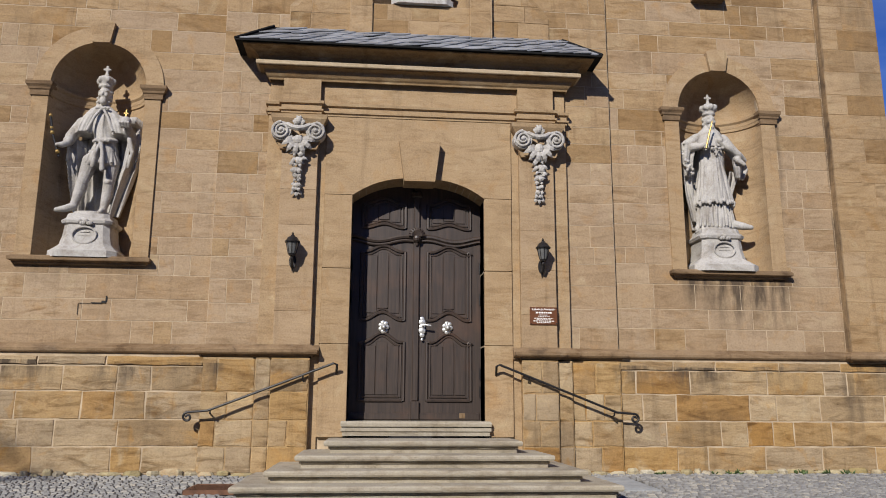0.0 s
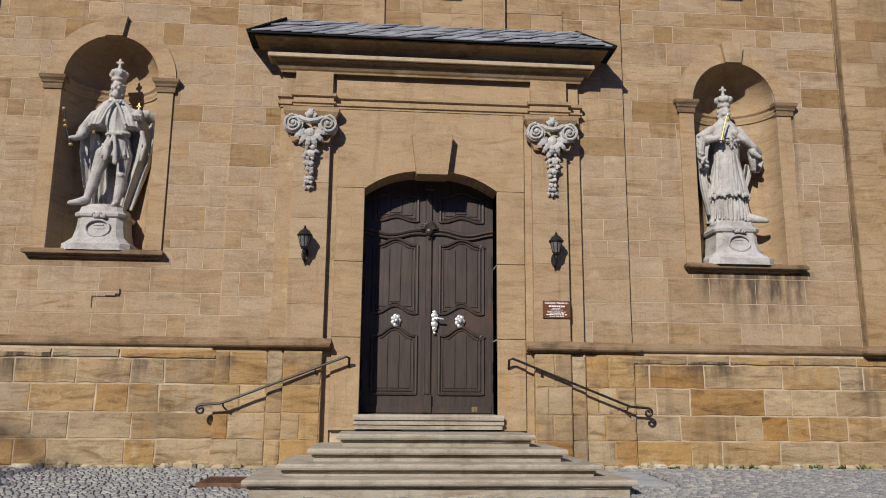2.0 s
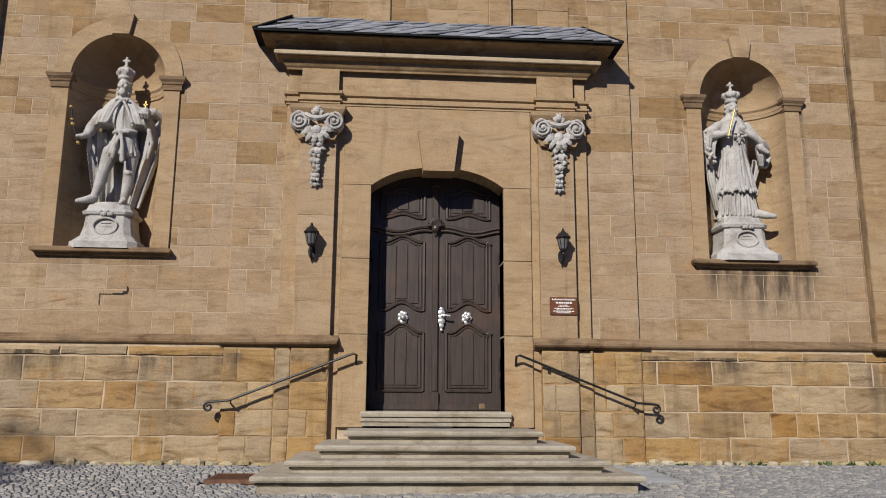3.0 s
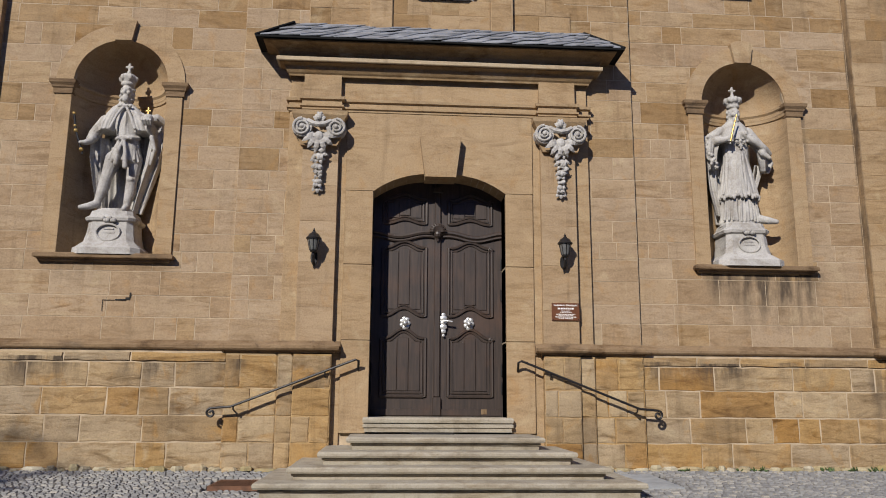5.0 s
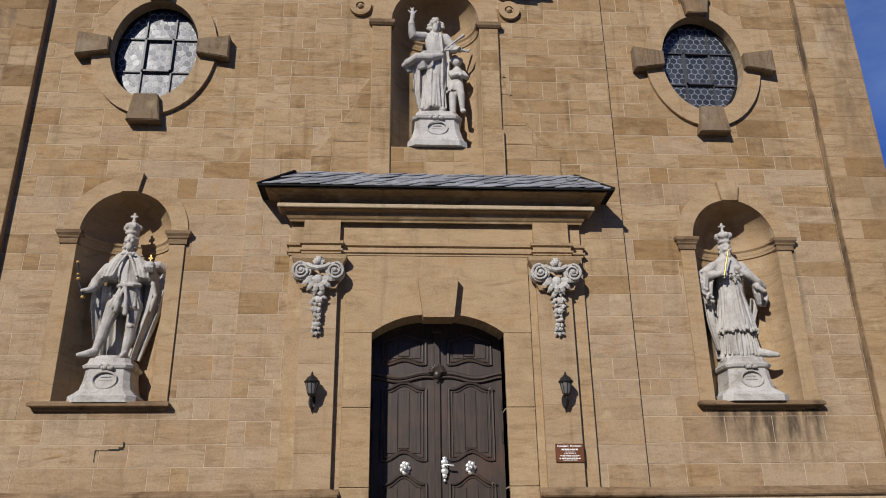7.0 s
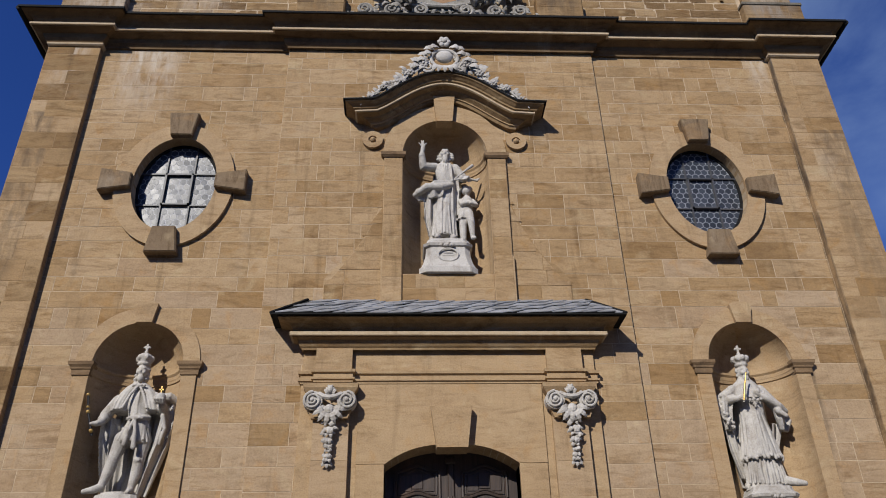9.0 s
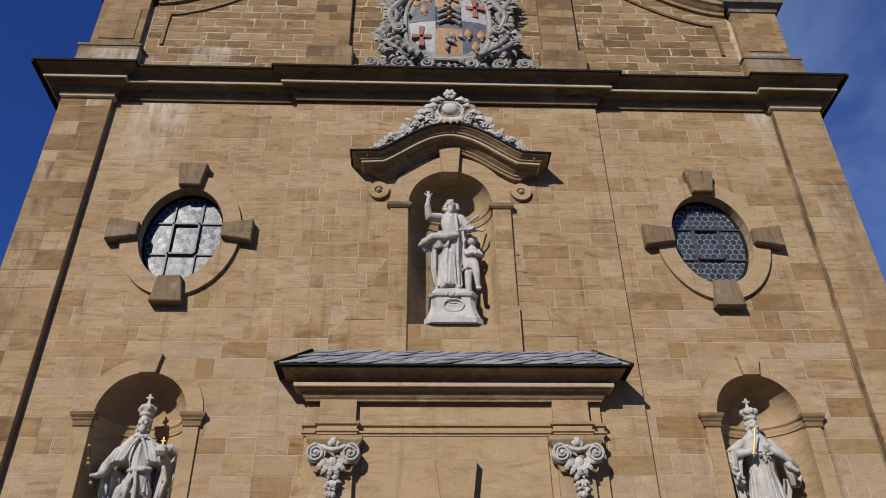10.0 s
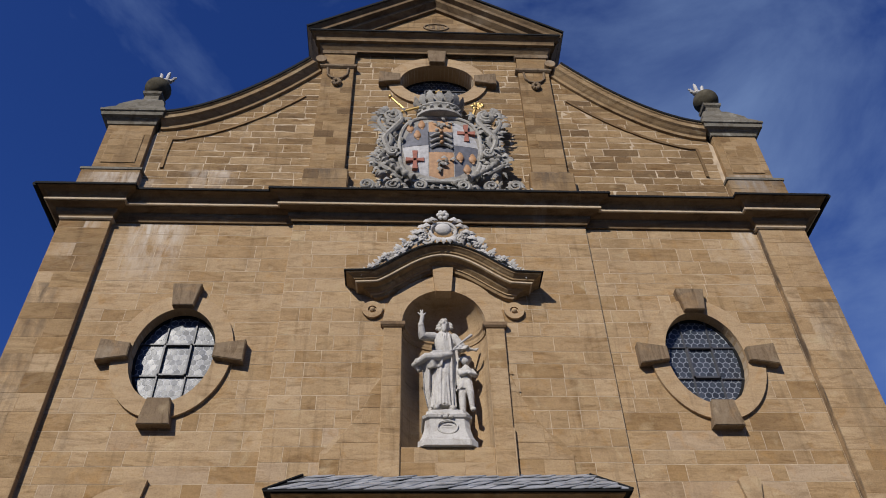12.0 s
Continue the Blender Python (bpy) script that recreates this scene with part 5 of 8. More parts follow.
def door_leaf(s):
    a, b = sorted((0.004 * s, s * 0.925))
    bm = bmesh.new()
    cols = [(a + (b - a) * i / 12, a + (b - a) * (i + 1) / 12) for i in range(12)]
    prism_columns(bm, [(p, q, 0.69, 0.69, DOOR.span(p * 0.999)[1] + 0.01, DOOR.span(q * 0.999)[1] + 0.01) for p, q in cols], DY, DY + 0.06)
    bmesh.ops.remove_doubles(bm, verts=bm.verts, dist=1e-4)
    leaf = part("door_leaf", bm, M_oak, door)
    x0, x1 = sorted((s * 0.16, s * 0.78))
    for z0, z1, top, bot in ((0.96, 1.76, 0.13, 0.0), (2.07, 3.05, 0.09, 0.10), (3.40, 3.76, 0.05, 0.05)):
        if z0 > 3.3:
            bot, top = 0.06, 0.08
        if z0 == 2.07:
            bot = 0.11
        bm = bmesh.new()
        bots, tops = scrolled_frame(bm, x0, x1, z0, z1, top, bot, s, DY - 0.008, 0.022)
        scrolled_frame(bm, x0 + 0.045, x1 - 0.045, z0 + 0.045, z1 - 0.045, top, bot, s, DY - 0.004, 0.012)
        for cx, cz in ((x1 - 0.015 if s > 0 else x0 + 0.015, z1 - 0.01),):
            tube(bm, [(cx + 0.04 * (1 - t / 22) * math.cos(t * 0.5), DY - 0.02, cz - 0.01 + 0.04 * (1 - t / 22) * math.sin(t * 0.5)) for t in range(18)], 0.012, 5)
        part("panel_moulding", bm, M_oak, leaf)
        bm = bmesh.new()
        k = 3
        for i in range(k):
            p = x0 + 0.07 + (x1 - x0 - 0.14) * i / k
            q = x0 + 0.07 + (x1 - x0 - 0.14) * (i + 1) / k - 0.006
            u = (i + 0.5) / k
            lift = 0.5 - 0.5 * math.cos(2 * math.pi * u)
            quadbox(bm, p, q, DY - 0.012, DY + 0.01, z0 + 0.075 + bot * lift * 0.8, z1 - 0.07 + top * lift * 0.6, bev=0.005)
        part("panel", bm, M_oak, leaf)
    # wavy cross rail
    bm = bmesh.new()
    for dz, r in ((0.0, 0.032), (-0.055, 0.02)):
        tube(bm, [(s * (0.02 + 0.9 * i / 20), DY - 0.02, 3.24 + dz + 0.035 * math.sin(i / 20 * math.pi * 2.2 + 0.6)) for i in range(21)], r, 7)
    part("cross_rail", bm, M_oak, leaf)
    part("kick_rail", box_bm(min(s * 0.03, s * 0.9), max(s * 0.03, s * 0.9), DY - 0.016, DY + 0.01, 0.70, 0.79, bev=0.006), M_oak, leaf)
    # rosette pull
    bm = bmesh.new()
    for k in range(7):
        t = 2 * math.pi * k / 7
        ball(bm, (s * 0.45 + 0.045 * math.cos(t), DY - 0.02, 1.97 + 0.062 * math.sin(t)), 0.034, (1, 0.5, 1), seg=10)
    ball(bm, (s * 0.45, DY - 0.035, 1.97), 0.045, seg=12)
    ros = part("rosette", bm, M_silver, leaf, "white metal rosette", smooth=True)
    bm = bmesh.new()
    ball(bm, (s * 0.45, DY - 0.075, 1.965), 0.03, seg=12)
    part("knob", bm, M_silver, ros, smooth=True)
    for z in (1.0, 1.25, 2.3, 2.75):
        bm = bmesh.new()
        tube(bm, [(s * 0.912, DY - 0.012, z), (s * 0.912, DY - 0.012, z + 0.16)], 0.012, 6)
        part("hinge", bm, M_iron, leaf)
    return leaf


mirror_pair(door_leaf)
bm = bmesh.new()
quadbox(bm, -0.045, 0.045, DY - 0.035, DY + 0.01, 0.95, 4.0, bev=0.012)
quadbox(bm, -0.06, 0.06, DY - 0.045, DY + 0.01, 0.70, 0.95, bev=0.01)
part("meeting_strip", bm, M_oak, door)
bm = bmesh.new()
for k in range(9):
    t = math.pi * (k / 8)
    tube(bm, [(0, DY - 0.06, 3.27), (0.07 * math.cos(t), DY - 0.08, 3.29 + 0.07 * math.sin(t)), (0.12 * math.cos(t), DY - 0.06, 3.29 + 0.11 * math.sin(t))], 0.022, 6, [0.6, 1.1, 0.8])
ball(bm, (0, DY - 0.06, 3.24), 0.06, seg=12)
tube(bm, [(0, DY - 0.05, 3.24), (0, DY - 0.05, 3.14)], 0.04, 8, [1, 0.4])
part("carved_shell", bm, M_oak, door, "carved shell on the meeting strip")
part("capital", box_bm(-0.075, 0.075, DY - 0.05, DY, 3.86, 3.95, bev=0.015), M_oak, door)
bm = bmesh.new()
for k, (w, z) in enumerate(((0.03, 2.09), (0.05, 2.04), (0.045, 1.98), (0.05, 1.92), (0.035, 1.86), (0.02, 1.80))):
    ball(bm, (0.09, DY - 0.038, z), w, (1, 0.35, 1), seg=10)
plate_ob = part("lock_plate", bm, M_silver, door, "ornate white metal lock plate", smooth=True)
bm = bmesh.new()
tube(bm, [(0.09, DY - 0.05, 2.0), (0.09, DY - 0.10, 2.0), (0.13, DY - 0.11, 2.0), (0.21, DY - 0.105, 1.99)], 0.013, 8)
part("door_handle", bm, M_silver, plate_ob, smooth=True)
part("letter_plate", box_bm(0.62, 0.70, DY - 0.02, DY, 0.72, 0.79, bev=0.004), M_block, door)
part("door_backing", box_bm(-0.93, 0.93, DY + 0.06, DY + 0.1, 0.6, 4.1), M_dark_void, door)
# ---- statues ----
def robe(bm, sections, folds=9, sides=48, seed=1):
    """A closed draped form through sections (z, x, y, half width, half depth, fold depth)."""
    rng = random.Random(seed)
    ph = [rng.uniform(0, 6.28) for _ in range(4)]
    rows = []
    dense = []
    for a, b in zip(sections, sections[1:]):
        k = 5
        dense += [tuple(p + (q - p) * i / k for p, q in zip(a, b)) for i in range(k)]
    dense.append(sections[-1])
    for z, cx, cy, rx, ry, f in dense:
        row = []
        for k in range(sides):
            t = 2 * math.pi * k / sides
            crease = 0.6 - 1.2 * abs(math.sin((folds * t + ph[0] + 1.3 * z) / 2)) ** 0.7
            w = 1 + 1.5 * f * (crease * 0.7 + math.cos((folds + 4) * t + ph[1] - 0.9 * z) * 0.35) + 0.3 * f * math.cos(3 * t + ph[2] + 2 * z)
            row.append((cx + rx * w * math.cos(t), cy + ry * w * math.sin(t), z))
        rows.append(row)
    vs = grid_faces(bm, rows, close=True)
    bm.faces.new(vs[0])
    bm.faces.new(vs[-1][::-1])


def limb(bm, pts, radii, sides=12):
    r0 = max(radii)
    dense, rad = [], []
    for (a, b), (p, q) in zip(zip(pts, pts[1:]), zip(radii, radii[1:])):
        for i in range(4):
            dense.append(tuple(u + (v - u) * i / 4 for u, v in zip(a, b)))
            rad.append((p + (q - p) * i / 4) / r0)
    dense.append(pts[-1])
    rad.append(radii[-1] / r0)
    tube(bm, dense, r0, sides, rad)
    ball(bm, pts[-1], radii[-1])
    ball(bm, pts[0], radii[0])


def carve(ob, voxel):
    """Joins the overlapping forms of a carving into one skin and chisels it a little."""
    r = ob.modifiers.new("skin", "REMESH")
    r.mode, r.voxel_size, r.use_smooth_shade = "VOXEL", voxel, True
    s = ob.modifiers.new("soften", "SMOOTH")
    s.factor, s.iterations = 0.5, 1
    return ob


def head(bm, x, y, z, s=1.0, crown=True, beard=0.5):
    ball(bm, (x, y, z), 0.105 * s, (0.85, 1.0, 1.2), seg=16)
    ball(bm, (x, y - 0.10 * s, z - 0.01), 0.022 * s, (0.8, 1, 1.6))
    for k in range(11):
        t = radians(-25 + 23 * k)
        for drop, r in ((0.03, 0.032), (-0.05, 0.03), (-0.12, 0.026)):
            ball(bm, (x + (0.078 + 0.012 * (k % 2)) * s * math.cos(t), y + 0.03 + 0.075 * s * math.sin(t), z + drop * s + 0.015 * (k % 3)), r * s, seg=8)
    ball(bm, (x, y + 0.03 * s, z + 0.075 * s), 0.085 * s, (1, 1, 0.7), seg=12)
    for e in (-1, 1):
        ball(bm, (x + e * 0.04 * s, y - 0.085 * s, z + 0.035 * s), 0.022 * s, (1.3, 0.6, 0.5), seg=8)
        ball(bm, (x + e * 0.05 * s, y - 0.075 * s, z - 0.035 * s), 0.03 * s, seg=8)
    ball(bm, (x, y - 0.06 * s, z - 0.12 * s), 0.055 * s, (1, 0.8, 1.0 + beard))
    limb(bm, [(x, y + 0.02, z - 0.07 * s), (x, y + 0.03, z - 0.24 * s)], [0.06 * s, 0.07 * s])
    if crown:
        lathe(bm, [(0.10 * s, 0.10 * s), (0.11 * s, 0.13 * s), (0.10 * s, 0.14 * s), (0.13 * s, 0.24 * s), (0.095 * s, 0.29 * s), (0.03 * s, 0.31 * s)], (x, y + 0.01, z), 20)
        for k in range(6):
            t = 2 * math.pi * k / 6
            ball(bm, (x + 0.115 * s * math.cos(t), y + 0.01 + 0.115 * s * math.sin(t), z + 0.22 * s), 0.035 * s, (1, 1, 1.5))
        ball(bm, (x, y + 0.01, z + 0.33 * s), 0.035 * s)
        quadbox(bm, x - 0.018, x + 0.018, y - 0.008, y + 0.028, z + 0.33 * s, z + 0.33 * s + 0.14)
        quadbox(bm, x - 0.055, x + 0.055, y - 0.008, y + 0.028, z + 0.33 * s + 0.065, z + 0.33 * s + 0.1)


def statue_pedestal(cx, cy, z0, z1, w0, w1, label):
    h = z1 - z0
    root = thing("pedestal", label, "pedestal", (cx, cy, z0), group="statue pedestals")
    bm = bmesh.new()
    rows = []
    for u, w in ((0.0, w0), (0.14, w0), (0.17, w0 * 0.94), (0.30, w1 * 1.10), (0.5, w1 * 1.0), (0.74, w1 * 0.96), (0.77, w1 * 1.06), (0.83, w1 * 1.10), (0.86, w1 * 1.04), (0.90, w1 * 0.94), (1.0, w1 * 0.88)):
        c = 0.24
        rows.append([(cx + w * a, cy + w * b * 0.82, z0 + h * u) for a, b in ((-1, -1 + c), (-1 + c, -1), (1 - c, -1), (1, -1 + c), (1, 1 - c), (1 - c, 1), (-1 + c, 1), (-1, 1 - c))])
    vs = grid_faces(bm, rows, close=True)
    bm.faces.new(vs[0])
    bm.faces.new(vs[-1])
    part("body", bm, M_white, root)
    bm = bmesh.new()
    fy = cy - w1 * 0.82 * 1.02
    loop = [(cx + 0.155 * math.cos(t), fy - 0.015, z0 + h * 0.5 + 0.115 * math.sin(t)) for t in [2 * math.pi * k / 28 for k in range(29)]]
    tube(bm, loop, 0.014, 6)
    for k in range(6):
        ball(bm, (cx + 0.03 * (k - 2.5), fy - 0.02, z0 + h * 0.78 + 0.02 * math.cos(k * 2.1)), 0.03, seg=8)
    for k in (-1, 0, 1):
        quadbox(bm, cx - 0.085 + 0.02 * k * k, cx + 0.085 - 0.02 * k * k, fy - 0.003, fy + 0.03, z0 + h * 0.5 + 0.05 * k - 0.009, z0 + h * 0.5 + 0.05 * k + 0.009)
    part("cartouche", bm, M_white, root, "carved cartouche with worn lettering")
    return root


def place_statue(bm, at, label, voxel=0.0095):
    me = mesh_of("statue", bm)
    me.materials.append(M_white)
    ob = new("statue", me)
    ob.location = at
    tagged(ob, label, "statue", group="facade statues")
    return carve(ob, voxel)


def pleats(bm, n, top, bottom, width_top, width_bottom, x, y_top, y_bottom, radius, lean=0.0, seed=0):
    """Raised folds that fan out down the front of a garment."""
    rng = random.Random(seed)
    for k in range(n):
        u = 2 * k / (n - 1) - 1
        a = (x + u * width_top, y_top + 0.55 * abs(u) ** 2 * abs(y_top), top + rng.uniform(-0.04, 0.04))
        b = (x + u * width_bottom + lean, y_bottom + 0.55 * abs(u) ** 2 * abs(y_bottom), bottom + rng.uniform(-0.01, 0.03))
        m = tuple((p + q) / 2 + rng.uniform(-0.018, 0.018) for p, q in zip(a, b))
        tube(bm, [a, m, b], radius, 7, [0.5, 0.9 + 0.3 * rng.random(), 1.25])


def drape(bm, levels, folds, depth, thick=0.045, n=30, seed=0):
    """A hanging sheet of cloth through levels (z, left x, right x, left y, right y), with folds that drift as they fall."""
    rng = random.Random(seed)
    ph, drift = rng.uniform(0, 6.28), rng.uniform(-1.2, 1.2)
    dense = []
    for a, b in zip(levels, levels[1:]):
        dense += [tuple(p + (q - p) * i / 6 for p, q in zip(a, b)) for i in range(6)]
    dense.append(levels[-1])
    rows = []
    for z, xl, xr, yl, yr in dense:
        face, rear = [], []
        for i in range(n + 1):
            u = i / n
            w = math.sin(folds * 2 * math.pi * u + ph + drift * z)
            y = yl + (yr - yl) * u + depth * (w + 0.35 * math.sin(folds * 4.6 * math.pi * u - drift * 2 * z))
            face.append((xl + (xr - xl) * u, y - thick / 2, z + 0.012 * w))
            rear.append((xl + (xr - xl) * u, y + thick / 2, z + 0.012 * w))
        rows.append(face + rear[::-1])
    vs = grid_faces(bm, rows, close=True)
    bm.faces.new(vs[0])
    bm.faces.new(vs[-1][::-1])


def ruler_statue():
    bm = bmesh.new()
    # low plinth under the feet
    robe(bm, [(-0.02, 0, 0.02, 0.27, 0.2, 0.02), (0.05, 0, 0.02, 0.25, 0.18, 0.03)], 5)
    # legs, one set forward and out
    limb(bm, [(-0.08, 0.0, 0.80), (-0.13, -0.08, 0.50), (-0.165, -0.05, 0.37), (-0.23, -0.06, 0.15)], [0.115, 0.078, 0.08, 0.05])
    limb(bm, [(-0.23, -0.06, 0.13), (-0.30, -0.12, 0.08), (-0.41, -0.16, 0.05)], [0.058, 0.052, 0.034])
    limb(bm, [(0.20, 0.02, 0.80), (0.20, -0.03, 0.46), (0.185, 0.01, 0.32), (0.14, 0.02, 0.12)], [0.115, 0.075, 0.08, 0.05])
    limb(bm, [(0.14, 0.02, 0.09), (0.16, -0.08, 0.06), (0.18, -0.17, 0.04)], [0.055, 0.05, 0.034])
    for x, y, z in ((-0.14, -0.13, 0.51), (0.20, -0.10, 0.48)):
        ball(bm, (x, y, z), 0.04, (1.2, 0.6, 0.8))
    # tunic with a gathered skirt, belt and hanging bow
    robe(bm, [(0.72, 0.06, 0.0, 0.235, 0.175, 0.13), (0.86, 0.08, 0.0, 0.205, 0.16, 0.09), (1.07, 0.10, 0.0, 0.145, 0.12, 0.03), (1.25, 0.07, 0.0, 0.165, 0.13, 0.03), (1.45, 0.03, 0.02, 0.19, 0.13, 0.02), (1.60, 0.02, 0.03, 0.08, 0.08, 0.0)], 12, seed=3)
    pleats(bm, 10, 1.04, 0.73, 0.12, 0.22, 0.07, -0.13, -0.175, 0.016, seed=31)
    pleats(bm, 6, 1.42, 1.12, 0.04, 0.08, 0.07, -0.125, -0.12, 0.011, seed=30)
    limb(bm, [(-0.05, -0.04, 1.08), (0.03, -0.12, 1.07), (0.10, -0.135, 1.07), (0.18, -0.11, 1.08), (0.25, -0.03, 1.10)], [0.028, 0.03, 0.03, 0.03, 0.028])
    for x, z, r in ((0.09, 1.05, 0.04), (0.035, 1.06, 0.036), (0.145, 1.06, 0.036), (0.0, 1.05, 0.022), (0.18, 1.05, 0.022)):
        ball(bm, (x, -0.165, z), r, (1.2, 0.7, 0.8))
    limb(bm, [(0.08, -0.165, 1.03), (0.04, -0.20, 0.86), (0.02, -0.20, 0.67)], [0.018, 0.028, 0.036])
    limb(bm, [(0.10, -0.165, 1.03), (0.135, -0.20, 0.84), (0.15, -0.20, 0.63)], [0.018, 0.028, 0.036])
    # short cape, open over the chest
    robe(bm, [(1.18, -0.19, -0.01, 0.115, 0.17, 0.10), (1.30, -0.165, 0.0, 0.12, 0.17, 0.09), (1.45, -0.125, 0.02, 0.115, 0.15, 0.05), (1.56, -0.07, 0.03, 0.10, 0.11, 0.02), (1.64, -0.01, 0.03, 0.05, 0.06, 0.0)], 8, seed=4)
    robe(bm, [(1.17, 0.31, 0.0, 0.105, 0.17, 0.07), (1.30, 0.27, 0.0, 0.115, 0.17, 0.06), (1.45, 0.19, 0.02, 0.115, 0.14, 0.04), (1.57, 0.10, 0.03, 0.085, 0.10, 0.02), (1.64, 0.05, 0.03, 0.05, 0.06, 0.0)], 8, seed=14)
    limb(bm, [(0.04, -0.11, 1.55), (-0.03, -0.17, 1.40), (-0.10, -0.19, 1.20)], [0.02, 0.022, 0.024], 8)
    limb(bm, [(0.06, -0.11, 1.55), (0.15, -0.16, 1.40), (0.23, -0.17, 1.20)], [0.02, 0.022, 0.024], 8)
    for k in range(5):
        ball(bm, (-0.03 + 0.04 * k, -0.13, 1.545 + 0.012 * (k % 2)), 0.024, seg=8)
    # long mantle: behind, and swept out from the arm with the orb
    drape(bm, [(1.42, -0.22, 0.42, 0.15, 0.15), (0.80, -0.38, 0.46, 0.2, 0.2), (0.10, -0.27, 0.30, 0.2, 0.2)], 5, 0.022, seed=5)
    drape(bm, [(1.12, -0.40, -0.20, -0.02, 0.10), (0.80, -0.40, -0.18, 0.0, 0.13), (0.40, -0.34, -0.17, 0.05, 0.15), (0.06, -0.27, -0.15, 0.09, 0.17)], 1.5, 0.03, seed=6)
    drape(bm, [(1.40, 0.36, 0.57, 0.00, 0.08), (1.09, 0.42, 0.62, -0.06, 0.08), (0.72, 0.36, 0.55, -0.02, 0.12), (0.32, 0.25, 0.42, 0.04, 0.15), (0.03, 0.19, 0.33, 0.06, 0.16)], 1.6, 0.035, 0.05, seed=8)
    limb(bm, [(0.30, -0.08, 1.36), (0.48, -0.02, 1.40), (0.58, 0.06, 1.34)], [0.05, 0.075, 0.06])
    limb(bm, [(0.45, -0.10, 1.10), (0.50, -0.08, 0.92), (0.44, -0.02, 0.72)], [0.035, 0.03, 0.02], 8)
    # arms
    limb(bm, [(-0.24, 0.0, 1.36), (-0.38, -0.02, 1.13), (-0.36, -0.15, 1.01)], [0.085, 0.08, 0.05])
    ball(bm, (-0.37, -0.09, 1.06), 0.078, (1, 1, 0.8), seg=14)
    limb(bm, [(-0.36, -0.15, 1.01), (-0.41, -0.21, 0.96), (-0.46, -0.25, 0.95)], [0.05, 0.042, 0.026])
    limb(bm, [(0.26, 0.0, 1.40), (0.41, -0.03, 1.20), (0.43, -0.15, 1.24)], [0.09, 0.085, 0.05])
    ball(bm, (0.42, -0.23, 1.32), 0.078, seg=14)
    for k in range(4):
        limb(bm, [(0.37 + 0.035 * k, -0.24, 1.24), (0.36 + 0.04 * k, -0.30, 1.29)], [0.018, 0.014], 7)
    head(bm, 0.03, -0.02, 1.79, 0.92, beard=0.2)
    for x, z in ((-0.065, 1.74), (-0.068, 1.68), (-0.062, 1.63)):
        ball(bm, (x, 0.0, z), 0.026, seg=8)
    return bm


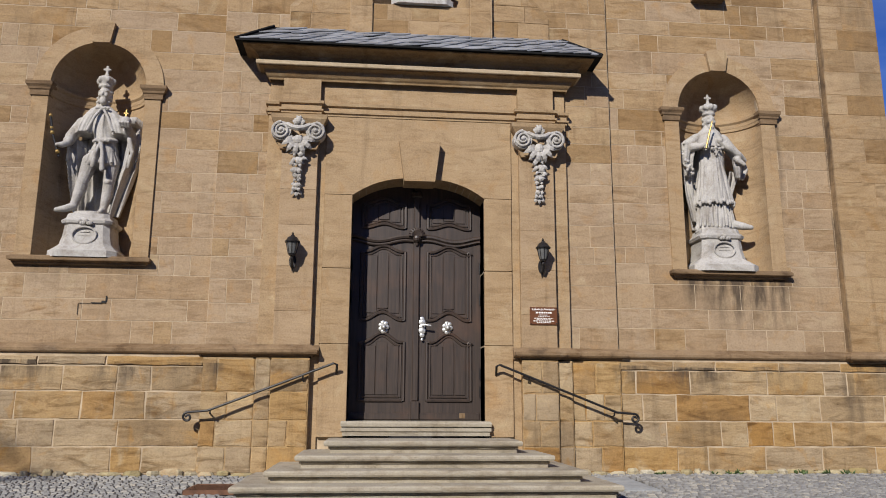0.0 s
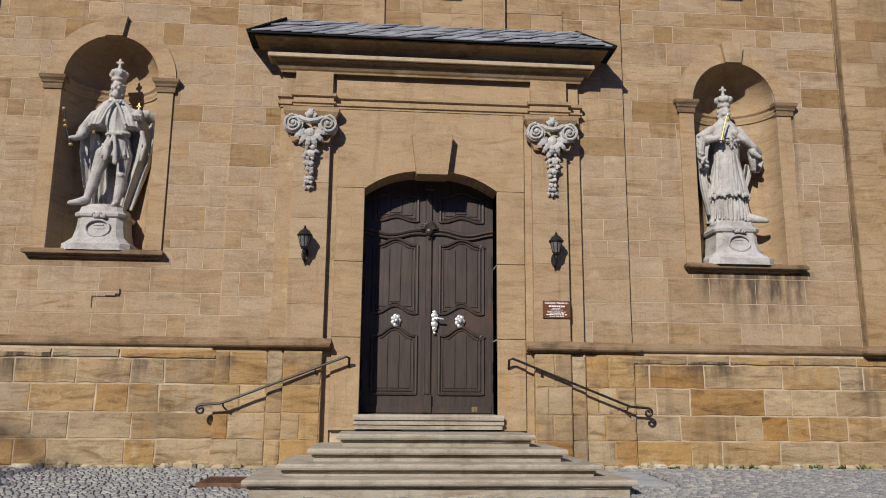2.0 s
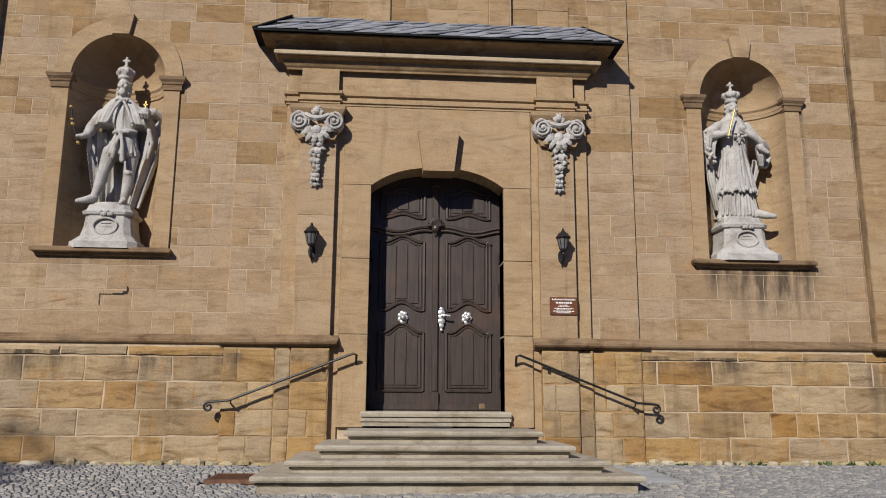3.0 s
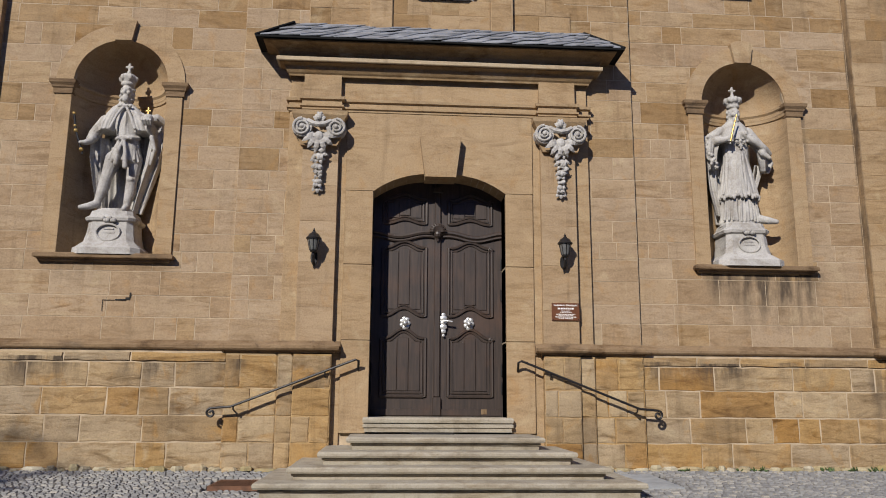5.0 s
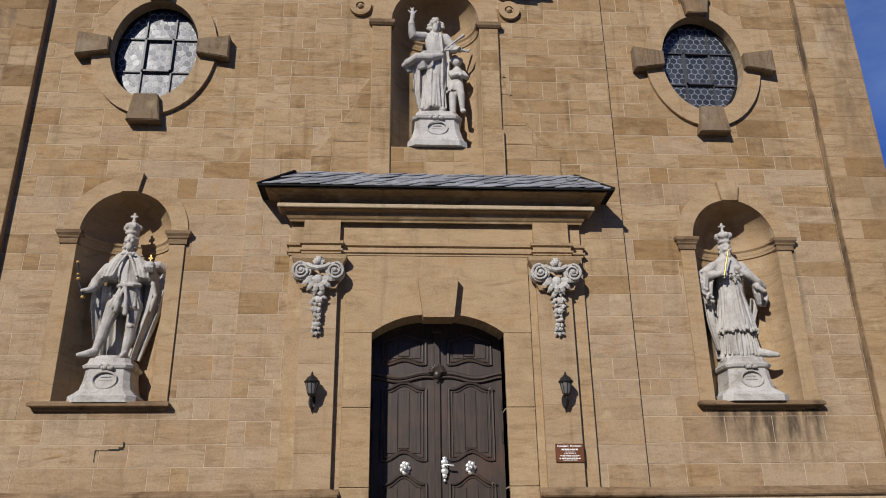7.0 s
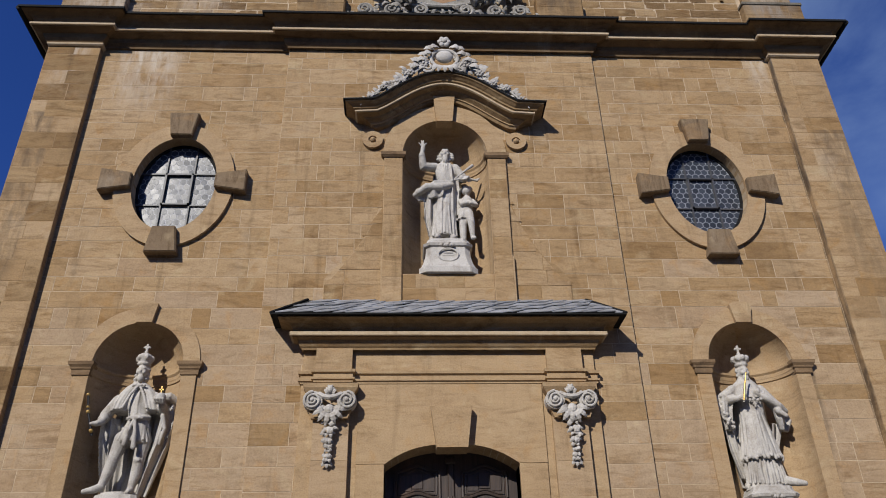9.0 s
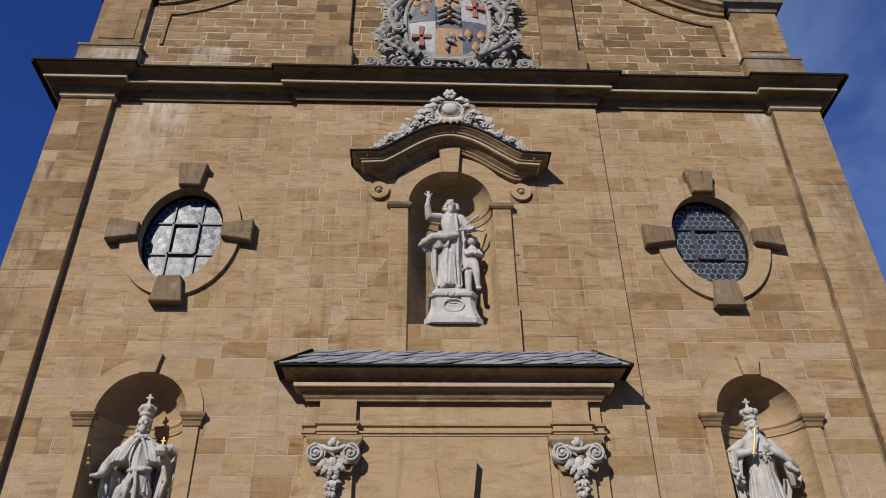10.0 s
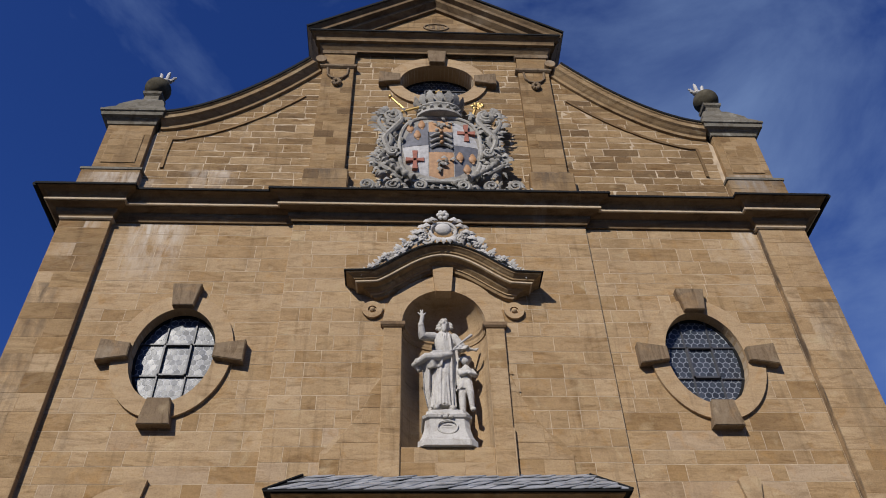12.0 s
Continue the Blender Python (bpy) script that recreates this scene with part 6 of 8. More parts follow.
def prelate_statue():
    bm = bmesh.new()
    robe(bm, [(-0.02, 0.0, 0.02, 0.30, 0.22, 0.03), (0.05, 0, 0.02, 0.27, 0.19, 0.04)], 5)
    robe(bm, [(0.02, 0.0, 0.02, 0.28, 0.18, 0.13), (0.22, 0.0, 0.01, 0.265, 0.18, 0.12), (0.45, 0.0, 0.0, 0.25, 0.17, 0.08), (1.10, 0.0, 0.0, 0.18, 0.14, 0.03)], 13, seed=11)
    # lace rochet over the cassock, with a ragged hem
    robe(bm, [(0.42, 0.01, -0.01, 0.29, 0.21, 0.11), (0.62, 0.0, -0.01, 0.25, 0.19, 0.09), (1.0, 0.0, 0.0, 0.19, 0.15, 0.05), (1.35, 0.0, 0.0, 0.2, 0.15, 0.02)], 15, seed=12)
    for k in range(17):
        t = math.pi * (1.0 + k / 16)
        ball(bm, (0.01 + 0.285 * math.cos(t), -0.01 + 0.215 * math.sin(t), 0.405 + 0.022 * math.sin(k * 2.3)), 0.026, (1, 0.8, 1.4), seg=8)
    pleats(bm, 13, 1.20, 0.43, 0.11, 0.265, 0.0, -0.15, -0.205, 0.013, seed=34)
    pleats(bm, 11, 0.40, 0.03, 0.23, 0.27, 0.0, -0.18, -0.185, 0.016, seed=35)
    # shoulder cape with scalloped edge
    robe(bm, [(1.28, 0.0, 0.0, 0.265, 0.19, 0.07), (1.42, 0.0, 0.02, 0.25, 0.175, 0.05), (1.55, 0.0, 0.02, 0.17, 0.13, 0.02), (1.63, 0.0, 0.02, 0.085, 0.085, 0.0)], 10, seed=13)
    for k in range(15):
        t = math.pi * (1.0 + k / 14)
        ball(bm, (0.27 * math.cos(t), 0.20 * math.sin(t), 1.29 - 0.06 * math.sin(math.pi * k / 14) + 0.015 * (k % 2)), 0.027, seg=8)
    for k in range(6):
        ball(bm, (-0.04 + 0.016 * k, -0.19, 1.24 - 0.012 * (3 - abs(k - 2.5))), 0.013, seg=6)
    quadbox(bm, -0.012, 0.012, -0.205, -0.17, 1.12, 1.21)
    quadbox(bm, -0.035, 0.035, -0.205, -0.17, 1.16, 1.185)
    # furred mantle over both arms
    fur = random.Random(3)
    drape(bm, [(1.34, -0.52, -0.26, -0.06, -0.12), (1.10, -0.52, -0.32, -0.08, -0.08), (0.84, -0.42, -0.32, 0.0, 0.02)], 1.3, 0.03, 0.07, seed=14)
    for k in range(26):
        u = fur.random()
        ball(bm, (-0.52 + 0.10 * u * u + fur.uniform(0, 0.1), -0.11 + fur.uniform(-0.02, 0.03), 1.34 - 0.5 * u), 0.026, seg=7)
    drape(bm, [(1.0, -0.46, -0.24, 0.04, 0.12), (0.6, -0.41, -0.2, 0.06, 0.15), (0.16, -0.30, -0.14, 0.1, 0.17)], 1.6, 0.03, seed=15)
    limb(bm, [(0.05, -0.17, 1.38), (0.19, -0.205, 1.25), (0.35, -0.19, 1.15), (0.45, -0.13, 1.08)], [0.036, 0.046, 0.05, 0.046])
    for k in range(22):
        u = fur.random()
        ball(bm, (0.07 + 0.38 * u, -0.215 + 0.07 * u * u + fur.uniform(-0.01, 0.02), 1.37 - 0.30 * u + fur.uniform(-0.04, 0.04)), 0.022, seg=7)
    drape(bm, [(1.14, 0.28, 0.50, -0.14, 0.0), (0.97, 0.30, 0.57, -0.14, 0.02), (0.82, 0.36, 0.50, -0.06, 0.05)], 1.4, 0.035, 0.06, seed=16)
    drape(bm, [(0.95, 0.28, 0.50, 0.02, 0.13), (0.62, 0.22, 0.37, 0.05, 0.15), (0.30, 0.20, 0.33, 0.08, 0.16)], 1.5, 0.03, seed=17)
    drape(bm, [(1.3, -0.3, 0.3, 0.15, 0.15), (0.7, -0.32, 0.32, 0.2, 0.2), (0.05, -0.26, 0.28, 0.22, 0.22)], 5, 0.022, seed=18)
    limb(bm, [(-0.20, 0.0, 1.44), (-0.43, -0.03, 1.28), (-0.25, -0.21, 1.25)], [0.09, 0.09, 0.045])
    limb(bm, [(-0.25, -0.21, 1.25), (-0.19, -0.245, 1.27)], [0.045, 0.036])
    for k in range(4):
        limb(bm, [(-0.20, -0.25, 1.29 - 0.022 * k), (-0.15, -0.275, 1.28 - 0.022 * k)], [0.015, 0.012], 6)
    limb(bm, [(0.20, 0.0, 1.44), (0.36, -0.04, 1.20), (0.33, -0.20, 1.06)], [0.09, 0.085, 0.05])
    limb(bm, [(0.33, -0.20, 1.06), (0.40, -0.24, 0.98)], [0.045, 0.03])
    limb(bm, [(0.24, -0.06, 0.10), (0.36, -0.16, 0.05), (0.46, -0.19, 0.03)], [0.07, 0.055, 0.036])
    head(bm, 0.0, -0.03, 1.72, 0.90, beard=0.0)
    for k in range(8):
        t = 2 * math.pi * k / 8
        ball(bm, (0.10 * math.cos(t), -0.02 + 0.10 * math.sin(t), 1.93), 0.045, (1, 1, 1.1), seg=9)
    return bm


def saint_statue():
    bm = bmesh.new()
    robe(bm, [(-0.02, 0.05, 0.02, 0.36, 0.24, 0.03), (0.05, 0.05, 0.02, 0.33, 0.2, 0.04)], 5)
    robe(bm, [(0.13, -0.04, 0.0, 0.215, 0.16, 0.17), (0.45, -0.03, 0.0, 0.20, 0.155, 0.14), (0.85, 0.0, 0.0, 0.165, 0.135, 0.09), (1.20, 0.0, 0.0, 0.125, 0.11, 0.03), (1.40, 0.0, 0.0, 0.165, 0.125, 0.03), (1.58, 0.0, 0.02, 0.185, 0.12, 0.02), (1.67, 0.0, 0.02, 0.075, 0.075, 0)], 10, seed=21)
    pleats(bm, 9, 1.16, 0.14, 0.09, 0.20, -0.02, -0.11, -0.165, 0.016, -0.02, seed=37)
    pleats(bm, 7, 1.58, 1.22, 0.13, 0.09, 0.0, -0.125, -0.105, 0.012, seed=38)
    limb(bm, [(-0.13, -0.05, 1.20), (0.0, -0.115, 1.19), (0.13, -0.05, 1.21)], [0.02, 0.024, 0.02], 8)
    # cloak gathered across the hip and blown out
    limb(bm, [(-0.52, -0.06, 0.95), (-0.32, -0.19, 1.03), (-0.08, -0.19, 1.03), (0.10, -0.12, 1.12)], [0.045, 0.07, 0.065, 0.045])
    drape(bm, [(1.05, -0.50, -0.02, -0.08, -0.17), (0.96, -0.55, -0.04, -0.04, -0.19), (0.86, -0.46, -0.05, 0.02, -0.17)], 1.6, 0.035, 0.06, seed=22)
    drape(bm, [(0.95, -0.38, -0.12, -0.04, -0.06), (0.5, -0.36, -0.16, 0.02, 0.02), (0.14, -0.28, -0.14, 0.06, 0.08)], 1.8, 0.04, 0.05, seed=23)
    drape(bm, [(1.5, -0.2, 0.22, 0.12, 0.12), (0.8, -0.28, 0.28, 0.18, 0.18), (0.06, -0.25, 0.25, 0.2, 0.2)], 5, 0.022, seed=24)
    drape(bm, [(1.55, 0.08, 0.24, -0.08, 0.05), (1.15, 0.10, 0.28, -0.10, 0.08), (0.6, 0.10, 0.24, -0.08, 0.1)], 1.5, 0.03, seed=26)
    for k in range(5):
        limb(bm, [(-0.46 + 0.02 * k, -0.09, 0.97 + 0.022 * k), (-0.2, -0.225, 1.0 + 0.03 * k), (0.10, -0.15, 1.14 + 0.012 * k)], [0.011, 0.017, 0.011], 7)
    # raised arm in a wide sleeve
    limb(bm, [(-0.17, 0.0, 1.57), (-0.38, -0.08, 1.52), (-0.40, -0.15, 1.74)], [0.08, 0.075, 0.05])
    ball(bm, (-0.40, -0.14, 1.70), 0.062, (1, 1, 0.6), seg=12)
    limb(bm, [(-0.40, -0.15, 1.74), (-0.38, -0.17, 1.86)], [0.036, 0.042])
    for dx, dz in ((-0.075, 0.08), (-0.03, 0.13), (0.01, 0.135), (0.06, 0.075)):
        limb(bm, [(-0.38, -0.18, 1.87), (-0.38 + dx, -0.19, 1.87 + dz)], [0.02, 0.012], 7)
    limb(bm, [(0.17, 0.0, 1.55), (0.32, -0.03, 1.30), (0.26, -0.22, 1.20)], [0.08, 0.075, 0.045])
    # open book and quill
    drape(bm, [(1.14, 0.12, 0.34, -0.22, -0.26), (1.22, 0.16, 0.40, -0.21, -0.25)], 1, 0.012, 0.03, seed=27)
    limb(bm, [(0.14, -0.24, 1.16), (0.32, -0.25, 1.32), (0.45, -0.22, 1.45)], [0.014, 0.02, 0.03], 7)
    for k in range(7):
        leaf_tip = 0.34 + 0.03 * k
        limb(bm, [(leaf_tip, -0.22, 1.20 - 0.01 * k), (leaf_tip + 0.04, -0.2, 1.13 + 0.012 * k)], [0.022, 0.012], 6)
    limb(bm, [(-0.13, -0.04, 0.14), (-0.17, -0.19, 0.06)], [0.055, 0.042])
    limb(bm, [(0.08, -0.04, 0.14), (0.11, -0.19, 0.06)], [0.055, 0.042])
    head(bm, 0.0, -0.05, 1.80, 0.90, crown=False, beard=0.9)
    for x, z in ((0.11, 1.83), (0.125, 1.79), (0.13, 1.74), (-0.10, 1.78), (-0.11, 1.72), (-0.02, 1.915), (0.03, 1.92)):
        ball(bm, (x, -0.02, z), 0.036, (1.2, 1, 0.8), seg=8)
    # small child figure beside, on a stump
    limb(bm, [(0.37, -0.06, 0.58), (0.40, -0.14, 0.36), (0.42, -0.12, 0.08)], [0.085, 0.06, 0.038])
    limb(bm, [(0.30, -0.03, 0.58), (0.27, -0.05, 0.32), (0.27, -0.05, 0.06)], [0.085, 0.065, 0.05])
    limb(bm, [(0.42, -0.12, 0.08), (0.44, -0.20, 0.04)], [0.038, 0.03])
    robe(bm, [(0.46, 0.31, -0.03, 0.14, 0.12, 0.13), (0.58, 0.32, -0.02, 0.125, 0.11, 0.06), (0.72, 0.34, -0.02, 0.105, 0.09, 0.0), (0.86, 0.35, -0.02, 0.115, 0.085, 0.0), (0.95, 0.35, -0.02, 0.05, 0.05, 0)], 8, seed=25)
    limb(bm, [(0.25, -0.02, 0.86), (0.26, -0.13, 0.73), (0.40, -0.17, 0.76)], [0.045, 0.042, 0.03])
    limb(bm, [(0.45, -0.02, 0.86), (0.50, -0.10, 0.72), (0.40, -0.18, 0.72)], [0.045, 0.042, 0.03])
    ball(bm, (0.35, -0.05, 1.05), 0.082, (1, 1, 1.12), seg=14)
    for k in range(9):
        t = radians(40 * k)
        ball(bm, (0.35 + 0.078 * math.cos(t), -0.02 + 0.055 * math.sin(t), 1.10 - 0.02 * (k % 2)), 0.036, seg=8)
    return bm


statue_pedestal(-4.50, 0.24, 2.805, 3.43, 0.45, 0.31, "pale carved stone pedestal with cartouche in a niche")
place_statue(ruler_statue(), (-4.52, 0.22, 3.43), "pale stone statue of a crowned ruler in a mantle")
statue_pedestal(4.46, 0.24, 2.805, 3.46, 0.48, 0.31, "pale weathered stone pedestal with cartouche in a niche")
place_statue(prelate_statue(), (4.46, 0.22, 3.46), "pale stone statue of a robed figure with crown")
statue_pedestal(0.02, 0.2, 6.705, 7.37, 0.46, 0.36, "pale stone pedestal with cartouche in the middle niche")
place_statue(saint_statue(), (0.02, 0.18, 7.37), "pale stone statue of a robed figure with a child")
sceptre = thing("sceptre", "dark sceptre with gilt mounts in the statue's hand", "sceptre", (-4.98, 0.0, 4.35))
bm = bmesh.new()
tube(bm, [(-4.95, 0.0, 4.22), (-5.06, -0.02, 4.55), (-5.10, -0.03, 4.78)], 0.016, 8)
part("staff", bm, M_iron, sceptre)
for z, x, r in ((4.55, -5.06, 0.03), (4.62, -5.075, 0.024), (4.28, -4.965, 0.03), (4.80, -5.105, 0.026)):
    bm = bmesh.new()
    ball(bm, (x, -0.022, z), r, seg=10)
    part("mount", bm, M_gold, sceptre, "gilt knob")
orb = thing("orb_cross", "small gilt cross on the statue's orb", "ornament", (-4.10, -0.03, 4.82))
bm = bmesh.new()
quadbox(bm, -4.108, -4.092, -0.03, -0.014, 4.81, 4.92)
quadbox(bm, -4.13, -4.07, -0.03, -0.014, 4.86, 4.876)
part("cross", bm, M_gold, orb)
rod = thing("gilt_baton", "gilt rod held by the robed statue", "baton", (4.265, -0.07, 4.66))
bm = bmesh.new()
tube(bm, [(4.265, -0.07, 4.66), (4.31, -0.075, 4.84), (4.385, -0.07, 5.08)], 0.014, 8, [0.9, 1.1, 0.7])
part("rod", bm, M_gold, rod)


# ---- carved ornament ----
def leaf(bm, p, way, length, width, curl=0.3, out=(0, -1, 0)):
    """A thick pointed leaf that bends outwards."""
    p, way, out = Vector(p), Vector(way).normalized(), Vector(out)
    side = way.cross(out).normalized()
    rows = []
    for i in range(6):
        u = i / 5
        c = p + way * (length * u) + out * (curl * length * math.sin(u * 2.6))
        w = width * (math.sin(math.pi * min(1, 0.12 + u * 0.88)) ** 0.8 + 0.05)
        ripple = 1 + 0.22 * math.cos(u * 17)
        rows.append([c - side * w * ripple, c + out * 0.006, c + side * w * ripple, c - out * (0.3 * w + 0.01)])
    vs = grid_faces(bm, rows, close=True)
    bm.faces.new(vs[0])
    bm.faces.new(vs[-1])


def spiral(bm, cx, cz, y, r, turns, bar, start=0.0, spin=1, rise=0.0):
    n = int(turns * 16)
    pts, tp = [], []
    for i in range(n + 1):
        u = i / n
        a = start + spin * u * turns * 2 * math.pi
        rr = r * (1 - 0.85 * u)
        pts.append((cx + rr * math.cos(a), y - rise * u, cz + rr * math.sin(a)))
        tp.append(1 - 0.55 * u)
    tube(bm, pts, bar, 7, tp)


def capital(s):
    cx = s * 1.69
    root = thing("portal_capital", "pale carved scroll capital with leaf drop", "capital", (cx, -0.2, 3.7), group="portal capitals")
    Y = -0.20
    bm = bmesh.new()
    moulding(bm, [(cx - 0.29, -0.1), (cx - 0.29, Y), (cx + 0.29, Y), (cx + 0.29, -0.1)], [(0, 4.70), (0.04, 4.72), (0.09, 4.80), (0.10, 4.86), (0, 4.87)])
    part("abacus", bm, M_trim, root, "moulded sandstone abacus")
    for q in (-1, 1):
        bm = bmesh.new()
        vx, vz = cx + q * 0.235, 4.60
        plate(bm, arc(vx, vz, 0.135, 0.135, 0, 345, 24), Y - 0.12, Y + 0.02)
        spiral(bm, vx, vz, Y - 0.125, 0.125, 2.2, 0.022, math.pi / 2, -q, 0.04)
        ball(bm, (vx, Y - 0.15, vz), 0.035, seg=10)
        part("volute", bm, M_white, root)
    bm = bmesh.new()
    rng = random.Random(7 + s)
    tube(bm, [(cx - 0.16, Y - 0.10, 4.70), (cx - 0.08, Y - 0.13, 4.65), (cx, Y - 0.14, 4.635), (cx + 0.08, Y - 0.13, 4.65), (cx + 0.16, Y - 0.10, 4.70)], 0.035, 7)
    for k in range(5):
        leaf(bm, (cx, Y - 0.08, 4.68), (0.5 * (k - 2), 0, 1), 0.12, 0.03, 0.4)
    for k in range(7):
        ball(bm, (cx - 0.12 + 0.04 * k, Y - 0.11, 4.645 - 0.02 * math.sin(k / 6 * math.pi)), 0.024, seg=8)
    for k in range(12):
        a = math.pi * (1.05 + 0.9 * k / 11)
        leaf(bm, (cx, Y - 0.04, 4.50), (math.cos(a), 0, math.sin(a)), 0.20 + 0.05 * (k % 2), 0.04, 0.45)
    ball(bm, (cx, Y - 0.09, 4.47), 0.075, (1, 0.8, 1.1), seg=10)
    ball(bm, (cx, Y - 0.12, 4.76), 0.05, (0.9, 0.8, 1.1), seg=10)
    for k in range(6):
        ball(bm, (cx + 0.045 * math.cos(k * 1.05), Y - 0.11, 4.77 + 0.045 * math.sin(k * 1.05)), 0.02, seg=7)
    part("leaf_crest", bm, M_white, root)
    bm = bmesh.new()
    for z, w in ((4.41, 0.13), (4.33, 0.10), (4.25, 0.12), (4.17, 0.07), (4.09, 0.085), (4.01, 0.045), (3.94, 0.03), (3.87, 0.05), (3.81, 0.035)):
        for q in (-1, 1):
            leaf(bm, (cx, Y - 0.03, z), (q * 1.0, 0, rng.uniform(-1.2, -0.1)), 0.03 + w, 0.024, 0.45)
            leaf(bm, (cx + q * 0.01, Y - 0.04, z), (q * 0.5, 0, -1), 0.05 + 0.6 * w, 0.02, 0.6)
        for n in range(3):
            leaf(bm, (cx + rng.uniform(-0.03, 0.03), Y - 0.06, z), (rng.uniform(-0.9, 0.9), 0, rng.uniform(-1, 0.4)), 0.04 + 0.8 * w, 0.02 + 0.08 * w, 0.5)
        ball(bm, (cx + rng.uniform(-0.02, 0.02), Y - 0.05, z - 0.02), 0.01 + 0.07 * w, (1, 0.7, 1), seg=8)
    z = 3.77
    for q in (-1, 0, 1):
        leaf(bm, (cx, Y - 0.02, z + 0.02), (q * 0.9, 0, -1), 0.11, 0.03, 0.3)
    part("leaf_drop", bm, M_white, root, "hanging drop of carved leaves")
    for q in (-1, 1):
        bm = bmesh.new()
        plate(bm, [(cx + q * 0.25, 4.36), (cx + q * 0.16, 4.36), (cx + q * 0.10, 4.48), (cx + q * 0.30, 4.48)], Y - 0.06, Y + 0.02)
        part("neck", bm, M_trim, root)
    return root


mirror_pair(capital)

# crest above the arched cornice
crest = thing("shell_crest", "pale carved shell and leaf crest on the arched cornice", "ornament", (0.02, -0.35, 10.4))
CY = -0.40
bm = bmesh.new()
ball(bm, (0.02, CY - 0.07, 10.89), 0.135, (1.15, 0.6, 1.0), seg=20)
part("boss", bm, M_white, crest, "smooth oval boss", smooth=True)
bm = bmesh.new()
tube(bm, [(0.02 + 0.235 * math.cos(t) * (1 - 0.12 * math.sin(t)), CY - 0.04, 10.85 + 0.21 * math.sin(t) + 0.05 * abs(math.cos(t))) for t in [math.pi * (-0.42 + 1.84 * k / 30) for k in range(31)]], 0.034, 8)
part("boss_rim", bm, M_white, crest, smooth=True)
for k in range(9):
    a = math.pi * (0.0 + k / 8)
    bm = bmesh.new()
    leaf(bm, (0.02 + 0.18 * math.cos(a), CY + 0.02, 10.84 + 0.14 * math.sin(a)), (math.cos(a), 0, math.sin(a) - 0.25), 0.14, 0.05, 0.4)
    part("shell_leaf", bm, M_white, crest, smooth=True)
for k in range(5):
    bm = bmesh.new()
    leaf(bm, (0.02 + 0.05 * (k - 2), CY - 0.08, 10.68), (0.4 * (k - 2), 0, -1), 0.20, 0.05, 0.4)
    part("drop_leaf", bm, M_white, crest, smooth=True)
for k in range(7):
    bm = bmesh.new()
    t = k * 1.047
    r = 0.0 if k == 6 else 0.075
    ball(bm, (0.02 + r * math.cos(t), CY - 0.06 - 0.03 * (k == 6), 11.27 + r * math.sin(t)), 0.05, (1, 0.7, 1), seg=10)
    part("rose_petal", bm, M_white, crest, smooth=True)
for q in (-1, 1):
    bm = bmesh.new()
    spiral(bm, 0.02 + q * 0.30, 10.66, CY - 0.03, 0.12, 1.8, 0.036, 0.5, q, 0.04)
    part("scroll", bm, M_white, crest, smooth=True)
    for k in range(7):
        bm = bmesh.new()
        leaf(bm, (0.02 + q * (0.10 + 0.055 * k), CY - 0.04 + 0.02 * (k % 2), 11.16 - 0.075 * k), (q * 0.9, 0, -0.55 + 0.5 * (k % 2)), 0.22, 0.045, 0.45)
        part("side_leaf", bm, M_white, crest, smooth=True)
for q in (-1, 1):
    bm = bmesh.new()
    rng = random.Random(40 + q)
    stem = []
    for k in range(25):
        u = k / 24
        x = 0.02 + q * (0.28 + 1.12 * u)
        stem.append((x, CY - 0.03, arched((x - 0.02) * 1.1 + 0.02) + 0.38 + 0.20 * (1 - u) + 0.05 * math.sin(u * 11)))
    tube(bm, stem, 0.035, 7, [1 - 0.6 * k / 24 for k in range(25)])
    for k, (x, y, z) in enumerate(stem):
        size = 1.15 - 0.6 * k / 24
        for side in (-1, 1):
            for n in range(2):
                leaf(bm, (x + rng.uniform(-0.03, 0.03), CY + rng.uniform(-0.03, 0.06), z), (q * rng.uniform(0.3, 1.0), 0, side * rng.uniform(0.3, 1.0)), size * rng.uniform(0.13, 0.24), size * rng.uniform(0.022, 0.042), rng.uniform(0.1, 0.5))
        if k % 5 == 2:
            for t in range(6):
                ball(bm, (x + 0.05 * size * math.cos(t * 1.05), CY - 0.07, z + 0.05 * size * math.sin(t * 1.05)), 0.032 * size, seg=7)
            ball(bm, (x, CY - 0.09, z), 0.03 * size, seg=7)
    part("leaf_spray", bm, M_white, crest, smooth=True)

# coat of arms on the gable
arms = thing("coat_of_arms", "weathered grey carved coat of arms with painted shield and crown", "coat of arms", (0.0, -0.2, 12.0))
AY = -0.24


def shield_edge(k=1.0):
    pts = []
    for i in range(48):
        t = 2 * math.pi * i / 48
        c, s_ = math.cos(t), math.sin(t)
        pts.append((0.03 + k * 0.80 * math.copysign(abs(c) ** 0.62, c), 13.40 + k * 0.95 * math.copysign(abs(s_) ** 0.72, s_)))
    return pts


def bulge(x, z):
    return AY - 0.10 + 0.10 * (((x - 0.03) / 0.8) ** 2 + ((z - 13.4) / 0.95) ** 2)


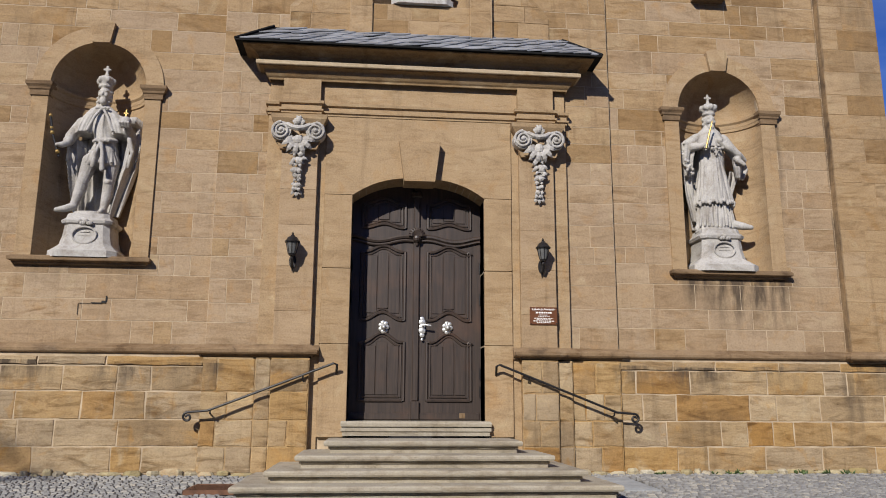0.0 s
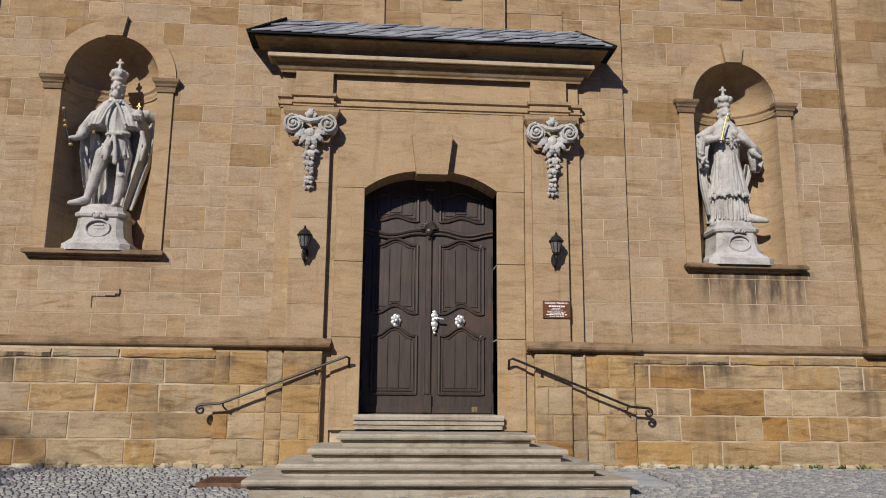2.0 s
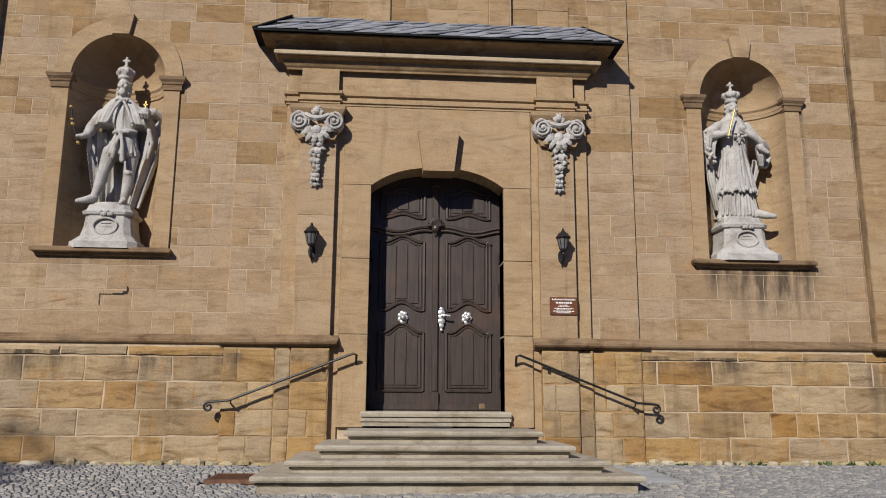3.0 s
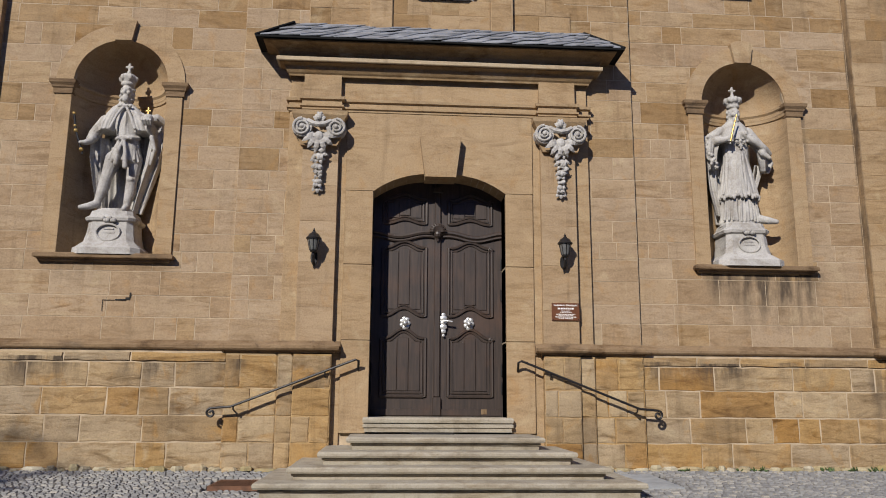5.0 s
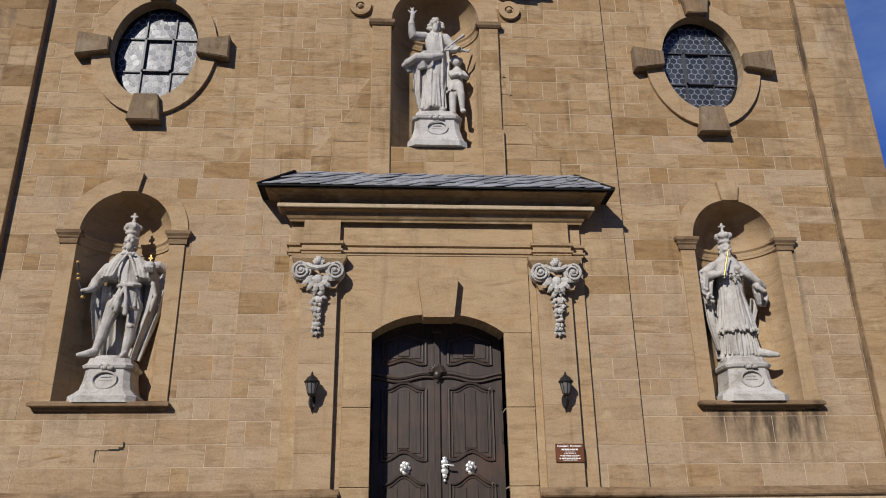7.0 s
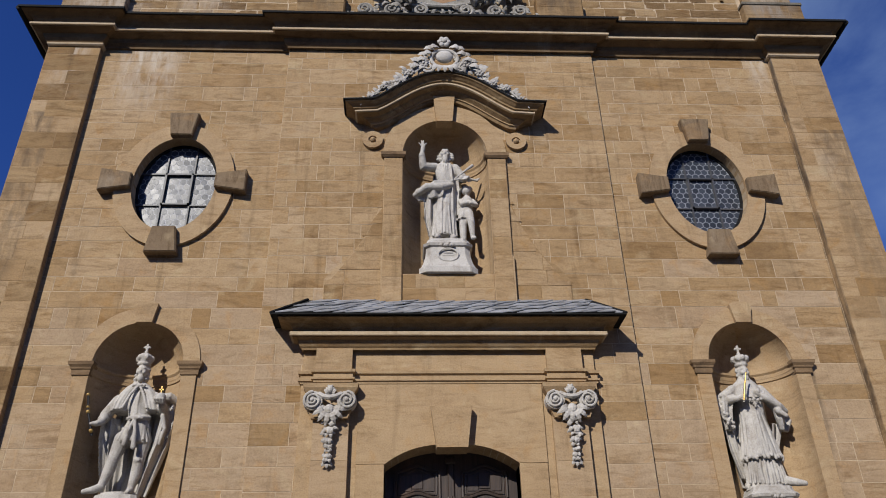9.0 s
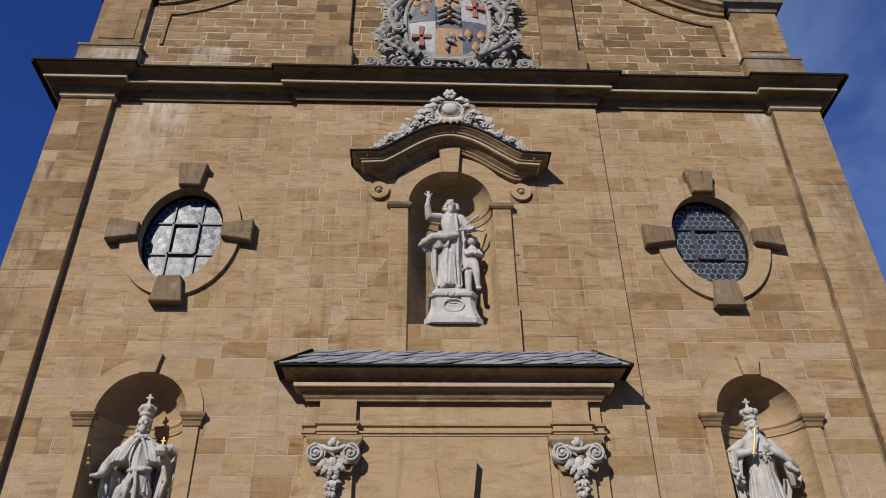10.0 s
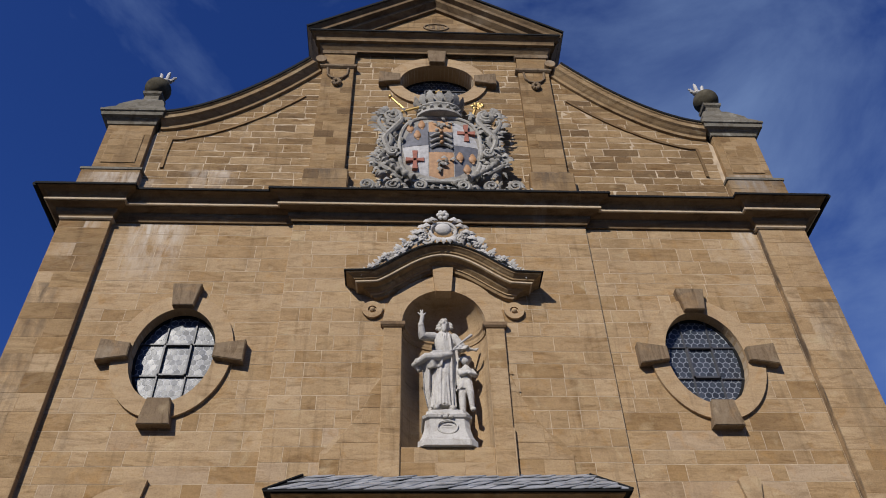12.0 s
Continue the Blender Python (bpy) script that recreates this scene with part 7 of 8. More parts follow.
bm = bmesh.new()
plate(bm, shield_edge(1.16), AY + 0.02, 0.0)
plate(bm, shield_edge(1.04), AY - 0.02, AY + 0.05)
back = part("backing", bm, M_grey, arms)
M_field_w = plain("pale_field", (0.36, 0.345, 0.335), 0.7, spot=0.35)
M_field_d = plain("slate_field", (0.10, 0.10, 0.115), 0.7, spot=0.4)
M_field_o = plain("ochre_field", (0.36, 0.20, 0.095), 0.7, spot=0.35)
M_red = plain("faded_red", (0.27, 0.09, 0.055), 0.75, spot=0.3)
M_ochre = plain("ochre_charge", (0.33, 0.17, 0.07), 0.6, spot=0.3)


def quarter(x0, x1, z0, z1, mat):
    """A piece of the bulging shield between two uprights and two levels."""
    bm = bmesh.new()
    rows = []
    n = 8
    for j in range(n + 1):
        z = z0 + (z1 - z0) * j / n
        s_ = min(1.0, abs(z - 13.40) / 0.93)
        lim = 0.78 * (1 - s_ ** (2 / 0.72)) ** (0.62 / 2)
        a, b = max(x0, 0.03 - lim), min(x1, 0.03 + lim)
        if b < a:
            a = b = (x0 + x1) / 2 if abs((x0 + x1) / 2) < lim else a
        rows.append([(a + (b - a) * i / n, bulge(a + (b - a) * i / n, z) - 0.015, z) for i in range(n + 1)])
    grid_faces(bm, rows)
    return part("shield_field", bm, mat, back, smooth=True)


quarter(-0.78, -0.22, 13.42, 14.33, M_field_d)
quarter(-0.22, 0.30, 13.86, 14.33, M_field_o)
quarter(0.30, 0.84, 13.42, 14.33, M_field_w)
quarter(-0.78, -0.22, 12.47, 13.41, M_field_w)
quarter(-0.22, 0.30, 12.47, 13.20, M_field_o)
quarter(0.30, 0.84, 12.47, 13.41, M_field_d)
quarter(-0.20, 0.29, 13.19, 13.87, M_field_d)


def charge(bm, outline):
    y = bulge(*outline[0])
    plate(bm, outline, y - 0.06, y + 0.01)


for cx, cz in ((0.58, 13.85), (-0.50, 12.98)):
    bm = bmesh.new()
    for a in (0, 90, 180, 270):
        c, s_ = math.cos(radians(a)), math.sin(radians(a))
        reach = 0.27 if a % 180 == 90 else 0.19
        pts = [(0.03, 0.0), (0.055, reach), (-0.055, reach), (-0.03, 0.0)]
        o = [(cx + c * v + s_ * u * -1, cz + s_ * v + c * u) for u, v in pts]
        plate(bm, o, bulge(cx, cz) - 0.06, bulge(cx, cz) + 0.02)
    part("cross", bm, M_red, back, "faded red cross")
for group in (((-0.60, 14.02), (-0.36, 14.12), (-0.45, 13.75)), ((0.42, 13.05), (0.68, 13.05), (0.56, 12.74))):
    for cx, cz in group:
        bm = bmesh.new()
        y = bulge(cx, cz) - 0.03
        ball(bm, (cx, y, cz), 0.09, (0.9, 0.4, 1.2), seg=12)
        leaf(bm, (cx, y, cz + 0.06), (0, 0, 1), 0.10, 0.045, 0.1)
        leaf(bm, (cx, y, cz - 0.08), (0.3, 0, -1), 0.08, 0.03, 0.1)
        part("leaf_charge", bm, M_ochre, back)
for cz in (13.35, 13.52, 13.70):
    bm = bmesh.new()
    tube(bm, [(-0.18, bulge(-0.18, cz) - 0.03, cz - 0.04), (-0.06, bulge(0, cz) - 0.05, cz + 0.03), (0.05, bulge(0, cz) - 0.055, cz + 0.05), (0.16, bulge(0.1, cz) - 0.05, cz + 0.03), (0.27, bulge(0.27, cz) - 0.03, cz - 0.04)], 0.035, 7)
    part("bow_bar", bm, M_grey, back)
    bm = bmesh.new()
    ball(bm, (0.05, bulge(0, cz) - 0.1, cz + 0.05), 0.045, seg=10)
    part("ring_boss", bm, M_ochre, back)
for cz in (14.10, 12.85):
    bm = bmesh.new()
    rng = random.Random(int(cz * 10))
    for k in range(10):
        x, z = 0.05 + 0.2 * math.cos(k * 0.8) * (k / 10), cz + 0.17 * math.sin(k * 0.9) * (0.4 + k / 14)
        leaf(bm, (x, bulge(x, z) - 0.02, z), (rng.uniform(-1, 1), 0, rng.uniform(-1, 1)), 0.14, 0.035, 0.4)
    part("carved_figure", bm, M_grey, back, "worn carved heraldic shape")
for cx in (-0.22, 0.30):
    for zs in ((12.5, 12.9, 13.2), (13.86, 14.1, 14.3)):
        bm = bmesh.new()
        tube(bm, [(cx, bulge(cx, z) - 0.012, z) for z in zs], 0.012, 5)
        part("shield_rib", bm, M_grey, back)
bm = bmesh.new()
tube(bm, [(x, AY - 0.02, z) for x, z in shield_edge(1.06)] + [(shield_edge(1.06)[0][0], AY - 0.02, shield_edge(1.06)[0][1])], 0.045, 8)
part("shield_rim", bm, M_grey, arms)
# scrolled supports at both sides
def s_curve(bm, pts, bar, q, steps=10, taper=0.6):
    """A carved scroll stem through points (x, z), mirrored by q."""
    fine = []
    n = len(pts)
    for i in range(n - 1):
        p0, p1, p2, p3 = (Vector(pts[max(i - 1, 0)]), Vector(pts[i]), Vector(pts[i + 1]), Vector(pts[min(i + 2, n - 1)]))
        for k in range(steps):
            t = k / steps
            fine.append(0.5 * ((2 * p1) + (p2 - p0) * t + (2 * p0 - 5 * p1 + 4 * p2 - p3) * t * t + (3 * p1 - p0 - 3 * p2 + p3) * t ** 3))
    fine.append(Vector(pts[-1]))
    m_ = len(fine)
    tube(bm, [(0.03 + q * p.x, AY - 0.04 - 0.04 * math.sin(math.pi * i / m_), p.y) for i, p in enumerate(fine)], bar, 8, [1 - taper * abs(2 * i / m_ - 1) ** 2 for i in range(m_)])
    return [(0.03 + q * p.x, p.y) for p in fine]


for q in (-1, 1):
    bm = bmesh.new()
    rng = random.Random(60 + q)
    spiral(bm, 0.03 + q * 1.02, 14.42, AY - 0.04, 0.19, 2.2, 0.06, math.pi * 0.5, q, 0.06)
    ball(bm, (0.03 + q * 1.02, AY - 0.11, 14.42), 0.05, seg=10)
    st1 = s_curve(bm, [(0.86, 14.50), (0.82, 14.25), (0.98, 13.95), (1.16, 13.62), (1.05, 13.25), (0.90, 13.12)], 0.075, q)
    st2 = s_curve(bm, [(1.22, 14.48), (1.30, 14.2), (1.18, 13.9), (1.02, 13.6), (1.12, 13.3), (1.30, 13.05)], 0.055, q)
    st3 = s_curve(bm, [(1.30, 13.05), (1.22, 12.8), (1.00, 12.62), (0.80, 12.45)], 0.06, q)
    spiral(bm, 0.03 + q * 0.98, 13.22, AY - 0.07, 0.12, 1.8, 0.045, 1.0, -q, 0.05)
    spiral(bm, 0.03 + q * 1.28, 12.92, AY - 0.07, 0.11, 1.8, 0.04, 2.0, q, 0.05)
    for line, out in ((st2, 1), (st1, 1), (st3, 1)):
        for i in range(1, len(line) - 1, 3):
            (x, z), (x2, z2) = line[i], line[i + 1]
            d = Vector((x2 - x, 0, z2 - z)).normalized()
            nrm = Vector((q * abs(d.z) + 0.0, 0, 0.55 - 0.4 * rng.random()))
            leaf(bm, (x, AY - 0.03, z), nrm + d * 0.3, rng.uniform(0.16, 0.27), rng.uniform(0.028, 0.045), rng.uniform(0.1, 0.4))
    for k in range(7):
        leaf(bm, (0.03 + q * 1.12, AY - 0.02, 14.5), (q * (0.2 + 0.16 * k), 0, 1.1 - 0.25 * k), 0.26, 0.04, 0.3)
    part("side_scroll", bm, M_grey, arms, smooth=True)
    bm = bmesh.new()
    for k in range(110):
        z = rng.uniform(12.35, 14.55)
        inner = 0.80 - 0.25 * abs((z - 13.4) / 1.1) ** 2
        x = 0.03 + q * rng.uniform(inner, 1.22 - 0.10 * math.cos((z - 12.3) * 4.2))
        leaf(bm, (x, AY + rng.uniform(-0.05, 0.10), z), (q * rng.uniform(-0.2, 1.0), 0, rng.uniform(-1, 0.7)), rng.uniform(0.14, 0.26), rng.uniform(0.03, 0.055), rng.uniform(0.2, 0.6))
    tagged(part("acanthus", bm, M_grey, arms, "dense weathered acanthus leaves", smooth=True), kind="stuff")
    # twisted horn that curves in below
    bm = bmesh.new()
    n = 40
    horn = [(0.03 + q * (1.18 - 0.62 * (i / n) ** 1.5), AY - 0.12, 13.0 - 0.60 * (i / n)) for i in range(n + 1)]
    tube(bm, horn, 0.085, 10, [0.75 + 0.25 * math.cos(i * 0.95) for i in range(n + 1)])
    part("twisted_horn", bm, M_grey, arms, smooth=True)
bm = bmesh.new()
rng = random.Random(71)
for k in range(150):
    u = k / 149
    x = -1.82 + 3.66 * u
    h = 0.30 - 0.13 * math.cos(u * 8 * math.pi) - 0.12 * abs(u - 0.5)
    leaf(bm, (x, AY - rng.uniform(-0.08, 0.06), 11.98 + rng.uniform(0, h)), (rng.uniform(-1, 1), 0, rng.uniform(-0.3, 1)), rng.uniform(0.10, 0.20), rng.uniform(0.022, 0.042), rng.uniform(0.1, 0.5))
for cx in (-1.45, -0.95, -0.40, 0.46, 1.02, 1.5):
    spiral(bm, cx, 12.24, AY - 0.05, 0.15, 1.9, 0.042, rng.uniform(0, 6), rng.choice((-1, 1)), 0.05)
plate(bm, [(-1.75, 11.75), (1.75, 11.75), (1.6, 12.2), (0.8, 12.36), (-0.8, 12.36), (-1.6, 12.2)], AY + 0.06, 0.0)
part("base_foliage", bm, M_grey, arms, smooth=True)
# crown
bm = bmesh.new()
KX, KY = 0.03, AY + 0.05
lathe(bm, [(0.42, 14.42), (0.50, 14.45), (0.50, 14.52), (0.44, 14.55), (0.44, 14.66), (0.50, 14.70), (0.48, 14.75), (0.40, 14.78)], (KX, KY, 0), 28, 0.55)
for k in range(16):
    t = 2 * math.pi * k / 16
    x, y = KX + 0.46 * math.cos(t), KY + 0.25 * math.sin(t)
    leaf(bm, (x, y, 14.74), (0.25 * math.cos(t), 0.1 * math.sin(t), 1), 0.32 + 0.05 * (k % 2), 0.085, 0.15, (math.cos(t), math.sin(t), 0))
    ball(bm, (KX + 0.47 * math.cos(t), KY + 0.26 * math.sin(t), 14.61), 0.045, seg=8)
for k in range(8):
    t = 2 * math.pi * k / 8
    tube(bm, [(KX + 0.42 * math.cos(t), KY + 0.23 * math.sin(t), 14.8), (KX + 0.46 * math.cos(t), KY + 0.25 * math.sin(t), 15.05), (KX + 0.25 * math.cos(t), KY + 0.14 * math.sin(t), 15.22), (KX, KY, 15.18)], 0.045, 7)
ball(bm, (KX, KY, 15.27), 0.085, seg=12)
ball(bm, (KX, KY, 14.95), 0.34, (1, 0.55, 0.75), seg=14)
crown_ob = part("crown", bm, M_grey, arms, "heavy carved crown", smooth=True)
bm = bmesh.new()
quadbox(bm, KX - 0.02, KX + 0.02, KY - 0.02, KY + 0.02, 15.33, 15.5)
quadbox(bm, KX - 0.07, KX + 0.07, KY - 0.02, KY + 0.02, 15.41, 15.45)
part("crown_cross", bm, M_gold, crown_ob, "small gilt cross")
bm = bmesh.new()
tube(bm, [(-1.02, AY - 0.05, 15.05), (-0.70, AY - 0.04, 14.62)], 0.032, 6, [0.6, 1])
tube(bm, [(-0.90, AY - 0.05, 14.52), (-0.42, AY - 0.06, 14.72)], 0.03, 6)
ball(bm, (-1.05, AY - 0.05, 15.10), 0.05, seg=10)
part("gilt_sword", bm, M_gold, arms, "gilt sword hilt")
bm = bmesh.new()
spiral(bm, 0.86, 14.80, AY - 0.05, 0.13, 1.5, 0.04, 0.0, 1, 0.02)
for k in range(7):
    leaf(bm, (0.86, AY - 0.05, 14.78), (math.cos(k), 0, math.sin(k)), 0.15, 0.035, 0.3)
tube(bm, [(0.80, AY - 0.05, 14.66), (0.74, AY - 0.04, 14.45)], 0.04, 6)
part("gilt_crozier", bm, M_gold, arms, "gilt crozier head")


# ---- lanterns, plaque, rails ----
M_lamp_glass = plain("lantern_glass", (0.13, 0.13, 0.125), 0.1, spot=0.2, scale=20, relief=0.05)


def lantern(s):
    cx, fy = s * 1.705 + 0.005, -0.195
    root = thing("wall_lantern", "black iron wall lantern with ribbed clear glass", "lantern", (cx, fy, 2.75), group="door lanterns")
    bm = bmesh.new()
    plate(bm, arc(cx, 2.80, 0.055, 0.125, 0, 345, 20), fy - 0.03, fy)
    part("wall_plate", bm, M_iron, root)
    ly = fy - 0.16
    bm = bmesh.new()
    tube(bm, [(cx, fy - 0.02, 2.74), (cx, fy - 0.06, 2.68), (cx, fy - 0.11, 2.72), (cx, ly, 2.82), (cx, ly, 2.90)], 0.022, 8)
    tube(bm, [(cx, fy - 0.02, 2.72), (cx, fy - 0.03, 2.62)], 0.02, 7, [1, 0.4])
    part("bracket", bm, M_iron, root)
    bm = bmesh.new()
    lathe(bm, [(0.02, 2.86), (0.05, 2.87), (0.06, 2.90), (0.04, 2.91)], (cx, ly, 0), 16)
    part("cup", bm, M_iron, root)
    bm = bmesh.new()
    lathe(bm, [(0.058, 2.905), (0.098, 3.105), (0.05, 3.106)], (cx, ly, 0), 20)
    part("glass", bm, M_lamp_glass, root, "clear ribbed glass", smooth=True)
    for k in range(8):
        t = 2 * math.pi * k / 8
        bm = bmesh.new()
        tube(bm, [(cx + 0.061 * math.cos(t), ly + 0.061 * math.sin(t), 2.90), (cx + 0.102 * math.cos(t), ly + 0.102 * math.sin(t), 3.11)], 0.006, 5)
        part("rib", bm, M_iron, root)
    bm = bmesh.new()
    lathe(bm, [(0.118, 3.095), (0.122, 3.115), (0.10, 3.14), (0.075, 3.185), (0.035, 3.21), (0.03, 3.225), (0.012, 3.235)], (cx, ly, 0), 20)
    cap = part("cap", bm, M_iron, root, smooth=True)
    bm = bmesh.new()
    lathe(bm, [(0.012, 3.23), (0.022, 3.25), (0.012, 3.265), (0.004, 3.29)], (cx, ly, 0), 10)
    part("finial", bm, M_iron, cap)
    root.scale = (0.85, 0.85, 0.78)
    return root


mirror_pair(lantern)

M_sign = plain("brown_plaque", (0.13, 0.05, 0.022), 0.35, spot=0.15, scale=6, relief=0.02)
M_letter = plain("white_lettering", (0.78, 0.77, 0.73), 0.6, spot=0.05, relief=0.0)
plaque = thing("plaque", "brown plaque with white lettering on the pilaster", "sign", (1.72, -0.195, 2.1))
part("board", box_bm(1.535, 1.915, -0.215, -0.192, 1.985, 2.225, bev=0.003), M_sign, plaque)
cu = bpy.data.curves.new("lettering", "FONT")
cu.body, cu.size, cu.align_x, cu.extrude, cu.offset = "Katholische Pfarrkirche", 0.0345, "CENTER", 0.001, 0.0009
tmp = bpy.data.objects.new("lettering", cu)
scene.collection.objects.link(tmp)
bpy.context.view_layer.update()
me = bpy.data.meshes.new_from_object(tmp)
bpy.data.objects.remove(tmp)
me.materials.clear()
me.materials.append(M_letter)
me.transform(Matrix.Translation((1.725, -0.2165, 2.182)) @ Matrix.Rotation(radians(90), 4, "X"))
let = new("lettering", me)
let.parent, let.matrix_parent_inverse = plaque, plaque.matrix_basis.inverted()
for z, w, h in ((2.148, 0.22, 0.021), (2.115, 0.12, 0.008), (2.098, 0.16, 0.008), (2.070, 0.26, 0.011), (2.052, 0.20, 0.008), (2.033, 0.29, 0.012), (2.012, 0.19, 0.010)):
    bm = bmesh.new()
    x = 1.725 - w / 2
    rng = random.Random(int(z * 1000))
    while x < 1.725 + w / 2:
        k = rng.uniform(0.012, 0.035)
        quadbox(bm, x, min(x + k, 1.725 + w / 2), -0.2175, -0.214, z - h / 2, z + h / 2)
        x += k + 0.008
    part("text_line", bm, M_letter, plaque)
for x in (1.55, 1.90):
    for z in (2.0, 2.21):
        bm = bmesh.new()
        ball(bm, (x, -0.216, z), 0.007, (1, 0.5, 1), seg=8)
        part("screw", bm, M_iron, plaque)


def handrail(s):
    root = thing("handrail", "thin black wrought-iron handrail with curled end on the wall", "handrail", (s * 2.0, -0.1, 1.1), group="door handrails")
    Y = -0.275
    pts = [(s * 1.07, -0.14, 1.30), (s * 1.06, Y + 0.02, 1.41), (s * 1.10, Y, 1.43), (s * 2.68, Y, 0.815), (s * 2.86, Y, 0.80), (s * 2.92, Y, 0.795)]
    for i in range(22):
        a = math.pi / 2 + i * 0.38
        r = 0.062 * (1 - i / 28)
        pts.append((s * (2.925 + r * math.cos(a - math.pi / 2 + math.pi / 2) * -1), Y, 0.733 + r * math.sin(a)))
    bm = bmesh.new()
    tube(bm, pts, 0.016, 8)
    part("rail", bm, M_iron, root)
    for u in (0.25, 0.98):
        x, z = s * (1.10 + 1.58 * u), 1.43 - 0.615 * u
        bm = bmesh.new()
        tube(bm, [(x, Y, z), (x, Y + 0.01, z - 0.05), (x, -0.10 if abs(x) > 2.15 else -0.2, z - 0.085)], 0.011, 7)
        part("wall_fixing", bm, M_iron, root)
    return root


mirror_pair(handrail)

# ---- paving ----
m, nd, lk, bs = nodes_of("granite_setts")
gp = nd.new("ShaderNodeNewGeometry")
rr = ramp(nd, [(0.0, (0.15, 0.145, 0.14)), (0.5, (0.20, 0.195, 0.185)), (0.85, (0.25, 0.24, 0.22)), (1.0, (0.31, 0.285, 0.24))])
lk.new(gp.outputs["Random Per Island"], rr.inputs["Fac"])
gn = noise_node(nd, lk, gp.outputs["Position"], 60, 5)
cm = mix(nd, lk, "MULTIPLY", 0.6, rr.outputs[0], gn.outputs["Fac"])
cm2 = mix(nd, lk, "ADD", 0.35, cm.outputs[0], rr.outputs[0])
lk.new(cm2.outputs[0], bs.inputs["Base Color"])
bs.inputs["Roughness"].default_value = 0.75
bump(nd, lk, bs, gn.outputs["Fac"], 0.4, 0.01)
M_sett = m
verts, faces = [], []
rng = random.Random(81)
y = -0.12
row = 0
while y > -3.6:
    x = -8.2 + rng.uniform(0, 0.08)
    d = rng.uniform(0.062, 0.08)
    while x < 8.2:
        w = rng.uniform(0.065, 0.105)
        bend = 0.10 * math.sin(x * 2.3 + row * 0.02)
        yy = y + bend * (0.6 if y < -0.4 else 0.0)
        in_steps = abs(x + w / 2 - SX) < 2.10 and yy > -1.96
        in_grate = -2.66 < x + w and x < -2.08 and -1.45 < yy - d / 2 < -0.70
        in_slab = 2.12 < x + w and x < 2.85 and -1.35 < yy - d / 2 < -0.42
        if not (in_steps or in_grate or in_slab):
            z = ground_z(yy) + rng.uniform(-0.006, 0.006)
            g = 0.006
            base = len(verts)
            tilt = rng.uniform(-0.006, 0.006)
            for kx, ky, kz in ((g, g, -0.045), (w - g, g, -0.045), (w - g, d - g, -0.045), (g, d - g, -0.045),
                               (g, g, -0.012), (w - g, g, -0.012), (w - g, d - g, -0.012), (g, d - g, -0.012),
                               (0.2 * w, 0.2 * d, 0), (0.8 * w, 0.2 * d, tilt), (0.8 * w, 0.8 * d, 0), (0.2 * w, 0.8 * d, -tilt)):
                verts.append((x + kx + rng.uniform(-0.004, 0.004), yy - ky, z + kz))
            for a in (0, 4):
                for i in range(4):
                    j = (i + 1) % 4
                    faces.append((base + a + i, base + a + j, base + a + 4 + j, base + a + 4 + i))
            faces.append((base + 8, base + 9, base + 10, base + 11))
        x += w
    y -= d
    row += 1
me = bpy.data.meshes.new("cobblestones")
me.from_pydata(verts, [], faces)
bm = bmesh.new()
bm.from_mesh(me)
bpy.data.meshes.remove(me)
tagged(part("cobblestones", bm, M_sett), "grey granite setts of the church square", "paving", kind="stuff")

M_rust = plain("rusty_iron", (0.16, 0.075, 0.04), 0.75, metal=0.2, spot=0.4, scale=12)
grate = thing("drain_grate", "rusty brown iron grate set into the cobbles", "grate", (-2.36, -1.0, -0.05))
gz = ground_z(-1.0)
bm = bmesh.new()
for i in range(17):
    x = -2.62 + 0.50 * i / 16
    quadbox(bm, x - 0.008, x + 0.008, -1.42, -0.75, gz - 0.03, gz + 0.008)
for i in range(9):
    yv = -1.42 + 0.67 * i / 8
    quadbox(bm, -2.63, -2.11, yv - 0.008, yv + 0.008, gz - 0.035, gz + 0.003)
part("grating", bm, M_rust, grate)
bm = bmesh.new()
for q in ((-2.66, -2.63, -1.45, -0.72), (-2.11, -2.08, -1.45, -0.72), (-2.63, -2.11, -1.45, -1.42), (-2.63, -2.11, -0.75, -0.72)):
    quadbox(bm, *q, gz - 0.04, gz + 0.012)
part("grate_frame", bm, M_rust, grate)
bm = bmesh.new()
quadbox(bm, -2.63, -2.11, -1.42, -0.75, gz - 0.045, gz - 0.038)
part("pit", bm, M_dark_void, grate)
M_slab = plain("concrete_slab", (0.30, 0.31, 0.31), 0.85, spot=0.25, scale=6, relief=0.2)
bm = bmesh.new()
v = [(2.14, -0.44, ground_z(-0.44)), (2.72, -0.44, ground_z(-0.44)), (2.84, -1.33, ground_z(-1.33)), (2.14, -1.33, ground_z(-1.33))]
up = [bm.verts.new((x, y, z + 0.006)) for x, y, z in v]
lo = [bm.verts.new((x, y, z - 0.08)) for x, y, z in v]
bm.faces.new(up)
bm.faces.new(lo)
for i in range(4):
    bm.faces.new((up[i], lo[i], lo[(i + 1) % 4], up[(i + 1) % 4]))
slab = tagged(part("paving_slab", bm, M_slab), "smooth light grey slab beside the church steps", "paving slab")

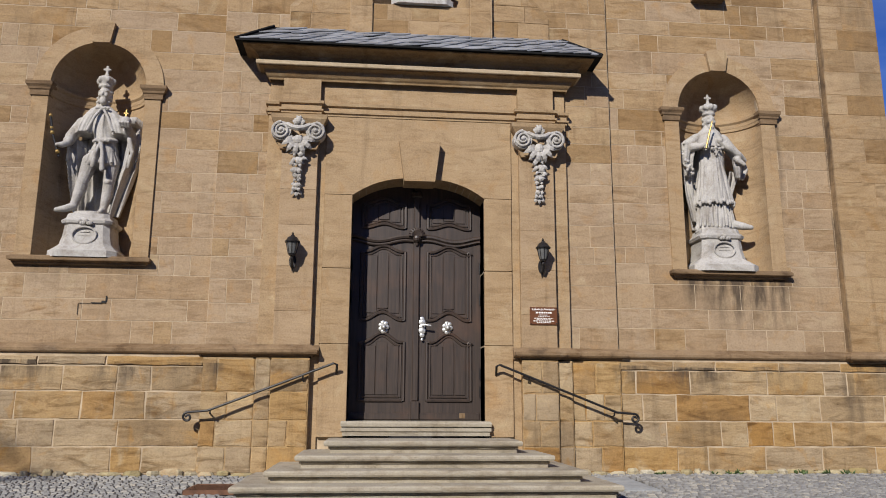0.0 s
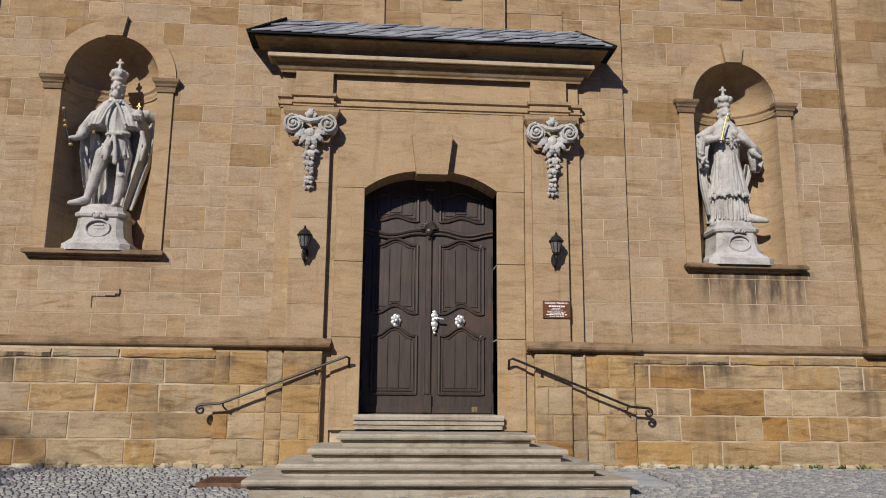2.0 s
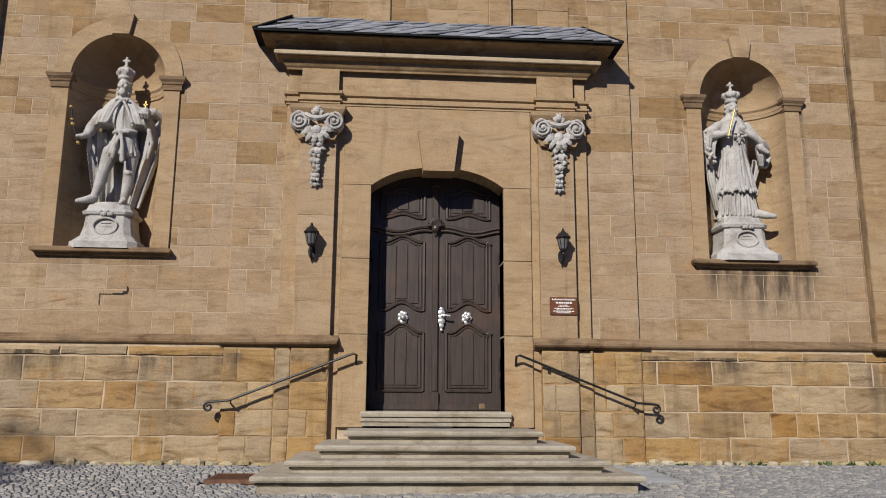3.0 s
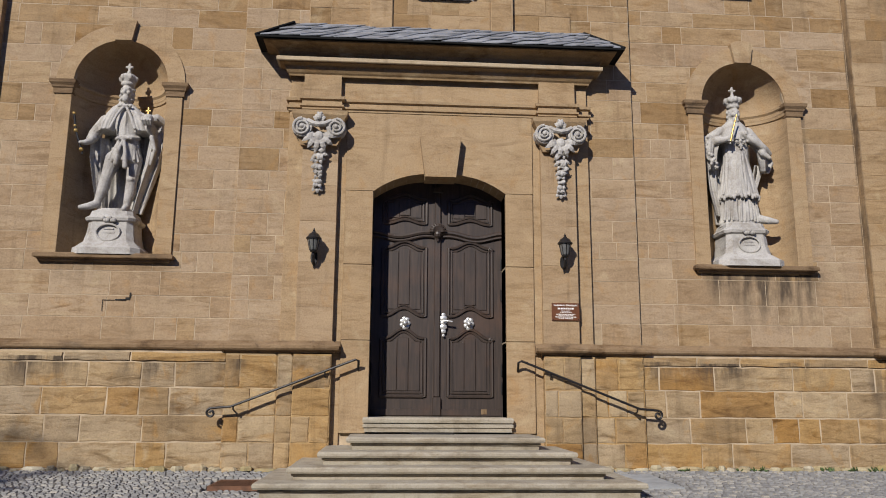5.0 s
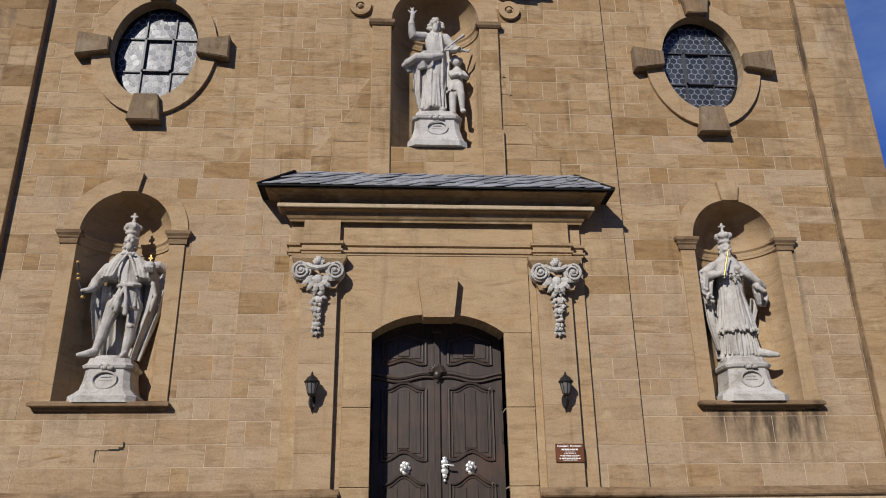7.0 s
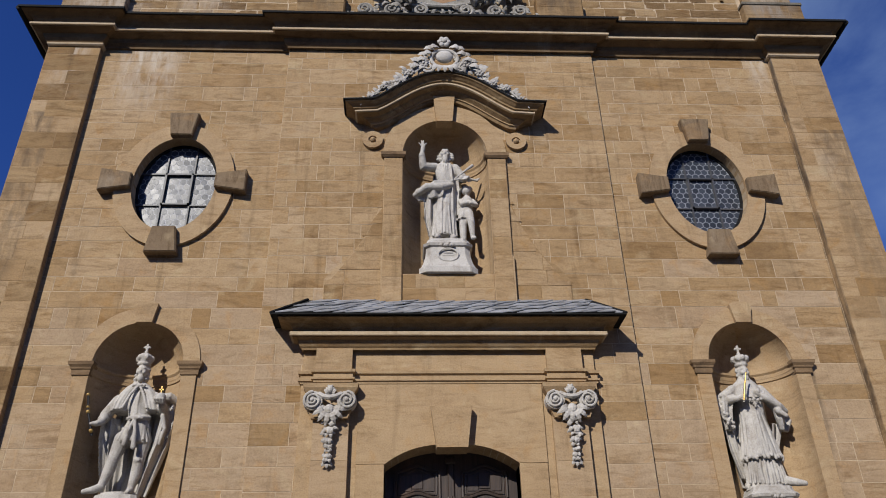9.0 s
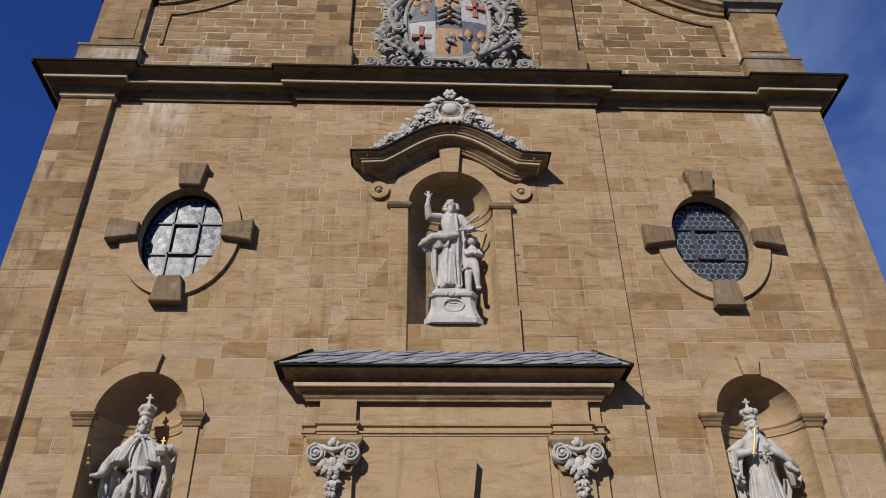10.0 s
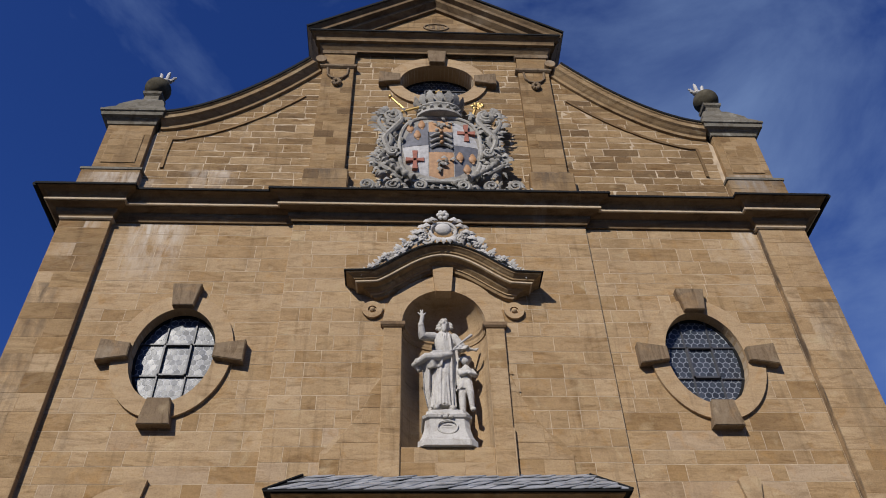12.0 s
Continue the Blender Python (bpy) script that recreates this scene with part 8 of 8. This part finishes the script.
M_weed = plain("weed_green", (0.07, 0.11, 0.03), 0.7, spot=0.4, scale=20)
for x, n, seed in ((4.10, 14, 1), (4.30, 9, 2), (5.25, 22, 3), (5.62, 14, 4), (5.95, 10, 5), (-6.2, 9, 6), (3.3, 8, 7)):
    rng = random.Random(seed)
    bm = bmesh.new()
    for k in range(n):
        a = rng.uniform(0, 6.28)
        leaf(bm, (x + rng.uniform(-0.07, 0.07), -0.14 + rng.uniform(-0.03, 0.02), 0.0), (math.cos(a), -abs(math.sin(a)) * 0.6, rng.uniform(0.3, 1.2)), rng.uniform(0.04, 0.09), 0.012, 0.2)
    tagged(part("weed_tuft", bm, M_weed), "small green weeds at the foot of the wall", "weed", group="weeds by the wall")

# ---- unseen houses and tree added round the square ----
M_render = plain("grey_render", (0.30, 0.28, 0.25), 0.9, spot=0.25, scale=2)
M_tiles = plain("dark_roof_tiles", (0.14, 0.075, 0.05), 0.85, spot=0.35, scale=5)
# none is in view; the rows hold back low sky light from the front
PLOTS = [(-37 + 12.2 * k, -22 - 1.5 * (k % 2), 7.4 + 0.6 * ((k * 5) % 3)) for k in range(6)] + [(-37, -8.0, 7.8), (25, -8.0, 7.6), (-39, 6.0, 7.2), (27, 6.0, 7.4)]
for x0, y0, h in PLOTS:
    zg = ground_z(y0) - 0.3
    house = thing("house", "unseen plain house added to block low sky light", "house", (x0 + 6, y0 - 5, zg), group="houses on the square", kind="structure")
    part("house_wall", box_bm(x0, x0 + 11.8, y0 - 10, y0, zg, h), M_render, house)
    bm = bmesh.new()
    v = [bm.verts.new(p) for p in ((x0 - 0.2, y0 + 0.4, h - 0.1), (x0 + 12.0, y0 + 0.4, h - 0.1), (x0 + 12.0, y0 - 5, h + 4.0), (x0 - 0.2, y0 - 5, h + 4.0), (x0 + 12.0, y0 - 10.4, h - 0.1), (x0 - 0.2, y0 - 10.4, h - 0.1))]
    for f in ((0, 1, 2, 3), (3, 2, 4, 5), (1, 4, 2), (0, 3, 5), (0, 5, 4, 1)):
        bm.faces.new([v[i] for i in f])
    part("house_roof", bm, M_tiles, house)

# unseen tree, added so that its crown shades the foot of the wall
M_bark = plain("bark", (0.11, 0.08, 0.055), 0.95, spot=0.4, scale=8, relief=0.6)
M_foliage = plain("foliage", (0.05, 0.085, 0.025), 0.7, spot=0.45, scale=12)
TX, TY, TZ = -17.5, -18.6, 12.7
tree = thing("tree", "unseen leafy tree added to shade the foot of the wall", "tree", (TX, TY, ground_z(-20) - 0.1))
bm = bmesh.new()
zg = ground_z(-20) - 0.1
tube(bm, [(TX, TY, zg), (TX + 0.1, TY, zg + 4), (TX - 0.1, TY + 0.1, zg + 8), (TX, TY, TZ)], 0.38, 10, [1.2, 0.9, 0.65, 0.25])
rng = random.Random(17)
tips = []
for k in range(16):
    a, z = rng.uniform(0, 6.28), rng.uniform(6.5, 11.6)
    r = rng.uniform(1.2, 2.6) * (1.15 - abs(z - 10.0) / 6)
    tip = (TX + r * math.cos(a), TY + r * math.sin(a), z + 0.8)
    tips.append(tip)
    tube(bm, [(TX, TY, z - 0.6), (TX + 0.5 * r * math.cos(a), TY + 0.5 * r * math.sin(a), z), tip], 0.11, 6, [1, 0.7, 0.3])
part("trunk", bm, M_bark, tree)
verts, faces = [], []
for tip in tips + [(TX, TY, TZ - 0.6)] * 2:
    for k in range(700):
        d = Vector((rng.gauss(0, 0.55), rng.gauss(0, 0.55), rng.gauss(0, 0.5)))
        p = Vector(tip) + d
        u = Vector((rng.uniform(-1, 1), rng.uniform(-1, 1), rng.uniform(-1, 1))).normalized() * 0.13
        w = u.cross(Vector((rng.uniform(-1, 1), rng.uniform(-1, 1), 0.3))).normalized() * 0.07
        b = len(verts)
        verts += [p - u, p + w, p + u, p - w]
        faces.append((b, b + 1, b + 2, b + 3))
me = bpy.data.meshes.new("crown")
me.from_pydata(verts, [], faces)
bm = bmesh.new()
bm.from_mesh(me)
bpy.data.meshes.remove(me)
part("crown", bm, M_foliage, tree)
# ---- facing stones, course by course ----
class Box(Opening):
    """A plain rectangle kept free of stones."""

    def __init__(self, x0, x1, z0, z1):
        self.b = (x0, x1, z0, z1)

    def span(self, x):
        return (self.b[2], self.b[3]) if self.b[0] < x < self.b[1] else None

    def box(self):
        return self.b


rng_mix = random.Random(4)


def wall_stone(z):
    """The upper courses are more weathered than the lower ones."""
    return M_worn if rng_mix.random() < min(1.0, max(0.08, (z - 3.5) / 3.5)) else M_ashlar


portal_box = Box(-1.30, 1.30, 0.0, 4.9)
pil_boxes = [Box(-2.12, -1.37, 1.6, 5.85), Box(1.37, 2.12, 1.6, 5.85)]
ent_box = Box(-2.12, 2.12, 4.88, 6.0)
niche_boxes = [Box(o.x - o.half - 0.14, o.x + o.half + 0.14, 2.8, 5.28) for o in (NICHE_W, NICHE_E)]
WALL_COURSES = [0.31, 0.27, 0.34, 0.29, 0.25, 0.32]
WALL_LENGTHS = [0.24, 0.33, 0.45, 0.58, 0.7, 0.85, 1.0]
lay_stones(wall_west, -6.2, -2.81, 1.665, 11.42, 0.012, WALL_COURSES, WALL_LENGTHS, [NICHE_W.grown(0.12), OVAL_W.grown(0.15), niche_boxes[0]], wall_stone, 11, joint=0.009)
lay_stones(wall_east, 2.81, 6.2, 1.665, 11.42, 0.012, WALL_COURSES, WALL_LENGTHS, [NICHE_E.grown(0.12), OVAL_E.grown(0.15), niche_boxes[1]], wall_stone, 12, joint=0.009)
centre_niche_box = Box(-1.0, 1.02, 6.15, 9.0)
lay_stones(wall_centre, -2.81, 2.81, 1.665, 11.42, -0.05, WALL_COURSES, WALL_LENGTHS, [NICHE_C.grown(0.2), portal_box, *pil_boxes, ent_box, centre_niche_box], wall_stone, 13, joint=0.009)
lay_stones(pil_w, -7.13, -6.2, 1.665, 11.42, -0.11, [0.36, 0.33, 0.38], [0.93, 0.6, 0.5], [], lambda z: M_gable if rng_mix.random() < 0.6 else M_worn, 14, joint=0.009)
lay_stones(pil_e, 6.2, 7.13, 1.665, 11.42, -0.11, [0.36, 0.33, 0.38], [0.93, 0.6, 0.5], [], M_worn, 15, joint=0.009)
for xa, xb, seed in ((-7.22, -2.80, 21), (2.80, 7.22, 22)):
    rng = random.Random(seed)
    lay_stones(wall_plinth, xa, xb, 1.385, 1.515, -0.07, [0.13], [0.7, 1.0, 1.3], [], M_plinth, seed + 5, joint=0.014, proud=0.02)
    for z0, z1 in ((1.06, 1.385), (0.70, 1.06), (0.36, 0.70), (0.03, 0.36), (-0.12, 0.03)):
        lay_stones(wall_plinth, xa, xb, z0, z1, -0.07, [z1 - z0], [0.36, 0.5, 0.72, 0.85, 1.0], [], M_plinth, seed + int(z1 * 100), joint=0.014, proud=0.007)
lay_stones(wall_gable, -5.95, -2.62, 11.85, 16.6, 0.012, [0.22, 0.19, 0.24], [0.4, 0.55, 0.75], [], M_gable, 31, joint=0.0136, top=lambda x: gable_top(x) - 0.03)
lay_stones(wall_gable, 2.62, 5.95, 11.85, 16.6, 0.012, [0.22, 0.19, 0.24], [0.4, 0.55, 0.75], [], M_gable, 32, joint=0.0136, top=lambda x: gable_top(x) - 0.03)
lay_stones(wall_gable, -1.97, 1.97, 11.85, 17.1, 0.012, [0.22, 0.19, 0.24], [0.45, 0.6, 0.8], [OCULUS.grown(0.15), Box(-1.3, 1.3, 12.0, 14.5)], M_gable, 33, joint=0.016)
for s in (-1, 1):
    for xa, xb, y, k in ((1.42, 1.917, -0.205, 1), (1.917, 2.125, -0.155, 2), (2.125, 2.81, -0.115, 3)):
        a, b = sorted((s * xa, s * xb))
        for z0, z1 in ((1.06, 1.49), (0.70, 1.06), (0.36, 0.70), (0.03, 0.36)):
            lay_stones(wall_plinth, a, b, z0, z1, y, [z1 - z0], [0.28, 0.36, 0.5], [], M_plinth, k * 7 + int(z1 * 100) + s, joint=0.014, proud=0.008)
    a, b = sorted((s * 1.42, s * 1.917))
    lay_stones(wall_centre, a, b, 1.66, 4.9, -0.19, [0.48, 0.62, 0.55], [1.2], [], M_trim_blocks, 90 + s, joint=0.003, proud=0.004)

for s, post in zip((-1, 1), gable_posts):
    a, b = sorted((s * 5.95, s * 7.12))
    lay_stones(post, a, b, 11.9, 12.70, -0.16, [0.27], [0.45, 0.6], [], M_gable, 51 + s, joint=0.012)
    a, b = sorted((s * 6.02, s * 6.98))
    lay_stones(post, a, b, 12.84, 14.16, -0.10, [0.24, 0.27], [0.4, 0.55], [Box(min(s * 6.16, s * 6.84), max(s * 6.16, s * 6.84), 12.98, 13.97)], M_gable, 53 + s, joint=0.012)
    a, b = sorted((s * 6.17, s * 6.83))
    lay_stones(post, a, b, 12.99, 13.84, -0.12, [0.22, 0.25], [0.35, 0.45], [], M_gable, 55 + s, joint=0.012)
for s, pil in zip((-1, 1), gable_pilasters):
    a, b = sorted((s * 1.93, s * 2.66))
    lay_stones(pil, a, b, 12.89, 16.37, -0.10, [0.26, 0.22, 0.29], [0.38, 0.5, 0.73], [], M_gable, 57 + s, joint=0.012)
    lay_stones(pil, a - 0.08, b + 0.08, 11.9, 12.79, -0.20, [0.3], [0.45, 0.9], [], M_gable, 59 + s, joint=0.012)
lay_stones(pediment, -2.3, 2.3, 17.5, 19.2, 0.0, [0.24, 0.2], [0.45, 0.6], [], M_gable, 61, joint=0.012, top=lambda x: 19.25 - abs(x) * 0.80)



def wing_top(x):
    """The upper edge of the wings that sweep up to the middle niche."""
    a = (abs(x - NICHE_C.x) - 1.03) / 0.79
    u = 1 - max(0.0, min(1.0, a)) ** (1 / 2.2)
    return 6.60 + 1.88 * u ** 0.9


for s in (-1, 1):
    a, b = sorted((NICHE_C.x + s * 1.035, NICHE_C.x + s * 1.915))
    lay_stones(cn, a, b, 6.21, 8.55, -0.066, WALL_COURSES, [0.45, 0.6, 0.75], [], M_worn, 95 + s, joint=0.009, proud=0.006, top=wing_top)
    a, b = sorted((NICHE_C.x + s * 0.725, NICHE_C.x + s * 1.025))
    lay_stones(cn, a, b, 7.02, 8.91, -0.115, [0.36, 0.42, 0.3], [0.31], [], M_worn, 97 + s, joint=0.007)
    lay_stones(cn, a, b, 6.21, 7.01, -0.14, [0.42], [0.31], [], M_worn, 99 + s, joint=0.007)
lay_stones(cn, NICHE_C.x - 0.71, NICHE_C.x + 0.71, 6.21, 6.69, -0.105, [0.24], [0.4, 0.55], [], M_worn, 103, joint=0.009)

# old crack and settlement joint under the western niche
bm = bmesh.new()
line = [(-4.50, 2.05), (-4.50, 2.20), (-4.33, 2.20), (-4.20, 2.21), (-4.15, 2.235), (-4.14, 2.30)]
for a, b in zip(line, line[1:]):
    quadbox(bm, min(a[0], b[0]) - 0.003, max(a[0], b[0]) + 0.003, -0.0035, 0.0, min(a[1], b[1]) - 0.003, max(a[1], b[1]) + 0.003)
part("crack", bm, M_dark_void, wall_west, "dark open joint")

# irregular footing stones along the wall's foot
M_foot = sandstone("lichen_footing", [(0.30, 0.25, 0.13), (0.40, 0.34, 0.21), (0.44, 0.40, 0.31), (0.33, 0.26, 0.12)], stain=0.4, vein=0.8, patch=0.6, relief=0.9)
foot_meshes = []
foot_rng = random.Random(8)
for k in range(6):
    bm = bmesh.new()
    ring = [(0.5 * math.cos(t * 0.785 + foot_rng.uniform(-0.2, 0.2)) * foot_rng.uniform(0.8, 1.1), 0.5 * math.sin(t * 0.785) * foot_rng.uniform(0.7, 1.1)) for t in range(8)]
    rows = [[(x, y, -0.5) for x, y in ring], [(x, y, 0.2) for x, y in ring], [(x * 0.7, y * 0.7, 0.5 + foot_rng.uniform(-0.1, 0.1)) for x, y in ring]]
    vs = grid_faces(bm, rows, close=True)
    bm.faces.new(vs[0])
    bm.faces.new(vs[-1])
    me = mesh_of("footing_stone", bm)
    me.materials.append(M_foot)
    foot_meshes.append(me)
x = -7.2
while x < 7.2:
    w = foot_rng.uniform(0.10, 0.34)
    if not -2.05 < x + w / 2 < 2.15:
        ob = new("footing_stone", foot_rng.choice(foot_meshes))
        ob.parent = wall_plinth
        ob.location = (x + w / 2, -0.09 - foot_rng.uniform(0.0, 0.05) - 0.04 * (abs(x) < 2.8), 0.015 + foot_rng.uniform(-0.02, 0.02))
        ob.scale = (w, foot_rng.uniform(0.10, 0.18), foot_rng.uniform(0.05, 0.11))
    x += w * 1.02
